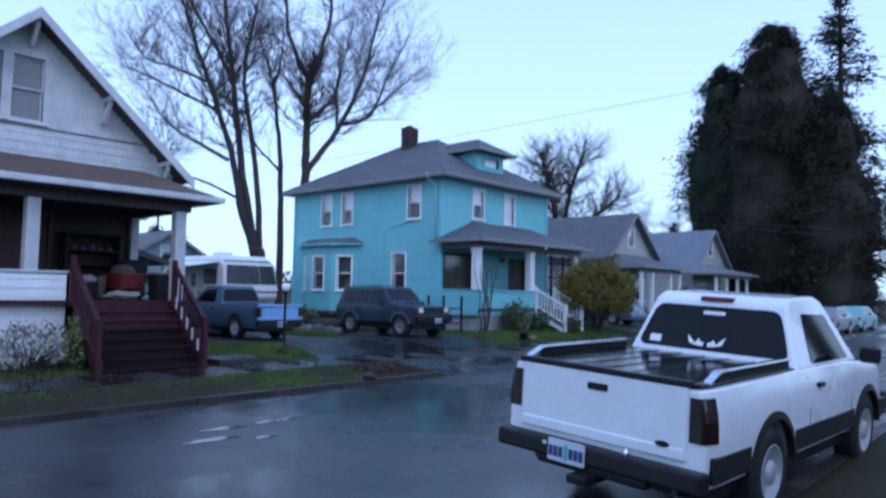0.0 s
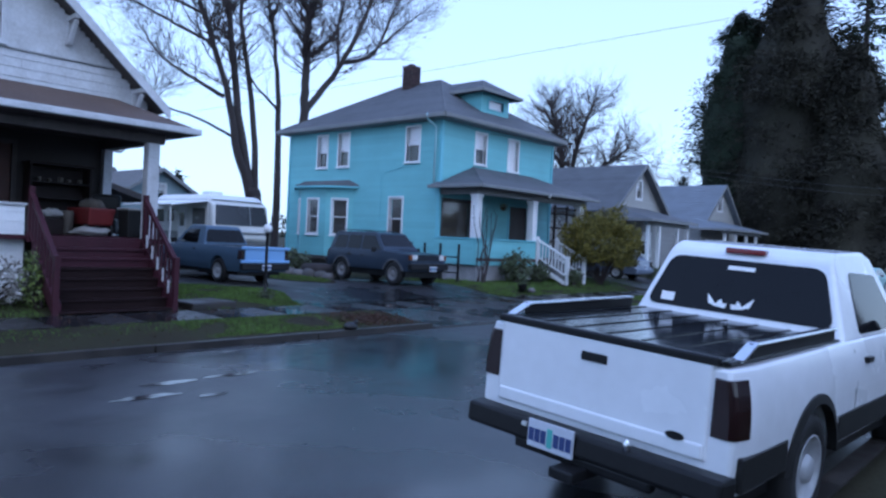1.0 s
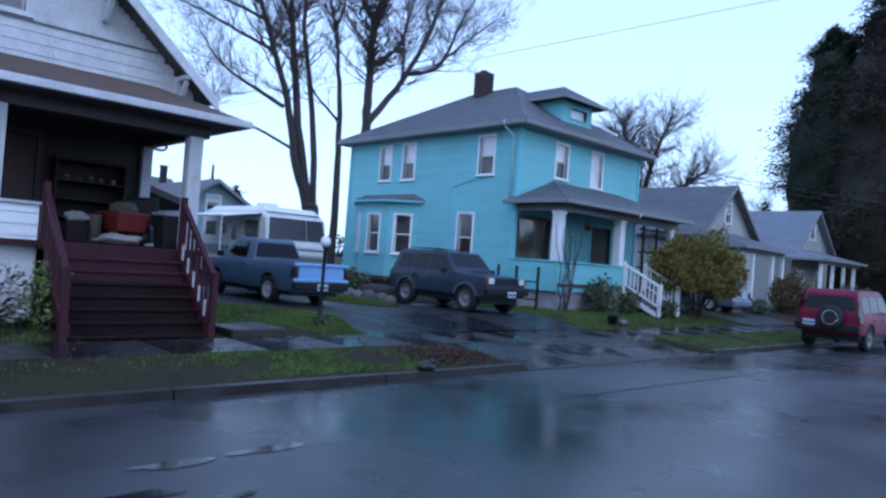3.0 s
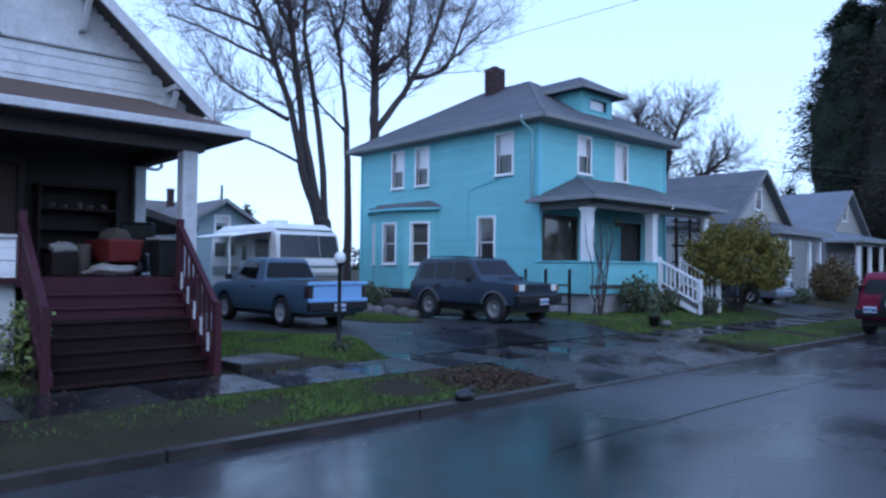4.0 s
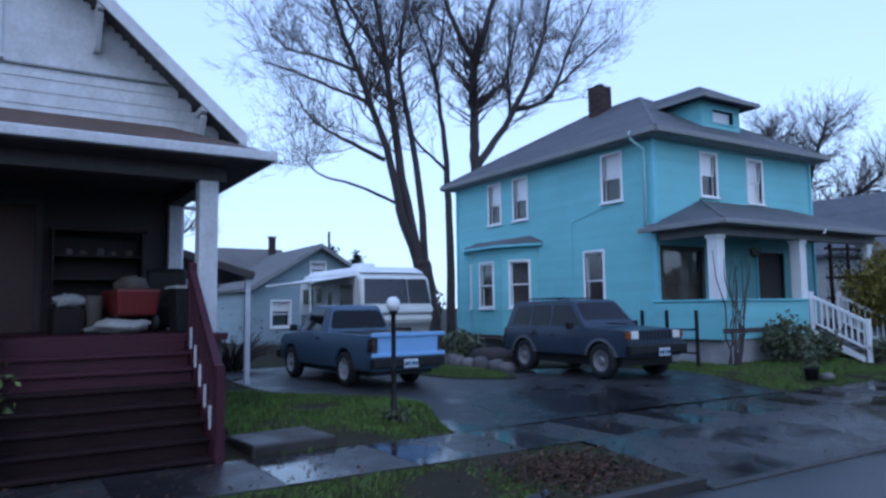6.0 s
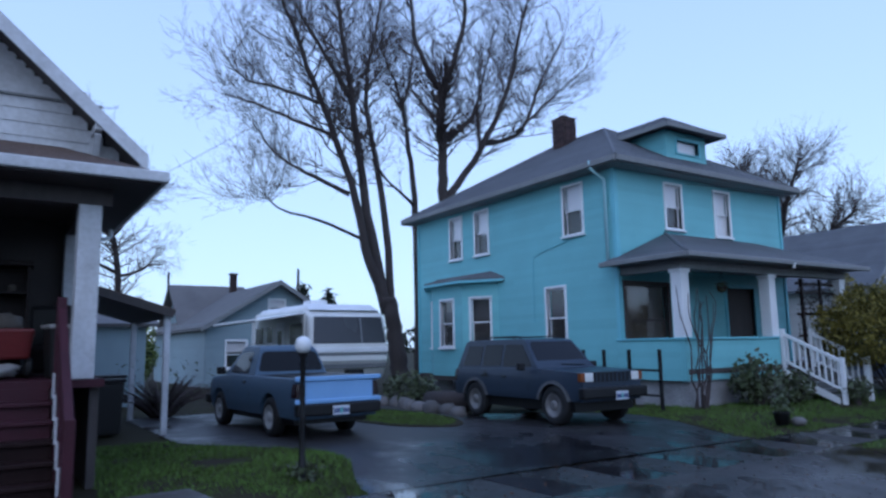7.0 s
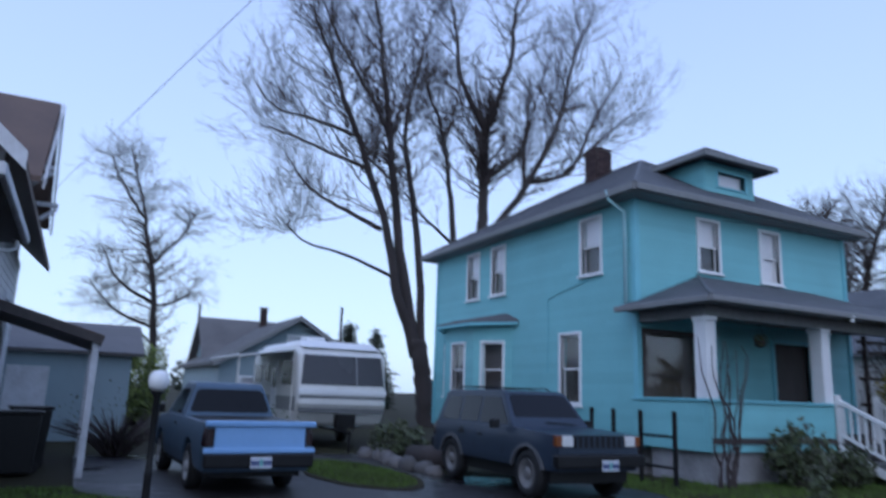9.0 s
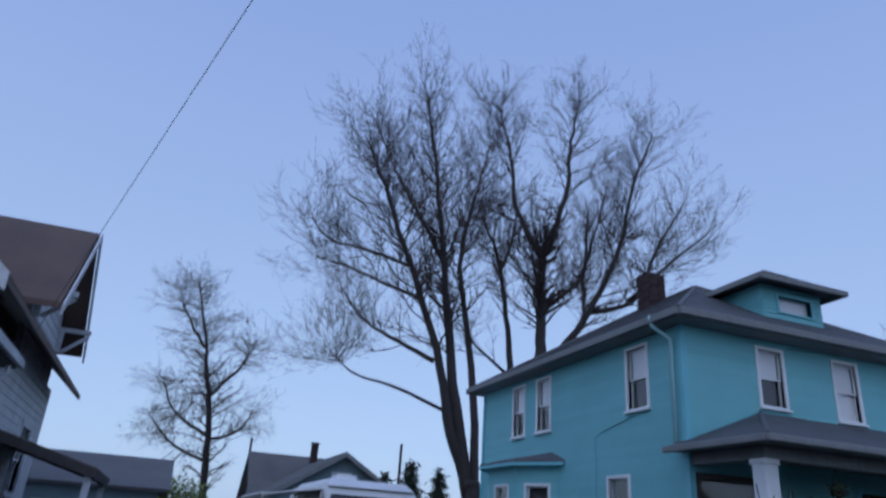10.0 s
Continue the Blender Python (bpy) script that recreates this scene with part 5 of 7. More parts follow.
    for end, y in ((g("rear_plate"), g("plate_y", -0.115)), (g("front_plate"), L + 0.115)):
        if end:
            x, z = end
            p = part("number_plate", Shape().box(x - 0.155, x + 0.155, y - 0.008, y + 0.008, z - 0.078, z + 0.078), PLATEWHITE, root, "pale number plate")
            sgn = -1 if y < 0 else 1
            for i, w in enumerate((0.034, 0.034, 0.034)):
                for k in (-1, 1):
                    x_ = x + k * (0.045 + i * 0.042)
                    part("plate_bar", Shape().box(x_ - w / 2, x_ + w / 2, *sorted((y + sgn * 0.008, y + sgn * 0.012)), z - 0.045, z + 0.03), PLATEINK, p)
            part("plate_patch", Shape().box(x - 0.018, x + 0.018, *sorted((y + sgn * 0.008, y + sgn * 0.011)), z - 0.06, z + 0.05), PLATEGREEN, p)
    if g("tail"):
        zl0, zl1, wl = g("tail")
        for sd in (1, -1):
            lens = Shape()
            zs = [zl0 + (zl1 - zl0) * k / 4 for k in range(5)]
            rows = [[(hb - wl, -0.008), (half(0.0, z) - 0.022, -0.012), (half(0.0, z) + 0.002, -0.004), (half(0.02, z) + 0.009, 0.022), (half(0.13, z) + 0.007, 0.13), (half(0.13, z) - 0.06, 0.13), (hb - wl, 0.06)] for z in zs]
            lens.v = [(sd * x, y, z) for row, z in zip(rows, zs) for x, y in row]
            lens.f = [(7 * i + j, 7 * i + (j + 1) % 7, 7 * i + 7 + (j + 1) % 7, 7 * i + 7 + j)[::sd] for i in range(4) for j in range(7)] + [tuple(range(7))[::-sd], tuple(range(28, 35))[::sd]]
            part("tail_light", lens, g("tail_mat", TAILRED), root, "dark red tail light", bevel=0.006)
    return root


PICKUP = dict(L=4.72, W=1.68, zt=1.06, rear=1.12, front=3.86, r=0.35, arch=0.43, top=[(0.0, 0.52), (0.0, 1.05), (1.96, 1.07), (3.35, 1.07), (4.3, 1.0), (4.68, 0.86), (4.72, 0.6)],
              cab=[(1.97, 1.05), (2.16, 1.56), (2.26, 1.62), (2.95, 1.64), (3.10, 1.60), (3.68, 1.05)],
              side_glass=[[(2.34, 1.10), (3.40, 1.10), (3.06, 1.50), (2.42, 1.52)]], rear_glass=((2.000, 1.135), (2.142, 1.515), 0.055), front_glass=((3.60, 1.12), (3.14, 1.56), 0.08),
              mirror=3.32, handles=(2.32,), gaps=(2.12, 3.30), tail=(0.705, 1.0, 0.15))


def bed_fittings(root, hb, tailgate_mat, cover=True, handle=True):
    tg = part("tailgate", Shape().box(-hb + 0.157, hb - 0.157, -0.014, 0.05, 0.565, 1.065), tailgate_mat, root, "pickup tailgate", bevel=0.018)
    part("tailgate_crease", Shape().box(-hb + 0.175, hb - 0.175, -0.026, -0.004, 0.575, 0.655), tailgate_mat, tg, bevel=0.02)
    if handle:
        part("tailgate_handle", Shape().box(-0.085, 0.085, -0.024, -0.006, 0.935, 0.988), BLACKMETAL, tg, bevel=0.012)
    return tg


def shorter(d, cut):
    """The same pickup with its bed shortened: all that lies ahead of the bed moves back."""
    mv = lambda p: (p[0] - cut, p[1]) if p[0] > 1.5 else p
    out = dict(d, L=d["L"] - cut, front=d["front"] - cut, top=[mv(p) for p in d["top"]], cab=[(y - cut, z + (0.03 if z > 1.3 else 0)) for y, z in d["cab"]],
               side_glass=[[mv(p) for p in q] for q in d["side_glass"]], mirror=d["mirror"] - cut, handles=tuple(y - cut for y in d["handles"]), gaps=tuple(y - cut for y in d["gaps"]))
    for key in ("rear_glass", "front_glass"):
        (y0, z0), (y1, z1), ins = d[key]
        out[key] = (y0 - cut, z0), (y1 - cut + 0.006, z1 + 0.02), ins
    return out


def white_pickup(m):
    sp = dict(shorter(PICKUP, 0.2), clad=0.62, flare=CLADDING, step=True, rear_plate=(-0.16, 0.475), zb=0.40, plate_y=-0.140, rear_bumper=BLACKMETAL)
    r = vehicle("pickup_truck", m, "white pickup with black bed cover and chrome bed rails", "pickup truck", CARWHITE, sp)
    hb = 0.84
    tg = bed_fittings(r, hb, CARWHITE)
    part("emblem", Shape().lathe([(0.052, 0), (0.048, 0.008)], 20, "y", (0, 0, 0)), BLACKMETAL, tg, "dark oval badge").matrix_basis = Matrix.Translation((0.52, -0.030, 0.665)) @ Matrix.Diagonal((1, 1, 0.42, 1))
    cov = part("bed_cover", Shape().box(-hb + 0.11, hb - 0.11, -0.005, 1.74, 1.065, 1.095), BLACKVINYL, r, "black wet folding bed cover", bevel=0.012)
    s = Shape()
    for i in range(7):
        x = -0.66 + i * 0.22
        s.box(x - 0.012, x + 0.012, 0.05, 1.72, 1.094, 1.101)
    part("cover_rib", s, BLACKVINYL, cov)
    part("cover_edge", Shape().box(-hb + 0.13, hb - 0.13, -0.022, 0.03, 1.058, 1.104), BLACKMETAL, cov, bevel=0.012)
    for sd in (1, -1):
        x = sd * (hb - 0.10)
        rail = part("bed_rail", Shape().slab([(x - 0.03, 0.30, 1.165), (x + 0.03, 0.30, 1.165), (x + 0.03, 1.62, 1.175), (x - 0.03, 1.62, 1.175)], 0.022), CHROME, r, "polished chrome bed rail", bevel=0.01)
        part("rail_end", Shape().slab([(x - 0.03, 0.12, 1.09), (x + 0.03, 0.12, 1.09), (x + 0.03, 0.30, 1.165), (x - 0.03, 0.30, 1.165)], 0.022), CHROME, rail, bevel=0.008)
        part("rail_web", Shape().box(x - 0.008, x + 0.008, 0.28, 1.64, 1.08, 1.16), CLADDING, rail)
        part("bed_lip", Shape().box(*sorted((sd * (hb - 0.20), sd * (hb - 0.088))), 0.02, 1.765, 1.062, 1.085), BLACKMETAL, r, bevel=0.01)
    part("brake_light", Shape().box(-0.15, 0.15, 1.950, 2.03, 1.578, 1.622), REDLENS, r, "red high-level brake light", bevel=0.012).matrix_basis = Matrix.Translation((0, -0.02, 0.005))
    for x, z, w, h in ((-0.52, 1.205, 0.11, 0.065), (0.0, 1.475, 0.20, 0.03)):
        y = 1.805 + (z - 1.145) * 0.366 - 0.034 + 0.2 * (0.065 - h)
        st = Shape().slab([(x - w / 2, y, z - h / 2), (x + w / 2, y, z - h / 2), (x + w / 2, y + h * 0.366, z + h / 2), (x - w / 2, y + h * 0.366, z + h / 2)], 0.003)
        part("window_sticker", st, WHITE, r, "pale sticker on the rear window")
    fl = Shape()
    for x, k in ((-0.13, 1.0), (0.07, -1.0)):
        at = lambda u, w: (x + k * u, 1.792 + w * 0.366, 1.175 + w)
        for q in ([(-0.075, 0.09), (-0.055, 0.02), (0.02, 0.0), (-0.03, 0.05)], [(-0.02, 0.005), (0.075, -0.005), (0.085, 0.03), (0.03, 0.035)], [(0.0, 0.02), (0.05, 0.02), (0.04, 0.06), (0.02, 0.045)]):
            fl.slab([at(u, w) for u, w in q][::int(k)], 0.004)
    part("window_ornament", fl, WHITE, r, "white decal shapes on the rear window")
    bu = part("step_bumper", Shape().prism([(-0.13, 0.41), (0.02, 0.37), (0.02, 0.535), (-0.12, 0.535)], lambda y, z: hb + 0.0 + 0.3 * min(0, y + 0.06)).box(-0.45, 0.45, -0.10, -0.02, 0.34, 0.41), BLACKMETAL, r, "dark step bumper", bevel=0.02)
    part("tow_ball", Shape().lathe([(0.02, 0.52), (0.02, 0.55), (0.028, 0.565), (0.0, 0.60)], 12, at=(0.3, -0.1, 0)), CHROME, bu, smooth=True)
    part("plate_lamp", Shape().box(-0.375, -0.345, -0.138, -0.12, 0.495, 0.518), CLEARLENS, bu)
    part("hitch", Shape().box(-0.08, 0.08, -0.25, 0.1, 0.30, 0.36), BLACKMETAL, r, bevel=0.01)
    part("exhaust", Shape().tube([(0.45, 0.9, 0.30), (0.52, 0.2, 0.30), (0.60, -0.05, 0.29)], 0.03, 8), CHROME, r, smooth=True)
    return r


truck = white_pickup(pose(1.115, -0.82, 0.23, 0, 2.7, -2.6) @ Matrix.Scale(1.06, 4))


def blue_pickup(m):
    sp = dict(PICKUP, W=1.66, tail=(0.72, 0.97, 0.15), rear_plate=(0.0, 0.50), tail_mat=TAILRED, rear_bumper=BLACKMETAL)
    r = vehicle("pickup_truck", m, "faded slate-blue pickup with a light-blue tailgate", "pickup truck", CARBLUE, sp)
    hb = 0.83
    tg = part("tailgate", Shape().box(-hb + 0.155, hb - 0.155, -0.03, 0.05, 0.62, 1.075), TAILBLUE, r, "light blue replacement tailgate", bevel=0.015)
    for z0, z1 in ((1.0, 1.085), (0.62, 0.70)):
        part("tailgate_ridge", Shape().box(-hb + 0.0, hb - 0.0, -0.065, -0.01, z0, z1), TAILBLUE, tg, bevel=0.02)
    part("bed_floor", Shape().box(-hb + 0.12, hb - 0.12, 0.06, 1.9, 1.066, 1.075), BLACKMETAL, r)
    return r


blue_pickup(pose(-13.98, 6.78, 0.37, 0, 0, 92.5))

JEEP = dict(L=4.2, W=1.72, zt=1.06, rear=0.86, front=3.46, r=0.37, arch=0.45, zb=0.46, top=[(0.0, 0.55), (0.02, 1.02), (2.6, 1.05), (3.0, 1.06), (4.12, 1.0), (4.2, 0.93), (4.2, 0.6)],
            cab=[(0.06, 1.0), (0.24, 1.58), (0.36, 1.64), (2.25, 1.66), (2.42, 1.62), (2.98, 1.03)], tumble=0.16,
            side_glass=[[(0.30, 1.09), (0.98, 1.09), (0.98, 1.52), (0.42, 1.52)], [(1.06, 1.09), (1.72, 1.09), (1.72, 1.54), (1.06, 1.54)], [(1.80, 1.09), (2.78, 1.09), (2.36, 1.54), (1.80, 1.54)]],
            rear_glass=((0.10, 1.12), (0.22, 1.52), 0.1), front_glass=((2.90, 1.10), (2.46, 1.59), 0.08), mirror=2.62, handles=(1.12, 1.86), gaps=(1.02, 1.76, 2.72),
            grille=True, front_plate=(-0.12, 0.56), flare=FLAREGREY, rim=DULLRIM, tail=(0.75, 1.0, 0.14), front_bumper=BLACKMETAL, rear_bumper=BLACKMETAL)


def jeep(m):
    r = vehicle("suv", m, "dark grey-blue boxy four-wheel-drive parked on the driveway", "SUV", CARNAVY, JEEP)
    for sd in (1, -1):
        part("roof_rack_rail", Shape().tube([(sd * 0.52, 0.5, 1.66), (sd * 0.52, 0.6, 1.70), (sd * 0.52, 2.0, 1.71), (sd * 0.52, 2.1, 1.67)], 0.015, 6), BLACKMETAL, r)
    for y in (0.9, 1.6):
        part("roof_rack_bar", Shape().tube([(-0.52, y, 1.70), (0.52, y, 1.70)], 0.014, 6), BLACKMETAL, r)
    part("wiper", Shape().tube([(-0.5, 2.93, 1.10), (0.1, 2.90, 1.13)], 0.010, 5), BLACKMETAL, r)
    part("door_badge", Shape().slab([(0.875, 1.14, 0.86), (0.875, 1.40, 0.86), (0.86, 1.27, 0.99)], 0.004), CLADDING, r, "pale triangular mark on the door")
    return r


jeep(pose(-16.25, 11.62, 0.40, 0, 0, -91))


def red_suv(m):
    sp = dict(JEEP, W=1.72, L=4.1, zt=1.05, rear=0.84, front=3.30, tail=(0.80, 1.35, 0.10), rear_plate=(-0.45, 0.72), rear_glass=((0.058, 1.12), (0.142, 1.50), 0.1), grille=True, flare=None, clad=None, handles=(1.12, 1.86),
              cab=[(0.04, 1.0), (0.16, 1.56), (0.32, 1.68), (2.1, 1.70), (2.35, 1.64), (2.95, 1.03)], mirror_mat=CARRED)
    r = vehicle("suv", m, "dark red compact SUV with rear spare wheel at the kerb", "SUV", CARRED, sp)
    sw_ = part("spare_wheel", Shape().lathe([(0.21, -0.02), (0.32, -0.02), (0.335, -0.08), (0.335, -0.17), (0.31, -0.21), (0.21, -0.21)], 24, "y", (0.12, 0, 0.90)), RUBBER, r, "spare wheel on the tailgate", smooth=True)
    part("spare_rim", Shape().lathe([(0.21, -0.19), (0.20, -0.215), (0.15, -0.19), (0.05, -0.20), (0.0, -0.205)], 20, "y", (0.12, 0, 0.90)), CAMPERWHITE, sw_, smooth=True)
    return r


red_suv(pose(-6.1, 18.4, 0.10, 0, 0, 0))

SEDAN = dict(L=4.4, W=1.74, zt=0.95, rear=0.95, front=3.55, r=0.32, arch=0.38, zb=0.28, top=[(0.0, 0.45), (0.05, 0.92), (0.5, 0.95), (3.2, 0.96), (4.1, 0.80), (4.38, 0.62), (4.4, 0.45)],
             cab=[(0.25, 0.93), (0.75, 1.36), (1.1, 1.44), (2.2, 1.46), (2.5, 1.40), (3.3, 0.94)], tumble=0.25, side_glass=[[(0.75, 1.0), (1.75, 1.0), (1.75, 1.36), (1.0, 1.36)], [(1.83, 1.0), (3.0, 1.0), (2.5, 1.34), (1.83, 1.37)]],
             rear_glass=((0.34, 1.0), (0.74, 1.34), 0.12), front_glass=((3.18, 1.0), (2.56, 1.36), 0.12), mirror=2.75, handles=(1.3, 2.0), gaps=(0.95, 1.78, 2.9), grille=True, tail=(0.62, 0.85, 0.2), front_bumper=CARSILVER, rear_bumper=CARSILVER, bev=0.06, mirror_mat=CARSILVER)
vehicle("car", pose(-11.75, 25.75, 0.48, 0, 0, 90), "blue-grey car parked with its rear to the street", "car", CARBLUEGREY, dict(SEDAN, rear_plate=(0, 0.62), rear_bumper=CARBLUEGREY, front_bumper=CARBLUEGREY))
vehicle("pickup_truck", pose(-5.6, 30.6, 0.07, 0, 0, 180), "white pickup parked facing the viewer at the kerb", "pickup truck", CARWHITE, dict(PICKUP, grille=True, front_bumper=CHROME))
vehicle("car", pose(-5.9, 37.5, 0.07, 0, 0, 180), "silver car parked farther along the kerb", "car", CARSILVER, SEDAN, "cars along the far kerb")
vehicle("car", pose(-5.9, 43.5, 0.07, 0, 0, 180), "pale teal car parked along the kerb", "car", CARTEAL, dict(SEDAN, front_bumper=CHROME, rear_bumper=CHROME), "cars along the far kerb")


# camper trailer
def camper(m):
    r = thing("camper_trailer", m, "white and grey camper trailer with an awning", "camper trailer")
    L, hb = 5.6, 1.28
    prof = [(0.0, 1.35), (0.25, 0.62), (L - 0.35, 0.62), (L, 1.2), (L - 0.02, 1.62), (L - 0.22, 2.55), (L - 0.7, 2.80), (0.5, 2.80), (0.1, 2.55), (0.0, 1.6)]
    part("shell", Shape().prism(prof, lambda y, z: hb), CAMPERWHITE, r, bevel=0.12, seg=4)
    part("roof", Shape().prism([(0.35, 2.72), (L - 0.35, 2.72), (L - 0.8, 2.93), (0.7, 2.93)], lambda y, z: hb - 0.1 - 0.5 * (z - 2.72)), WHITE, r, "rounded white roof", bevel=0.05, seg=3)
    e = lambda z: L - 0.02 - (z - 1.62) * 0.215
    part("end_window", Shape().slab([(hb - 0.08, e(1.72) + 0.02, 1.72), (-hb + 0.08, e(1.72) + 0.02, 1.72), (-hb + 0.16, e(2.52) + 0.02, 2.52), (hb - 0.16, e(2.52) + 0.02, 2.52)], 0.03), CAMPERWIN, r, "wide dark end window", bevel=0.012)
    part("window_divider", Shape().slab([(-0.36, e(1.72) + 0.026, 1.72), (-0.40, e(1.72) + 0.026, 1.72), (-0.40, e(2.52) + 0.026, 2.52), (-0.36, e(2.52) + 0.026, 2.52)], 0.01), CAMPERGREY, r)
    part("end_panel", Shape().slab([(hb - 0.06, L - 0.085, 0.98), (-hb + 0.06, L - 0.085, 0.98), (-hb + 0.06, L + 0.008, 1.42), (hb - 0.06, L + 0.008, 1.42)], 0.02), CAMPERGREY, r, "grey lower end panel")
    part("trim_band", Shape().box(-hb + 0.02, hb - 0.02, L - 0.02, L + 0.02, 1.45, 1.60), WHITE, r, bevel=0.01)
    for sd in (1, -1):
        s = Shape().box(*sorted((sd * hb, sd * (hb + 0.012))), 0.3, L - 0.2, 1.0, 1.38)
        part("side_band", s, CAMPERGREY, r)
        for y0, y1, z0, z1 in ((0.5, 1.4, 1.75, 2.3), (3.9, 4.9, 1.7, 2.35), (1.8, 2.3, 1.8, 2.3)):
            part("side_window", Shape().box(*sorted((sd * hb, sd * (hb + 0.018))), y0, y1, z0, z1), CAMPERWIN, r)
        part("wheel", Shape().lathe([(0.16, -0.1), (0.3, -0.1), (0.32, -0.06), (0.32, 0.06), (0.3, 0.1), (0.16, 0.1)], 20, "x", (sd * (hb - 0.15), 2.4, 0.32)), RUBBER, r, smooth=True)
    d = part("door", Shape().box(hb, hb + 0.03, 2.75, 3.4, 0.72, 2.4), WHITE, r, "white entry door", bevel=0.015)
    part("door_window", Shape().box(hb + 0.03, hb + 0.036, 2.88, 3.27, 1.6, 2.15), CAMPERWIN, d)
    aw = part("awning", Shape().slab([(hb, 0.9, 2.66), (hb, L - 0.45, 2.66), (hb + 1.5, L - 0.5, 2.42), (hb + 1.5, 0.9, 2.42)], -0.04), WHITE, r, "white side awning")
    part("awning_roller", Shape().tube([(hb + 1.5, 0.85, 2.4), (hb + 1.5, L - 0.45, 2.4)], 0.05, 8), CAMPERWHITE, aw)
    part("awning_arm", Shape().tube([(hb + 1.48, L - 0.6, 2.4), (hb + 1.48, L - 0.6, 0.02)], 0.03, 6), CAMPERWHITE, aw)
    part("awning_leg", Shape().tube([(hb + 0.04, L - 0.42, 2.6), (hb + 0.06, L - 0.42, 0.9)], 0.022, 6), CAMPERWHITE, aw)
    part("roof_vent", Shape().box(0.2, 0.75, 3.6, 4.3, 2.9, 3.08), WHITE, r, bevel=0.03)
    part("drawbar", Shape().tube([(-0.5, L - 0.4, 0.6), (0, L + 0.75, 0.5), (0.5, L - 0.4, 0.6)], 0.04, 6).tube([(0, L + 0.65, 0.5), (0, L + 0.65, 0.02)], 0.035, 6).box(-0.25, 0.25, L + 0.05, L + 0.35, 0.6, 0.95), BLACKMETAL, r)
    return r


camper(pose(-27.4, 10.8, 0.36, 0, 0, -90))

# ---- neighbouring houses ----
def gable_house(name, x0, x1, y0, y1, zw, zr, wall_mat, roof_mat, label, base=0.45, porch=None, win=(), seed=1, chimney=None, over=0.45, step=0.16):
    """A house whose gable faces the street at x1; porch = (depth, y0, y1, eave z, top z, post ys)."""
    r = thing(name, pose(0, 0, 0), label, "house")
    yc = (y0 + y1) / 2
    P = pane_plane((x1, y0, 0), (0, 1, 0), (0, 0, 1), (1, 0, 0))
    Ps = pane_plane((x0, y0, 0), (1, 0, 0), (0, 0, 1), (0, -1, 0))
    W = y1 - y0
    sl = (zr - zw) / (W / 2 + over)
    holes = [w[:4] for w in win]
    span = lambda v: (0, W) if v < zw else (max(0, W / 2 - (zr - 0.1 - v) / sl), min(W, W / 2 + (zr - 0.1 - v) / sl))
    s = wall_core(Shape(), P, 0, W, base, zw, [h for h in holes if h[3] < zw], 0.15)
    for i in range(10):
        v0, v1 = zw + (zr - zw) * i / 10, zw + (zr - zw) * (i + 1) / 10
        lo, hi = span(v1)
        if hi - lo < 0.2:
            break
        hs = [h for h in holes if h[3] > zw]
        wall_core(s, P, lo, hi, v0, v1, [(max(lo, h[0]), min(hi, h[1]), max(v0, h[2]), min(v1, h[3])) for h in hs if h[2] < v1 and h[3] > v0], 0.12)
    w = part("wall", s, wall_mat, r)
    part("siding", clapboards(Shape(), P, 0, W, base, zr, [(a - .09, b + .09, c - .06, d + .09) for a, b, c, d in holes], step, 0.02, span), wall_mat, w, kind="stuff")
    for y in (y0, y1 - 0.15):
        part("wall", Shape().box(x0, x1 - 0.16, y, y + 0.15, base, zw + 0.2), wall_mat, r)
    part("wall", Shape().box(x0, x0 + 0.15, y0 + 0.16, y1 - 0.16, base, zw), wall_mat, r)
    part("siding", clapboards(Shape(), Ps, 0, x1 - x0, base, zw, [], step, 0.02), wall_mat, r, kind="stuff")
    part("foundation", Shape().box(x0 + 0.05, x1 - 0.05, y0 + 0.05, y1 - 0.05, 0.1, base + 0.02), CONCRETE, r)
    for a, b, c, d in holes:
        window(P, a, b, c, d, r, blind=0.4, casing=0.09)
    fx, bx = x1 + 0.45, x0 - 0.4
    ra, rb = (fx, yc, zr), (bx, yc, zr)
    e0, b0, e1, b1 = (fx, y0 - over, zw), (bx, y0 - over, zw), (fx, y1 + over, zw), (bx, y1 + over, zw)
    s = Shape().add([e0, b0, rb, ra, e1, b1] + [(x, y, z - 0.12) for x, y, z in (e0, b0, rb, ra, e1, b1)],
                    [(3, 2, 1, 0), (4, 5, 2, 3), (6, 7, 8, 9), (9, 8, 11, 10), (1, 7, 6, 0), (10, 11, 5, 4), (6, 9, 3, 0), (9, 10, 4, 3), (2, 8, 7, 1), (5, 11, 8, 2)])
    rf = part("roof", s, roof_mat, r, "shingled gable roof")
    sc = Shape()
    courses(sc, [b0, e0, ra, rb], 0.2); courses(sc, [e1, b1, rb, ra], 0.2)
    part("shingle_course", sc, roof_mat, rf, kind="stuff")
    for ye, sg in ((y0 - over, -1), (y1 + over, 1)):
        part("rake_board", Shape().add([(fx, ye, zw + 0.01), (fx, yc, zr + 0.01), (fx, yc, zr - 0.2), (fx, ye, zw - 0.2), (fx + 0.04, ye, zw + 0.01), (fx + 0.04, yc, zr + 0.01), (fx + 0.04, yc, zr - 0.2), (fx + 0.04, ye, zw - 0.2)],
             [(0, 1, 2, 3), (7, 6, 5, 4), (0, 4, 5, 1), (2, 6, 7, 3), (1, 5, 6, 2), (0, 3, 7, 4)]), SOFFIT, rf)
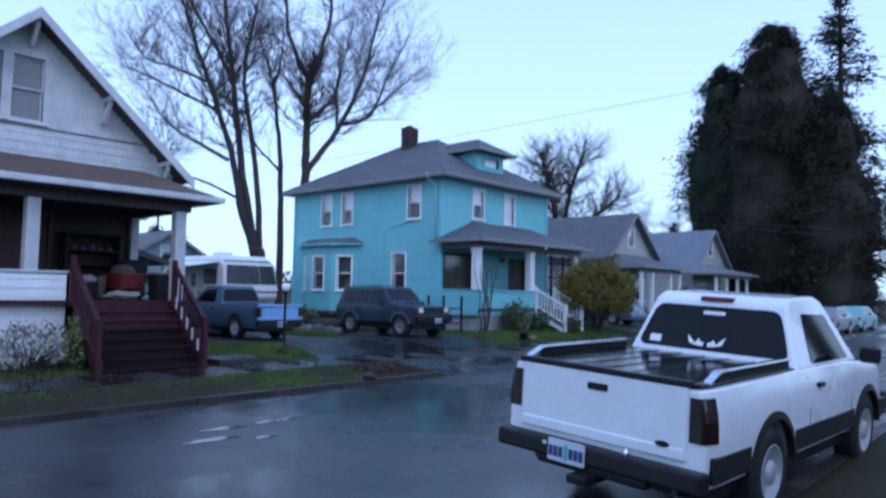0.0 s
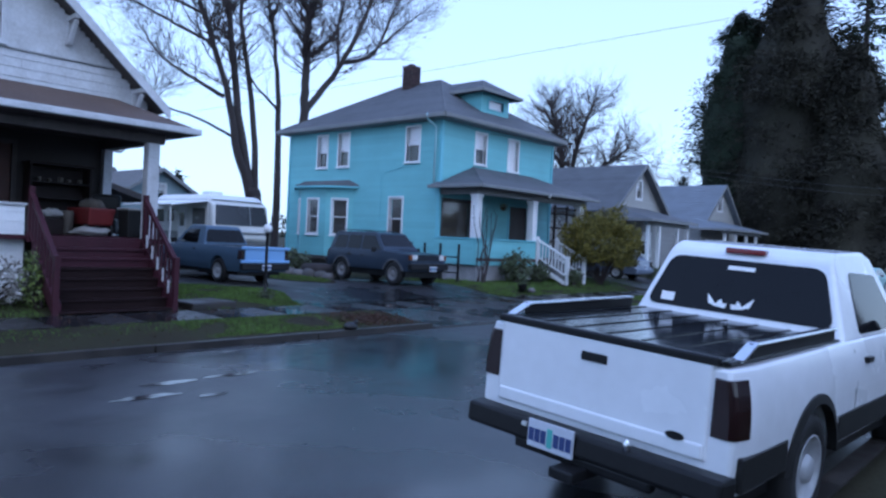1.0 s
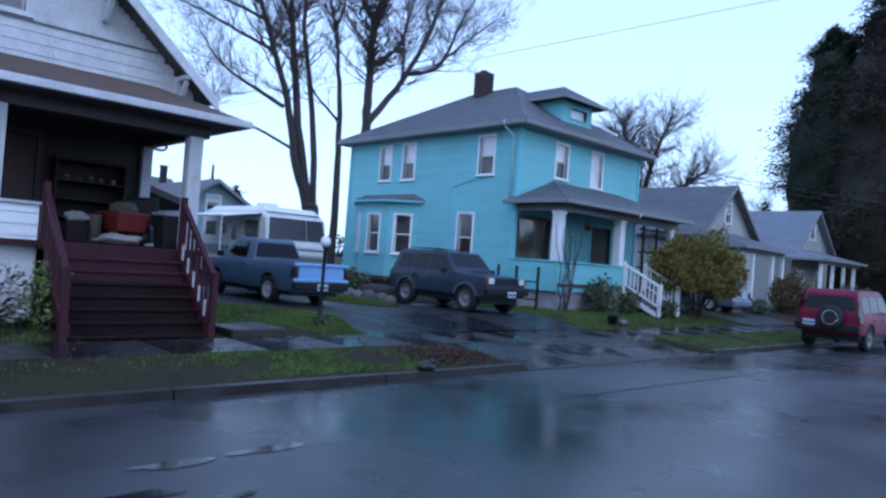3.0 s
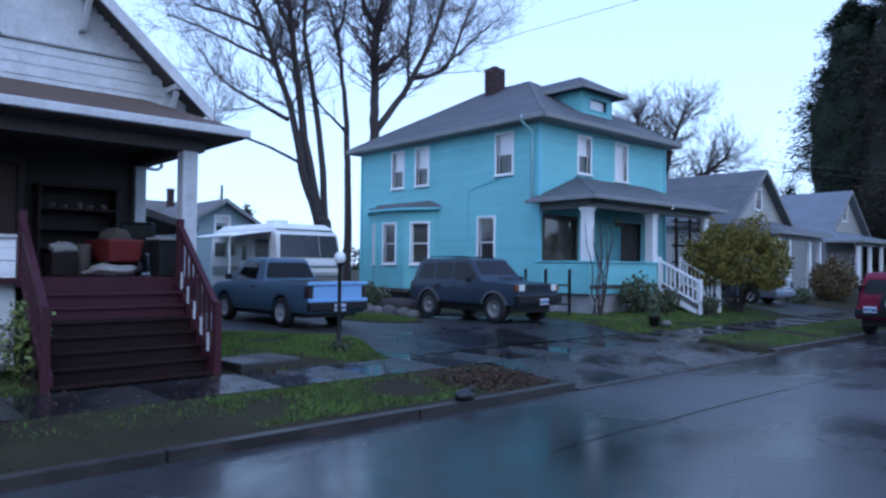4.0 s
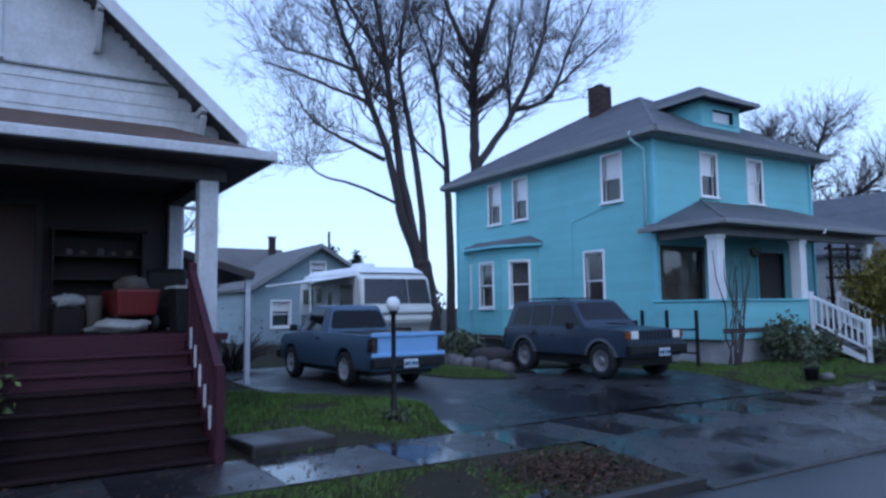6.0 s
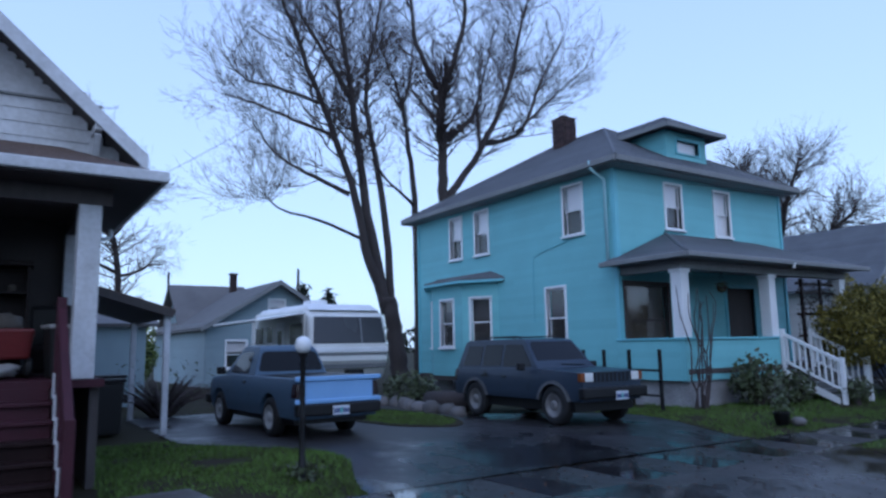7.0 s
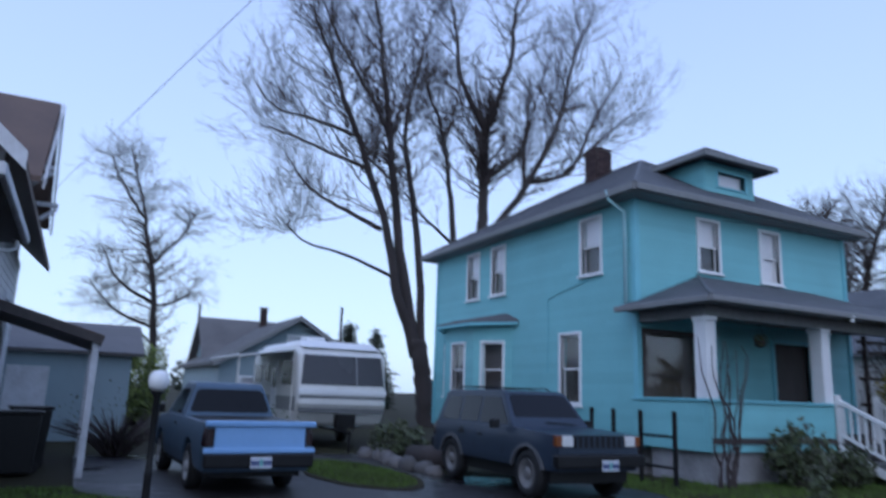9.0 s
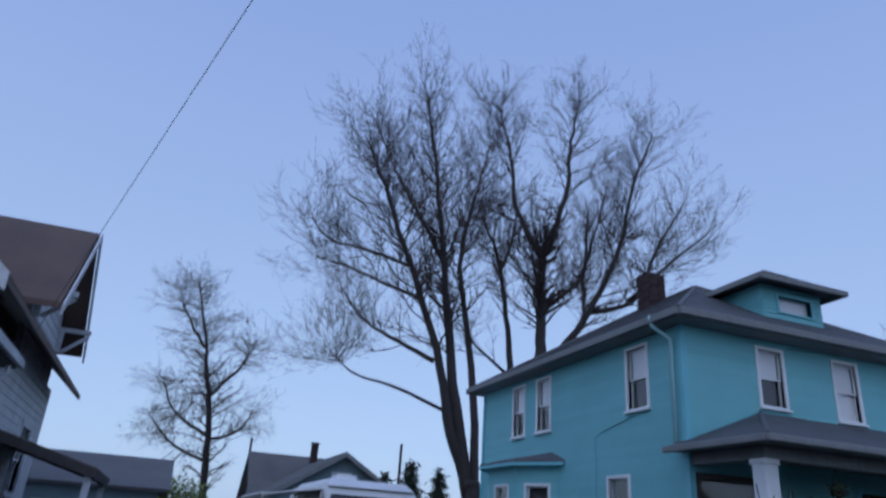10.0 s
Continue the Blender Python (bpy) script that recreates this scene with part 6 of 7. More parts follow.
    if chimney:
        cx, cy, cz = chimney
        c = part("chimney", Shape().box(cx - 0.16, cx + 0.16, cy - 0.16, cy + 0.16, zr - 1.2, cz), BRICK, r, "small brick chimney", bevel=0.01)
        part("chimney_cap", Shape().box(cx - 0.2, cx + 0.2, cy - 0.2, cy + 0.2, cz, cz + 0.08), MORTAR, c)
    if porch:
        dep, py0, py1, ze, zt, posts = porch
        A_, B_, T1, T0 = (x1 + dep, py0, ze), (x1 + dep, py1, ze), (x1, py1 - 1.0, zt), (x1, py0 + 1.0, zt)
        pr = part("porch_roof", Shape().add([A_, B_, T1, T0, (x1, py1, ze), (x1, py0, ze)], [(0, 1, 2, 3), (1, 4, 2), (5, 0, 3), (5, 4, 1, 0)]), roof_mat, r)
        part("fascia", Shape().box(x1 + dep - 0.02, x1 + dep + 0.06, py0 - 0.04, py1 + 0.04, ze - 0.14, ze + 0.01).box(x1, x1 + dep - 0.02, py0 - 0.05, py0 + 0.02, ze - 0.14, ze + 0.01), SOFFIT, pr)
        part("porch_floor", Shape().box(x1, x1 + dep - 0.35, py0 + 0.3, py1 - 0.3, base, base + 0.35), SOFFIT, r)
        for y in posts:
            part("porch_post", Shape().box(x1 + dep - 0.55, x1 + dep - 0.37, y - 0.09, y + 0.09, base + 0.35, ze - 0.14), WHITE, r, bevel=0.01)
        part("porch_beam", Shape().box(x1 + dep - 0.56, x1 + dep - 0.36, py0 + 0.25, py1 - 0.25, ze - 0.34, ze - 0.14), SOFFIT, r)
    return rebase(r, ((x0 + x1) / 2, yc, base))


gable_house("house", -28, -16.55, 31.1, 37.5, 4.05, 7.0, GREYSIDING, GREYSHINGLE, "grey-beige gabled bungalow with white porch posts", 0.55,
            (2.8, 30.4, 36.4, 3.6, 4.4, (31.0, 32.3, 34.7, 36.0)), [(2.9, 3.5, 4.95, 6.0), (3.9, 5.0, 1.6, 2.9), (0.8, 1.7, 1.3, 3.0)], 2, over=0.35)
gable_house("house", -27, -17.05, 45.0, 51.6, 4.05, 7.05, GREYSIDING, SLATESHINGLE, "grey gabled bungalow with blue-grey roof and porch", 0.5,
            (2.85, 42.6, 50.4, 3.6, 4.3, (43.2, 45.2, 47.3, 49.3)), [(2.9, 3.7, 5.1, 6.1), (0.9, 2.1, 1.5, 2.8), (4.3, 5.4, 1.5, 2.8)], 3, over=0.3)
gable_house("house", -24, -14.5, 66, 72, 3.6, 6.0, OLDWHITE, FARROOF, "pale small house half hidden by conifers", 0.5,
            (2.4, 65.8, 72.2, 3.0, 3.6, (66.2, 68.2, 70.2, 72.0)), [(1.0, 2.2, 1.4, 2.6)], 4)
gable_house("house", -43, -32.75, 9.35, 15.5, 2.9, 4.97, BLUEGREY, FARROOF, "blue-grey gabled house beyond the camper", 0.4,
            None, [(2.75, 3.4, 3.3, 4.1), (0.9, 1.7, 1.2, 2.3), (4.3, 5.1, 1.2, 2.3)], 5, chimney=(-40.0, 12.6, 5.95), over=0.3)
# its lower cross gable toward the lane
cg = thing("house", pose(0, 0, 0), "low brown-roofed wing of the blue-grey house", "house")
part("wall", Shape().box(-43.4, -38.6, 9.9, 11.2, 0.3, 3.0), BLUEGREY, cg)
part("wall", Shape().add([(-43.3, 9.86, 2.9), (-38.7, 9.86, 2.9), (-41, 9.86, 5.1), (-43.3, 9.99, 2.9), (-38.7, 9.99, 2.9), (-41, 9.99, 5.1)], [(0, 1, 2), (5, 4, 3), (0, 3, 4, 1)]), BLUEGREY, cg)
part("roof", Shape().slab([(-38.2, 9.5, 2.95), (-38.2, 13.5, 2.95), (-41, 13.5, 5.4), (-41, 9.5, 5.4)], 0.12).slab([(-41, 9.5, 5.4), (-41, 13.5, 5.4), (-43.8, 13.5, 2.95), (-43.8, 9.5, 2.95)], 0.12), FARROOF, cg, "weathered brown roof")
part("vent_pipe", Shape().tube([(-41.5, 9.6, 5.2), (-41.5, 9.6, 6.1)], 0.06, 8), BLACKMETAL, cg)
rebase(cg, (-41, 10.5, 0.35))
# low shed roof to the south of it
shd = thing("shed", pose(0, 0, 0), "grey low outbuilding behind the white house", "shed")
part("wall", Shape().box(-30, -25, 1.4, 5.6, 0.3, 2.7), BLUEGREY, shd)
part("roof", Shape().slab([(-24.7, 1.2, 2.75), (-24.7, 5.9, 2.75), (-27.5, 5.9, 3.7), (-27.5, 1.2, 3.7)], 0.1).slab([(-27.5, 1.2, 3.7), (-27.5, 5.9, 3.7), (-30.3, 5.9, 2.75), (-30.3, 1.2, 2.75)], 0.1), FARROOF, shd)
part("door", Shape().box(-25.0, -24.96, 2.6, 3.6, 0.35, 2.3), OLDWHITE, shd)
rebase(shd, (-27.5, 3.5, 0.35))
# far terrace behind the viewer's side of the street
gable_house("house", 9, 18, -14, -4, 4.2, 7.2, BLUEGREY, FARROOF, "plain house across the street", 0.4, None, [], 6)
gable_house("house", 9, 18, 4, 13, 4.2, 7.0, GREYSIDING, FARROOF, "plain house across the street", 0.4, None, [], 7)

# ---- trees ----
def grow_limb(wood, twig, rnd, pts, r0, r1, density=2.2, reach=3.2, spread=0.9, up=0.35, start=0.15):
    """A limb along a smooth path with side branches, spurs and twigs."""
    P = [Vector(p) for p in pts]
    path = []
    for i in range(len(P) - 1):
        a, b, c, d = P[max(i - 1, 0)], P[i], P[i + 1], P[min(i + 2, len(P) - 1)]
        for k in range(5):
            t = k / 5
            path.append(0.5 * ((2 * b) + (c - a) * t + (2 * a - 5 * b + 4 * c - d) * t * t + (3 * b - a - 3 * c + d) * t ** 3))
    path.append(P[-1])
    n = len(path)
    path = [p + Vector((rnd.uniform(-1, 1), rnd.uniform(-1, 1), 0)) * 0.06 * (0 < i < n - 1) for i, p in enumerate(path)]
    rad = [r0 + (r1 - r0) * (i / (n - 1)) ** 0.8 for i in range(n)]
    rad = [0.9 * q for q in rad]
    wood.tube(path, rad, 8)
    length = sum((path[i + 1] - path[i]).length for i in range(n - 1))
    for _ in range(int(length * density)):
        f = start + (1 - start) * rnd.random() ** 0.62
        i = min(n - 2, int(f * (n - 1)))
        base = path[i].lerp(path[i + 1], rnd.random())
        along = (path[i + 1] - path[i]).normalized()
        side = Vector((rnd.gauss(0, 1), rnd.gauss(0, 1), rnd.gauss(0, 0.4)))
        side = (side - along * side.dot(along)).normalized()
        d = (along * 0.55 + side * spread + Vector((0, 0, up))).normalized()
        L = reach * (1.0 - 0.32 * f) * rnd.uniform(0.45, 1.15)
        branch(twig, rnd, base, d, L, min(0.06, max(0.012, rad[i] * 0.3)), 2, up)


def branch(s, rnd, p, d, L, r, depth, up):
    n = 5 if depth else 3
    pts, q, e = [p], Vector(p), Vector(d)
    for i in range(n):
        e = (e + Vector((rnd.gauss(0, 0.16), rnd.gauss(0, 0.16), rnd.gauss(0, 0.12) + up * 0.22))).normalized()
        q = q + e * (L / n)
        pts.append(q)
    s.tube(pts, [max(0.0045, r * (1 - 0.85 * i / n)) for i in range(n + 1)], 4 if depth == 2 else 3)
    if depth == 0:
        return
    for k in range(int((7 if depth == 2 else 4) * min(1.6, 0.5 + L / 3))):
        i = rnd.randrange(1, n + 1) if depth == 1 else min(n, 1 + int(rnd.random() * n))
        t = Vector((rnd.gauss(0, 1), rnd.gauss(0, 1), rnd.gauss(0, 0.7)))
        dd = ((pts[i] - pts[i - 1]).normalized() * 0.9 + t.normalized() * 0.75 + Vector((0, 0, up * 0.6))).normalized()
        branch(s, rnd, pts[i], dd, L * rnd.uniform(0.3, 0.55), max(0.006, r * 0.42), depth - 1, up)


def bare_tree(name, base, limbs, label, seed, density=2.2, reach=3.4, up=0.3, group="", clear=0.0):
    rnd = random.Random(seed)
    root = thing(name, Matrix.Translation(base), label, "tree", group)
    wood, twig = Shape(), Shape()
    for pts, r0, r1 in limbs:
        z0, z1 = pts[0][2], pts[-1][2]
        first = min(0.8, max(0.15, (clear - z0) / (z1 - z0)))
        thick = density if z1 > clear * 0.75 else 0.0
        grow_limb(wood, twig, rnd, [Vector(p) - Vector(base) for p in pts], r0 * 0.86, r1, thick, reach, 0.9, up, first)
    part("trunk", wood, BARK, root, "grey-brown trunk and main limbs", smooth=True)
    part("crown", twig, TWIG, root, "bare branches and fine twigs", kind="stuff")
    return root


def limb(x0, x1, r0, r1, *yz):
    """A limb through heights and widths, drifting in depth from x0 to x1."""
    n = len(yz) - 1
    return [(x0 + (x1 - x0) * i / n, y, z) for i, (y, z) in enumerate(yz)], r0, r1


# three tall bare trees behind the aqua house
bare_tree("bare_tree", (-33.0, 18.8, 0.4), [
    limb(-33.0, -33.0, 0.62, 0.40, (18.85, 0.2), (18.75, 1.6), (18.5, 3.2), (18.3, 4.4)),
    limb(-33.3, -33, 0.40, 0.05, (18.3, 3.9), (17.3, 6.3), (16.3, 10.0), (14.6, 14.0), (13.0, 17.6), (11.9, 19.8)),
    limb(-33.2, -34.2, 0.42, 0.05, (18.3, 3.6), (17.3, 8.6), (16.6, 14.2), (16.0, 19.1), (15.1, 24.4)),
    limb(-34, -36.5, 0.19, 0.04, (16.7, 14.5), (15.6, 17.1), (14.1, 20.1), (12.9, 23.4)),
    limb(-33.2, -35, 0.30, 0.04, (18.6, 3.2), (18.3, 9.6), (17.6, 14.5), (18.3, 18.6), (19.4, 22.8)),
    limb(-33.3, -31.5, 0.12, 0.03, (17.2, 7.2), (14.4, 7.9), (12.4, 8.1), (11.3, 8.6)),
    limb(-33.4, -34.5, 0.17, 0.03, (16.3, 9.5), (14.2, 10.4), (12.8, 11.2), (11.7, 12.8)),
    limb(-33.2, -31.6, 0.13, 0.03, (14.7, 13.8), (12.3, 14.0), (10.6, 13.9), (9.6, 14.5)),
    limb(-33.2, -35.5, 0.15, 0.03, (15.4, 12.3), (13.7, 13.0), (11.9, 13.8), (10.6, 14.3)),
], "tall bare many-stemmed street tree behind the houses", 5, 5.2, 3.7, 0.26, "tall bare trees", 9.5)
bare_tree("bare_tree", (-34.5, 20.9, 0.4), [
    limb(-34.5, -35, 0.36, 0.05, (20.9, 0.2), (20.9, 6.0), (20.8, 10.1), (20.5, 13.3), (19.9, 16.1), (18.9, 18.6)),
    limb(-34.5, -33, 0.13, 0.03, (20.6, 9.6), (18.6, 10.6), (17.2, 11.4)),
    limb(-34.5, -36, 0.15, 0.03, (20.0, 15.0), (21.0, 17.4), (21.6, 20.4)),
], "slender bare tree between two larger ones", 6, 4.6, 2.8, 0.26, "tall bare trees", 10.0)
bare_tree("bare_tree", (-33.0, 21.7, 0.4), [
    limb(-33, -33, 0.46, 0.24, (21.8, 0.2), (21.7, 6.0), (21.6, 10.2), (21.6, 12.6), (21.6, 16.0)),
    limb(-33, -34, 0.24, 0.04, (21.6, 15.6), (20.3, 18.2), (20.0, 21.4), (19.4, 24.6)),
    limb(-33, -32, 0.25, 0.04, (21.6, 15.6), (22.8, 19.2), (23.0, 22.5), (23.3, 25.0)),
    limb(-33, -35, 0.20, 0.04, (21.6, 12.7), (24.1, 14.9), (25.4, 17.4), (27.0, 21.8)),
    limb(-33, -32.5, 0.30, 0.04, (21.7, 9.6), (24.1, 12.8), (26.3, 17.3), (27.1, 20.9), (28.6, 24.6)),
    limb(-33, -34, 0.17, 0.04, (24.1, 12.8), (24.4, 14.9), (25.0, 19.2)),
    limb(-33, -34.5, 0.22, 0.04, (24.5, 13.2), (27.5, 14.5), (29.7, 18.2), (32.2, 21.9)),
    limb(-33.4, -32, 0.14, 0.03, (27.1, 14.4), (29.3, 16.6), (31.8, 19.0)),
], "tall bare forked tree behind the aqua house", 8, 5.2, 3.6, 0.26, "tall bare trees", 10.5)
bare_tree("bare_tree", (-45.0, 8.0, 0.5), [
    limb(-45, -45, 0.36, 0.04, (8.0, 0.2), (7.9, 3.2), (7.5, 6.9), (7.0, 9.4), (6.4, 12.0), (5.5, 15.0)),
    limb(-45, -44, 0.16, 0.03, (7.3, 8.5), (8.7, 10.3), (9.2, 11.6)),
    limb(-45, -44, 0.16, 0.03, (7.6, 6.3), (5.7, 7.3), (4.7, 9.0)),
    limb(-45, -46, 0.14, 0.03, (7.6, 5.0), (5.8, 5.8), (4.3, 7.4)),
    limb(-45, -45.6, 0.14, 0.03, (7.6, 6.1), (9.2, 6.8), (9.8, 8.1)),
    limb(-45, -44.6, 0.13, 0.03, (6.6, 11.1), (5.2, 12.9), (4.6, 14.3)),
], "smaller bare weeping tree in a back yard", 13, 11.0, 2.3, -0.04)
bare_tree("bare_tree", (-33.0, 52.0, 0.5), [
    ([(-33, 52, 0.2), (-33, 52, 6.0), (-34, 52, 11), (-35, 51.5, 15.5)], 0.75, 0.12),
    ([(-33, 52, 5.0), (-30, 52, 8.5), (-27, 52.5, 11)], 0.45, 0.1),
    ([(-33, 52, 6.5), (-31.5, 51, 11), (-30, 51, 15)], 0.45, 0.1),
    ([(-33, 52, 6), (-37, 52.5, 9.5), (-40, 53, 12.5)], 0.45, 0.1),
], "rounded bare tree behind the rooftops", 21, 9.5, 4.0, 0.15)
bare_tree("bare_tree", (-27.0, 66.0, 0.5), [
    ([(-27, 66, 0.2), (-27, 66, 5.0), (-28.5, 66, 9.5)], 0.3, 0.05), ([(-27, 66, 4.0), (-30, 66, 8), (-32, 66, 11)], 0.2, 0.04)],
    "thin bare tree beside the conifers", 22, 5.0, 3.6, 0.2)


def conifer(base, h, r, mat, label, seed, count=5200, droop=0.25, gaps=0.0, crown0=0.04, tuft=0.42, power=0.85, group="dark conifers"):
    """Trunk, whorled boughs and sprays of needles with an uneven outline."""
    rnd = random.Random(seed)
    root = thing("conifer", Matrix.Translation(base), label, "tree", group)
    part("trunk", Shape().tube([(0, 0, -0.3), (0.1, 0, h * 0.5), (0, 0.1, h * 0.98)], [r * 0.10, r * 0.06, 0.04], 8), BARK, root, smooth=True)
    bough, s = Shape(), Shape()
    nb = int(h * 9)
    for i in range(nb):
        f = crown0 + (1 - crown0) * (i + rnd.random()) / nb
        R = r * (1 - f) ** power * rnd.uniform(0.72, 1.08) * (1 + 0.08 * math.sin(f * 17 + seed))
        R *= 0.62 + 0.38 * min(1.0, f / 0.45)
        a = rnd.uniform(0, 6.283)
        if gaps and rnd.random() < gaps:
            continue
        z = h * f
        tip = Vector((math.cos(a) * R, math.sin(a) * R, z - droop * R + rnd.uniform(-0.2, 0.3)))
        mid = Vector((math.cos(a) * R * 0.5, math.sin(a) * R * 0.5, z + 0.05 * R))
        bough.tube([(0, 0, z), mid, tip], [0.05, 0.035, 0.012], 3)
        m = max(4, int(count / nb * (0.4 + R / r)))
        for _ in range(m):
            t = rnd.random() ** 0.6
            p = Vector((0, 0, z)).lerp(mid, t * 2) if t < 0.5 else mid.lerp(tip, t * 2 - 1)
            w = 0.16 * R + 0.15
            p = p + Vector((rnd.gauss(0, w), rnd.gauss(0, w), rnd.gauss(0, 0.22)))
            d = Vector((math.cos(a) + rnd.gauss(0, 0.5), math.sin(a) + rnd.gauss(0, 0.5), -0.25 + rnd.gauss(0, 0.45))).normalized()
            b = d.cross(Vector((rnd.gauss(0, 1), rnd.gauss(0, 1), rnd.gauss(0, 1)))).normalized()
            k = tuft * rnd.uniform(0.5, 1.3)
            s.add([p - d * k * 0.6, p + b * k * 0.17, p + d * k, p - b * k * 0.17], [(0, 1, 2, 3)])
    part("bough", bough, BARK, root)
    if not gaps:
        core = Shape().lathe([(0.05, 0.3)] + [(0.74 * r * (1 - f) ** power * (0.62 + 0.38 * min(1.0, f / 0.45)) * (1 + 0.08 * math.sin(f * 17 + seed)), h * f - 0.5) for f in steps(crown0 + 0.02, 0.93, 22)], 18)
        core.v = [(x * (1 + 0.2 * noise.noise((x, y, z))), y * (1 + 0.2 * noise.noise((y, z, x))), z) for x, y, z in core.v]
        part("inner_foliage", core, mat, root, "dense shaded foliage", smooth=True)
    part("crown", s, mat, root, "dense dark needle sprays", kind="stuff")
    return root


conifer((-15.2, 58.0, 0.3), 25.2, 7.2, CONIFER_BROWN, "huge dark conifer standing over the street", 3, 90000, 0.3, tuft=0.30, power=0.42)
conifer((-19.8, 59.0, 0.3), 22.8, 5.6, CONIFER, "tall dark green conifer beside the others", 4, 60000, 0.3, tuft=0.28, power=0.42)
conifer((-10.2, 56.0, 0.3), 18.0, 5.2, CONIFER_BROWN, "dark brownish conifer with low skirts", 6, 60000, 0.35, tuft=0.30, power=0.55)
conifer((-10.6, 60.5, 0.3), 28.5, 5.6, CONIFER, "open-branched tall spruce above the other conifers", 7, 15000, 0.1, gaps=0.4, crown0=0.15, tuft=0.42, power=0.7)
conifer((-26.0, 62.0, 0.3), 9.0, 2.0, CONIFER, "small dark conifer peeking over a roof", 9, 1800, 0.2, tuft=0.4)
for i, (x, y, h) in enumerate(((-60, 24.5, 7.2), (-60, 27.0, 6.6), (-61, 22.5, 6.0))):
    conifer((x, y, 0.3), h, 2.4, CONIFER, "far dark conifer behind the houses", 30 + i, 1600, 0.2, tuft=0.5, group="far dark conifers")


def shrub(name, base, radii, mat, label, seed, n=5200, size=0.07, stems=14, hollow=0.55, twig_mat=None, skirt=0.03):
    rnd = random.Random(seed)
    root = thing(name, Matrix.Translation(base), label, "shrub")
    st, lf = Shape(), Shape()
    rx, ry, rz = radii
    tips = []
    for _ in range(stems):
        a, b = rnd.uniform(0, 6.283), rnd.uniform(0.25, 1.25)
        t = Vector((math.cos(a) * math.cos(b) * rx, math.sin(a) * math.cos(b) * ry, rz * (0.55 + 0.9 * math.sin(b) * rnd.uniform(0.6, 1))))
        st.tube([(rnd.gauss(0, 0.06), rnd.gauss(0, 0.06), -0.1), t * 0.45 + Vector((0, 0, 0.15 * rz)), t], [0.03, 0.018, 0.006], 4)
        tips.append(t)
    for _ in range(n):
        v = Vector((rnd.gauss(0, 1), rnd.gauss(0, 1), rnd.gauss(0, 1))).normalized()
        k = hollow + (1 - hollow) * rnd.random() ** 0.5
        bump = 1 + 0.22 * noise.noise(v * 2.3 + Vector((seed, 0, 0))) + 0.12 * noise.noise(v * 6 + Vector((0, seed, 0)))
        p = Vector((v.x * rx, v.y * ry, rz + v.z * rz)) * k * bump + Vector((0, 0, rz * (1 - k)))
        if p.z < skirt * (1 + 0.5 * noise.noise(p * 1.3)) or noise.noise(p * 1.7 + Vector((seed, seed, 0))) < -0.38:
            continue
        leaves(lf, rnd, [p], size)
    part("stem", st, twig_mat or TWIG, root)
    part("foliage", lf, mat, root, kind="stuff")
    return root


# ---- shrubs and yard things ----
shrub("flowering_shrub", (-11.6, 21.6, 0.42), (1.68, 1.6, 1.52), YELLOWLEAF, "large rounded yellow-green shrub by the steps", 1, 36000, 0.052, 30, 0.45, skirt=0.85)
shrub("shrub", (-12.6, 16.95, 0.42), (0.6, 0.7, 0.58), SHRUBLEAF, "low dark spiky shrub against the porch", 2, 1500, 0.075, 46, 0.15)
shrub("shrub", (-12.4, 18.2, 0.42), (0.5, 0.5, 0.38), SHRUBLEAF, "low ragged shrub beside the steps", 3, 900, 0.06, 14, 0.2)
shrub("shrub", (-11.6, 19.5, 0.42), (0.35, 0.5, 0.3), SHRUBLEAF, "low ragged shrub below the railing", 4, 500, 0.06, 10, 0.2)
shrub("shrub", (-12.3, 32.4, 0.4), (1.0, 1.3, 0.95), BROWNLEAF, "brownish overgrown shrub by the neighbour's porch", 5, 5200, 0.07, 16, 0.3)
shrub("shrub", (-12.2, 28.2, 0.4), (0.6, 0.9, 0.36), SHRUBLEAF, "low dark shrub beside the parked car", 13, 1500, 0.06, 12, 0.3)
shrub("shrub", (-10.9, 36.5, 0.4), (0.9, 2.4, 0.8), SHRUBLEAF, "ragged hedge along the far yard", 6, 3000, 0.09, 12, 0.3)
shrub("flowering_shrub", (-11.3, -0.85, 0.22), (0.5, 0.8, 0.5), DRYLEAF, "shrub of pale dried flower heads by the porch", 7, 1500, 0.05, 20, 0.3)
shrub("shrub", (-11.2, 0.0, 0.22), (0.3, 0.35, 0.55), PALELEAF, "small green shrub beside the maroon steps", 8, 700, 0.045, 12, 0.2)
shrub("shrub", (-33.0, 6.3, 0.4), (1.2, 1.2, 1.5), PALELEAF, "pale yellow-green shrub in the back yard", 9, 9000, 0.075, 24, 0.4)
shrub("shrub", (-19.6, 8.0, 0.35), (1.2, 1.2, 0.6), SHRUBLEAF, "tangled winter undergrowth beyond the pickup", 10, 600, 0.05, 80, 0.2)
shrub("shrub", (-20.5, 5.2, 0.35), (1.4, 1.6, 0.75), SHRUBLEAF, "bare tangled brush beside the court", 12, 260, 0.04, 110, 0.2)
shrub("shrub", (-19.2, 11.3, 0.4), (1.2, 0.6, 0.42), SHRUBLEAF, "low plants along the house foundation", 11, 1600, 0.07, 16, 0.2)
rm = random.Random(77)

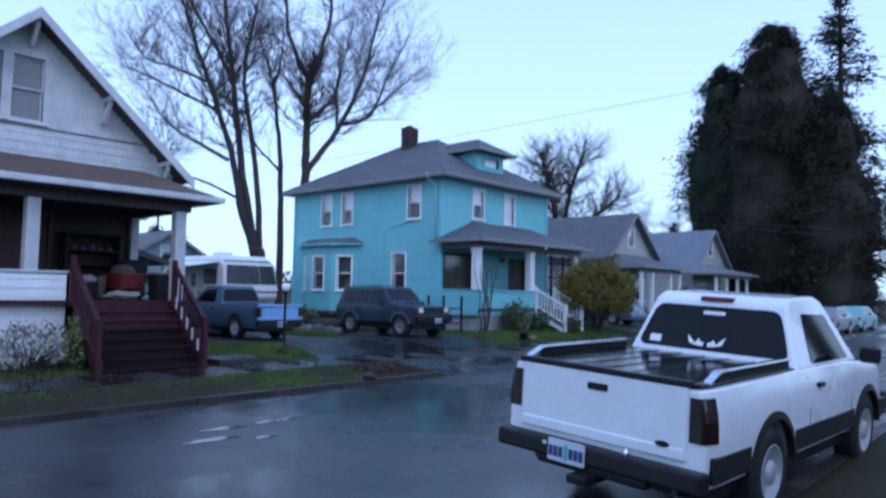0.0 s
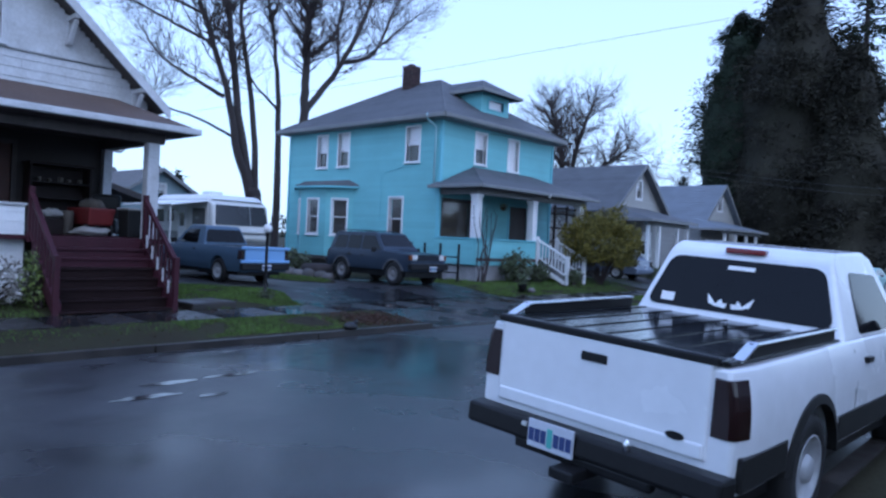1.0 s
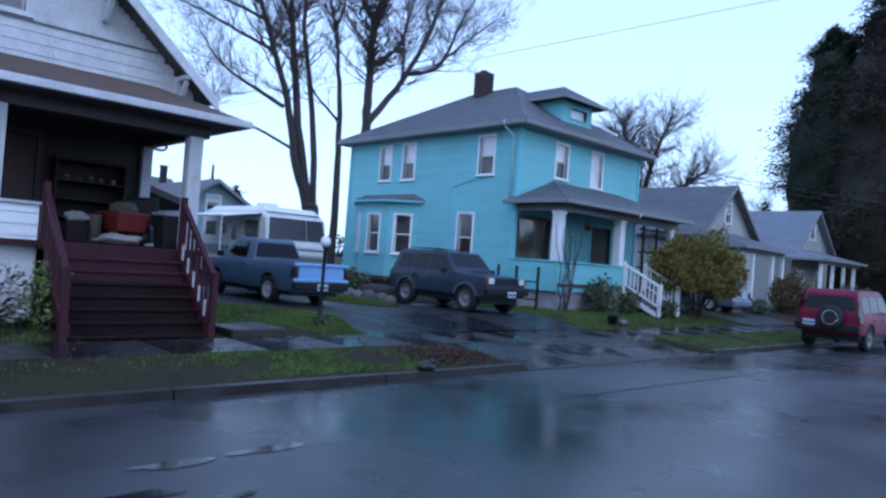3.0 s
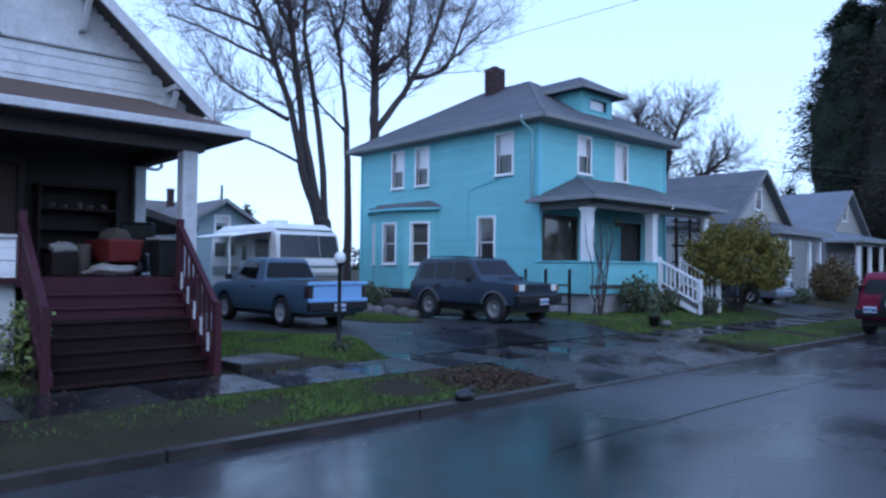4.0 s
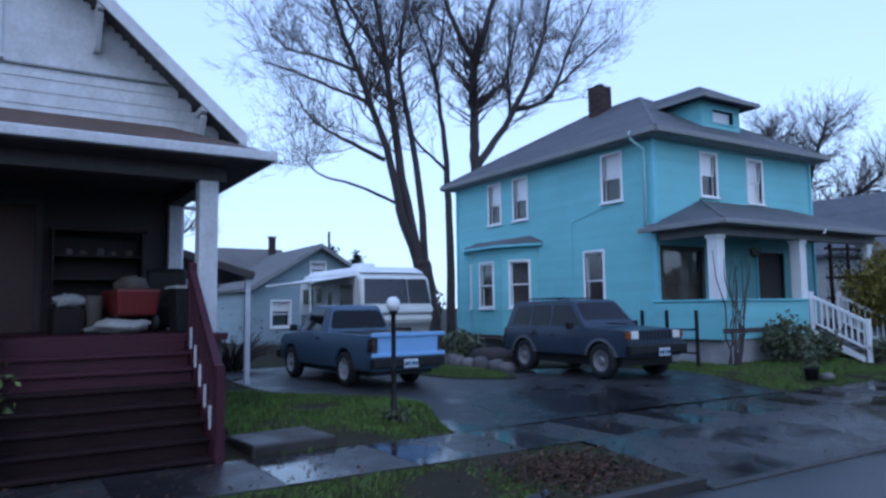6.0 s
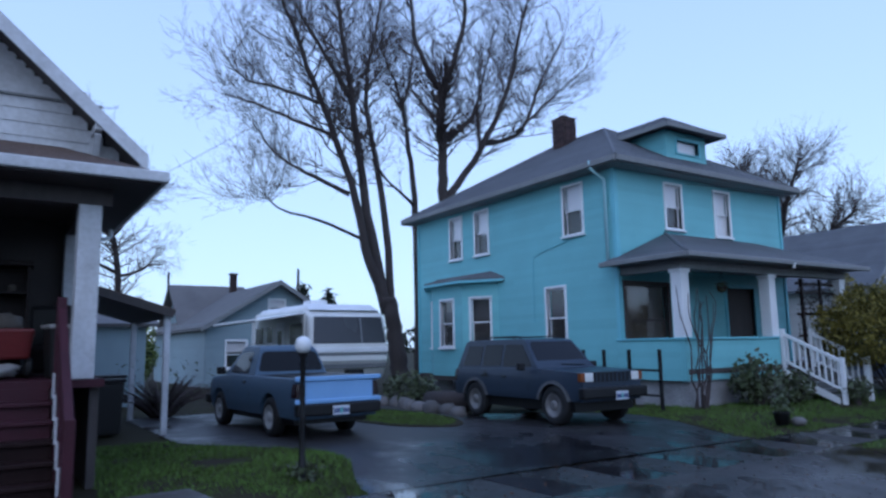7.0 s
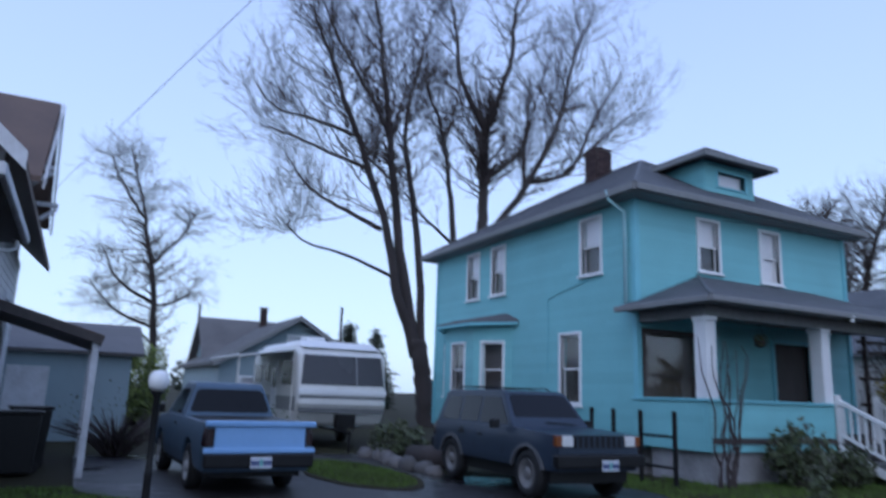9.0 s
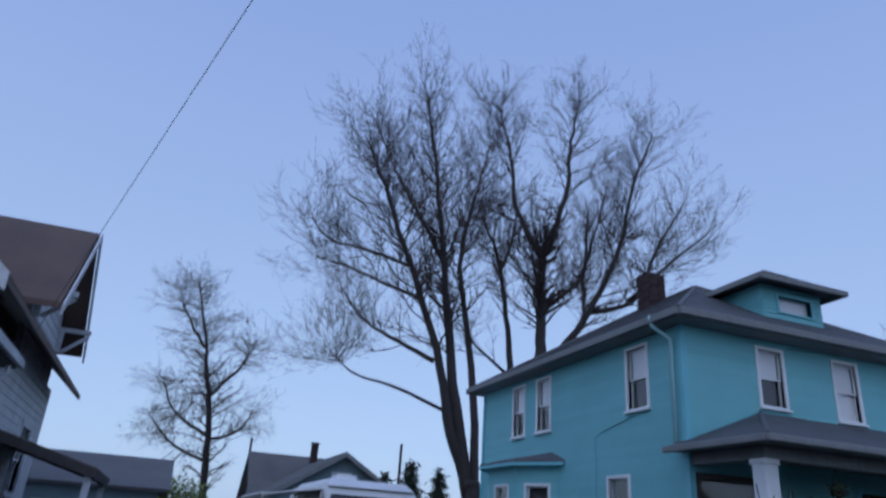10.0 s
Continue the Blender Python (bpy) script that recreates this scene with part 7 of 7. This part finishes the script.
# stones edging the bed under the bay
for i in range(9):
    x = -22.4 + i * 0.52
    o = part("stone", Shape().blob((0, 0, 0), (rm.uniform(0.18, 0.32), 0.2, rm.uniform(0.14, 0.24)), rm, 6, 9, 0.15), STONE, None, smooth=True)
    o.matrix_basis = Matrix.Translation((x + 2.2, 10.75 + rm.uniform(-0.15, 0.15), 0.42))
    tagged(o, "grey field stone edging the bed", "stone", "stones edging the bed")
lg = thing("log", pose(-17.3, 11.35, 0.46, 0, 0, 14), "short thick cut log on the ground", "log")
part("bark", Shape().tube([(-0.75, 0, 0.1), (0, 0.03, 0.12), (0.75, 0, 0.1)], [0.24, 0.26, 0.23], 14), BARK, lg, smooth=True)
part("cut_face", Shape().lathe([(0.21, 0.752), (0.20, 0.757), (0.0, 0.757)], 14, "x", (0, 0, 0.1)), CLOTH, lg)

# garden lamp
lamp = thing("garden_lamp", pose(-11.2, 5.0, 0.31), "black post lamp with a white globe on the lawn", "lamp")
part("post", Shape().lathe([(0.09, 0.0), (0.09, 0.04), (0.045, 0.10), (0.038, 0.7), (0.045, 0.72), (0.034, 0.76), (0.034, 1.50), (0.055, 1.53), (0.075, 1.56)], 14), BLACKMETAL, lamp, smooth=True)
part("globe", Shape().lathe([(0.05, 1.56), (0.09, 1.59), (0.108, 1.655), (0.095, 1.725), (0.055, 1.765), (0.0, 1.775)], 20), GLOBE, lamp, "unlit frosted white globe", smooth=True)
part("base_tuft", leaves(Shape(), rm, [(rm.gauss(0, 0.12), rm.gauss(0, 0.12), rm.uniform(0.0, 0.16)) for _ in range(160)], 0.05), SHRUBLEAF, lamp, kind="stuff")

# concrete block step and flat stones by the maroon steps
bk = thing("stone_slab", pose(-10.75, 3.15, 0.22, 0, 0, 6), "flat wet stone slab at the lawn's edge", "stone slab")
part("slab_top", Shape().box(-0.45, 0.45, -0.55, 0.55, -0.05, 0.12), KERBSTONE, bk, bevel=0.03)

# black bag at the kerb
bg = thing("rubbish_bag", pose(-7.02, 4.2, 0.08), "small black plastic bag lying on the kerb", "bag")
part("bag", Shape().blob((0, 0, 0.075), (0.11, 0.15, 0.09), rm, 9, 14, 0.12), BAG, bg, smooth=True)
part("bag_knot", Shape().blob((0.03, 0.10, 0.15), (0.05, 0.05, 0.05), rm, 6, 8, 0.3), BAG, bg, smooth=True)

# dark planter and small stump on the lawn
pl = thing("planter", pose(-10.8, 14.95, 0.27), "small dark planter with a clipped twiggy plant", "planter")
part("pot", Shape().lathe([(0.12, 0.0), (0.16, 0.22), (0.18, 0.25), (0.15, 0.25), (0.14, 0.2)], 16), BLACKMETAL, pl, smooth=True)
part("plant", leaves(Shape(), rm, [(rm.gauss(0, 0.10), rm.gauss(0, 0.1), rm.uniform(0.22, 0.75)) for _ in range(320)], 0.045), SHRUBLEAF, pl, kind="stuff")
sp = part("stone", Shape().blob((0, 0, 0.1), (0.26, 0.22, 0.16), rm, 7, 10, 0.15), STONE, None, smooth=True)
sp.matrix_basis = Matrix.Translation((-10.6, 15.2, 0.26)) @ Matrix.Scale(0.6, 4)
tagged(sp, "grey rock beside the planter on the lawn", "stone")

# black iron fence between driveway and porch
fn = thing("iron_fence", pose(0, 0, 0), "short black iron fence beside the porch", "fence")
for i, (x, y) in enumerate(((-15.6, 14.3), (-14.9, 14.3), (-14.1, 14.3), (-13.2, 14.3))):
    part("post", Shape().box(x - 0.035, x + 0.035, y - 0.035, y + 0.035, 0.35, 1.78), BLACKMETAL, fn, bevel=0.008)
part("rail", Shape().box(-14.1, -13.2, 14.285, 14.315, 1.28, 1.33).box(-14.1, -13.2, 14.285, 14.315, 0.72, 0.77).box(-15.6, -14.1, 14.285, 14.315, 1.18, 1.22), BLACKMETAL, fn)
rebase(fn, (-14.4, 14.3, 0.42))

# dark timber trellis at the far end of the aqua porch
tl = thing("trellis", pose(-13.35, 21.5, 1.3), "dark timber trellis hung with bare creeper", "trellis")
for y in (-0.95, 0.0, 0.95):
    part("post", Shape().box(-0.04, 0.04, y - 0.04, y + 0.04, 0.0, 2.34), DARKSTAIN, tl, bevel=0.006)
for z in (0.75, 1.35, 1.95, 2.2):
    part("rail", Shape().box(-0.06, -0.02, -1.15, 1.15, z - 0.035, z + 0.035), DARKSTAIN, tl)
s = Shape()
for k in range(26):
    p, pts = Vector((rm.uniform(-0.05, 0.08), rm.uniform(-1.1, 1.1), rm.uniform(0.2, 1.6))), []
    for i in range(6):
        pts.append(p.copy())
        p = p + Vector((rm.uniform(-0.05, 0.05), rm.uniform(-0.22, 0.22), rm.uniform(-0.05, 0.3)))
    s.tube(pts, [0.014 * (1 - i / 8) for i in range(6)], 4)
part("creeper", leaves(s, rm, [(rm.uniform(-0.1, 0.1), rm.uniform(-1.1, 1.1), rm.uniform(1.3, 2.3)) for _ in range(420)], 0.05), DARKWOOD, tl, kind="stuff")
hb_ = thing("hanging_basket", pose(-13.45, 17.1, 3.15), "small dark hanging basket of withered plants", "hanging basket")
part("bowl", Shape().lathe([(0.02, 0.0), (0.10, 0.04), (0.13, 0.14), (0.12, 0.14)], 14), DARKSTAIN, hb_, smooth=True)
part("chain", Shape().tube([(0.12, 0, 0.14), (0, 0, 0.52), (-0.12, 0, 0.14)], 0.006, 4), BLACKMETAL, hb_)
part("plant", leaves(Shape(), rm, [(rm.gauss(0, 0.08), rm.gauss(0, 0.08), rm.uniform(0.02, 0.26)) for _ in range(140)], 0.04), SHRUBLEAF, hb_, kind="stuff")

# bare climbing vine on the porch corner
vn = thing("climbing_vine", pose(-12.95, 15.2, 0.42), "bare woody vine climbing the porch post", "vine")
s = Shape()
for k in range(9):
    p, pts = Vector((rm.uniform(-0.1, 0.1), rm.uniform(-0.2, 0.6), 0)), []
    for i in range(9):
        pts.append(p.copy())
        p = p + Vector((rm.uniform(-0.06, 0.05), rm.uniform(-0.16, 0.16), rm.uniform(0.22, 0.42)))
    s.tube(pts, [0.022 * (1 - i / 10) + 0.004 for i in range(9)], 5)
part("stem", s, TWIG, vn)

# clutter on the white porch
hu = thing("cabinet", pose(-14.42, 1.38, 1.61), "tall dark wooden cabinet with cluttered open shelves", "cabinet")
for y in (-0.64, 0.64):
    part("side_panel", Shape().box(-0.24, 0.24, y - 0.02, y + 0.02, 0.0, 1.56), DARKSTAIN, hu, bevel=0.005)
part("back_panel", Shape().box(-0.235, -0.215, -0.62, 0.62, 0.05, 1.54), DARKSTAIN, hu)
part("cornice", Shape().box(-0.25, 0.29, -0.70, 0.70, 1.56, 1.63), DARKSTAIN, hu, bevel=0.012)
for z in (0.06, 0.48, 0.82, 1.18):
    part("shelf", Shape().box(-0.21, 0.23, -0.62, 0.62, z - 0.015, z + 0.015), DARKSTAIN, hu)
for i, (y, h) in enumerate(((-0.42, 0.10), (-0.22, 0.07), (0.02, 0.12), (0.2, 0.08), (0.44, 0.1))):
    o = part("jar", Shape().lathe([(0.045, 0.0), (0.055, 0.02), (0.055, h * 0.8), (0.035, h)], 12), CLOTH, None, smooth=True)
    o.matrix_basis = Matrix.Translation((-14.32, 1.38 + y, 1.61 + 1.196))
    tagged(o, "small dull jar on the cabinet shelf", "jar", "jars on the shelf")
rug = thing("rolled_rug", pose(-13.35, 1.24, 1.61, 0, 4, 0), "rolled brown rug standing on the deck", "rug")
part("roll", Shape().lathe([(0.09, 0.0), (0.115, 0.02), (0.12, 0.5), (0.10, 0.54), (0.03, 0.53)], 16), CLOTH, rug, smooth=True)
cb = thing("crate", pose(-13.35, 0.9, 1.61, 0, 0, 6), "dark wooden crate on the porch deck", "crate")
part("crate_body", Shape().box(-0.18, 0.18, -0.2, 0.2, 0.0, 0.36), DARKSTAIN, cb, bevel=0.012)
tb_ = thing("toy_cart", pose(-13.3, 1.72, 1.61, 0, 0, 95) @ Matrix.Scale(1.2, 4), "faded red plastic cart heaped with things", "cart")
part("tub", Shape().prism([(-0.38, 0.2), (0.38, 0.2), (0.46, 0.52), (-0.46, 0.52)], lambda y, z: 0.22 + 0.1 * (z - 0.2)), REDTHING, tb_, bevel=0.03)
for x in (-0.22, 0.22):
    for y in (-0.28, 0.28):
        part("wheel", Shape().lathe([(0.10, -0.03), (0.11, -0.02), (0.11, 0.02), (0.10, 0.03)], 14, "x", (x, y, 0.11)), RUBBER, tb_, smooth=True)
part("cloth_heap", Shape().blob((0, 0, 0.56), (0.2, 0.36, 0.14), rm, 7, 10, 0.2), CLOTH, tb_, smooth=True)
for x, y, z, sx, lab in ((-12.7, 1.5, 1.61, 0.28, "crumpled pale tarpaulin on the deck"), (-13.35, 0.92, 1.97, 0.15, "bundled white cloth on the crate")):
    o = part("blanket", Shape().blob((0, 0, 0.10), (sx, sx * 1.4, 0.10), rm, 9, 16, 0.28), PALETARP, None, smooth=True)
    o.matrix_basis = Matrix.Translation((x, y, z))
    tagged(o, lab, "blanket")
ac = thing("armchair", pose(-13.85, 2.22, 1.61, 0, 0, 60), "black vinyl armchair at the porch end", "chair")
part("seat", Shape().box(-0.3, 0.3, -0.3, 0.3, 0.05, 0.42), BLACKMETAL, ac, bevel=0.06)
part("backrest", Shape().box(-0.32, 0.32, 0.2, 0.36, 0.3, 1.0), BLACKMETAL, ac, bevel=0.07)
gb = thing("storage_box", pose(-12.75, 2.42, 1.61, 0, 0, 8), "grey plastic storage box beside the porch post", "box")
part("tub", Shape().prism([(-0.2, 0.0), (0.2, 0.0), (0.24, 0.62), (-0.24, 0.62)], lambda y_, z: 0.18 + 0.05 * z), CLADDING, gb, bevel=0.02)
part("lid", Shape().box(-0.24, 0.24, -0.26, 0.26, 0.62, 0.67), PALETARP, gb, bevel=0.015)

# bins under the lean-to
for i, (x, y, h) in enumerate(((-17.3, 3.5, 1.0), (-18.1, 3.6, 1.05), (-19.0, 3.5, 0.9))):
    b = thing("wheelie_bin", pose(x, y, 0.36, 0, 0, 10 * i), "dark rubbish bin beneath the lean-to roof", "bin", "bins beneath the lean-to")
    part("tub", Shape().prism([(-0.26, 0.05), (0.26, 0.05), (0.31, h), (-0.31, h)], lambda y_, z: 0.22 + 0.05 * z), CLADDING, b, bevel=0.02)
    part("lid", Shape().box(-0.30, 0.30, -0.34, 0.34, h, h + 0.06), BLACKMETAL, b, bevel=0.02)
    part("wheel", Shape().lathe([(0.10, -0.27), (0.10, -0.22)], 12, "x", (0, 0.25, 0.10)), RUBBER, b)

# wires over the street
def cable(name, a, b, sag, r, label):
    a, b = Vector(a), Vector(b)
    pts = [a.lerp(b, i / 16) - Vector((0, 0, sag * 4 * (i / 16) * (1 - i / 16))) for i in range(17)]
    tagged(part(name, Shape().tube(pts, r, 5), WIREMAT, None), label, "cable")


def utility_pole(x, y, h=10.0):
    u = thing("utility_pole", pose(x, y, 0.2), "wooden utility pole with a crossarm", "utility pole", "utility poles")
    part("pole", Shape().tube([(0, 0, -0.3), (0, 0, h * 0.5), (0, 0, h)], [0.16, 0.14, 0.11], 10), BARK, u, smooth=True)
    part("crossarm", Shape().box(-1.1, 1.1, -0.05, 0.05, h - 0.6, h - 0.48), BARK, u)


utility_pole(4.2, 8.15, 7.7)
utility_pole(3.6, 74)
cable("service_cable", (4.2, 8.62, 6.30), (-19.6, 2.29, 4.23), 0.0, 0.0035, "service cable to the white gable")
cable("service_cable", (3.6, 74, 9.2), (-15.0, 18.0, 6.4), 1.4, 0.010, "service cable to the aqua house")
cable("service_cable", (3.6, 74, 8.8), (-15.0, 20.0, 6.45), 1.6, 0.010, "second service cable to the aqua house")
cable("overhead_cable", (-60, 58, 11.0), (4.5, 74, 9.6), 0.8, 0.014, "overhead cable crossing above the roofs")
pt = thing("utility_pole", pose(-52, 21.0, 0.3), "thin far pole behind the houses", "utility pole", "utility poles")
part("pole", Shape().tube([(0, 0, 0), (0, 0, 7.6)], [0.12, 0.09], 8), BARK, pt)

# hazy line of far trees closing the street and the yards
far = Shape()
rf_ = random.Random(5)
for i in range(360):
    a = math.radians(rf_.uniform(0, 360))
    d = rf_.uniform(170, 300)
    x, y = d * math.cos(a), 20 + d * math.sin(a)
    if -8 < x < 3 and abs(y) < 240:
        continue
    h = rf_.uniform(4, 9)
    for _ in range(150):
        v = Vector((rf_.gauss(0, 1), rf_.gauss(0, 1), rf_.gauss(0, 1))).normalized()
        leaves(far, rf_, [(x + v.x * h * 0.45, y + v.y * h * 0.45, h * 0.5 + v.z * h * 0.5)], 0.75)
tagged(part("far_woods", far, CONIFER, None), "dark line of far woods beyond the houses", "trees", kind="stuff")
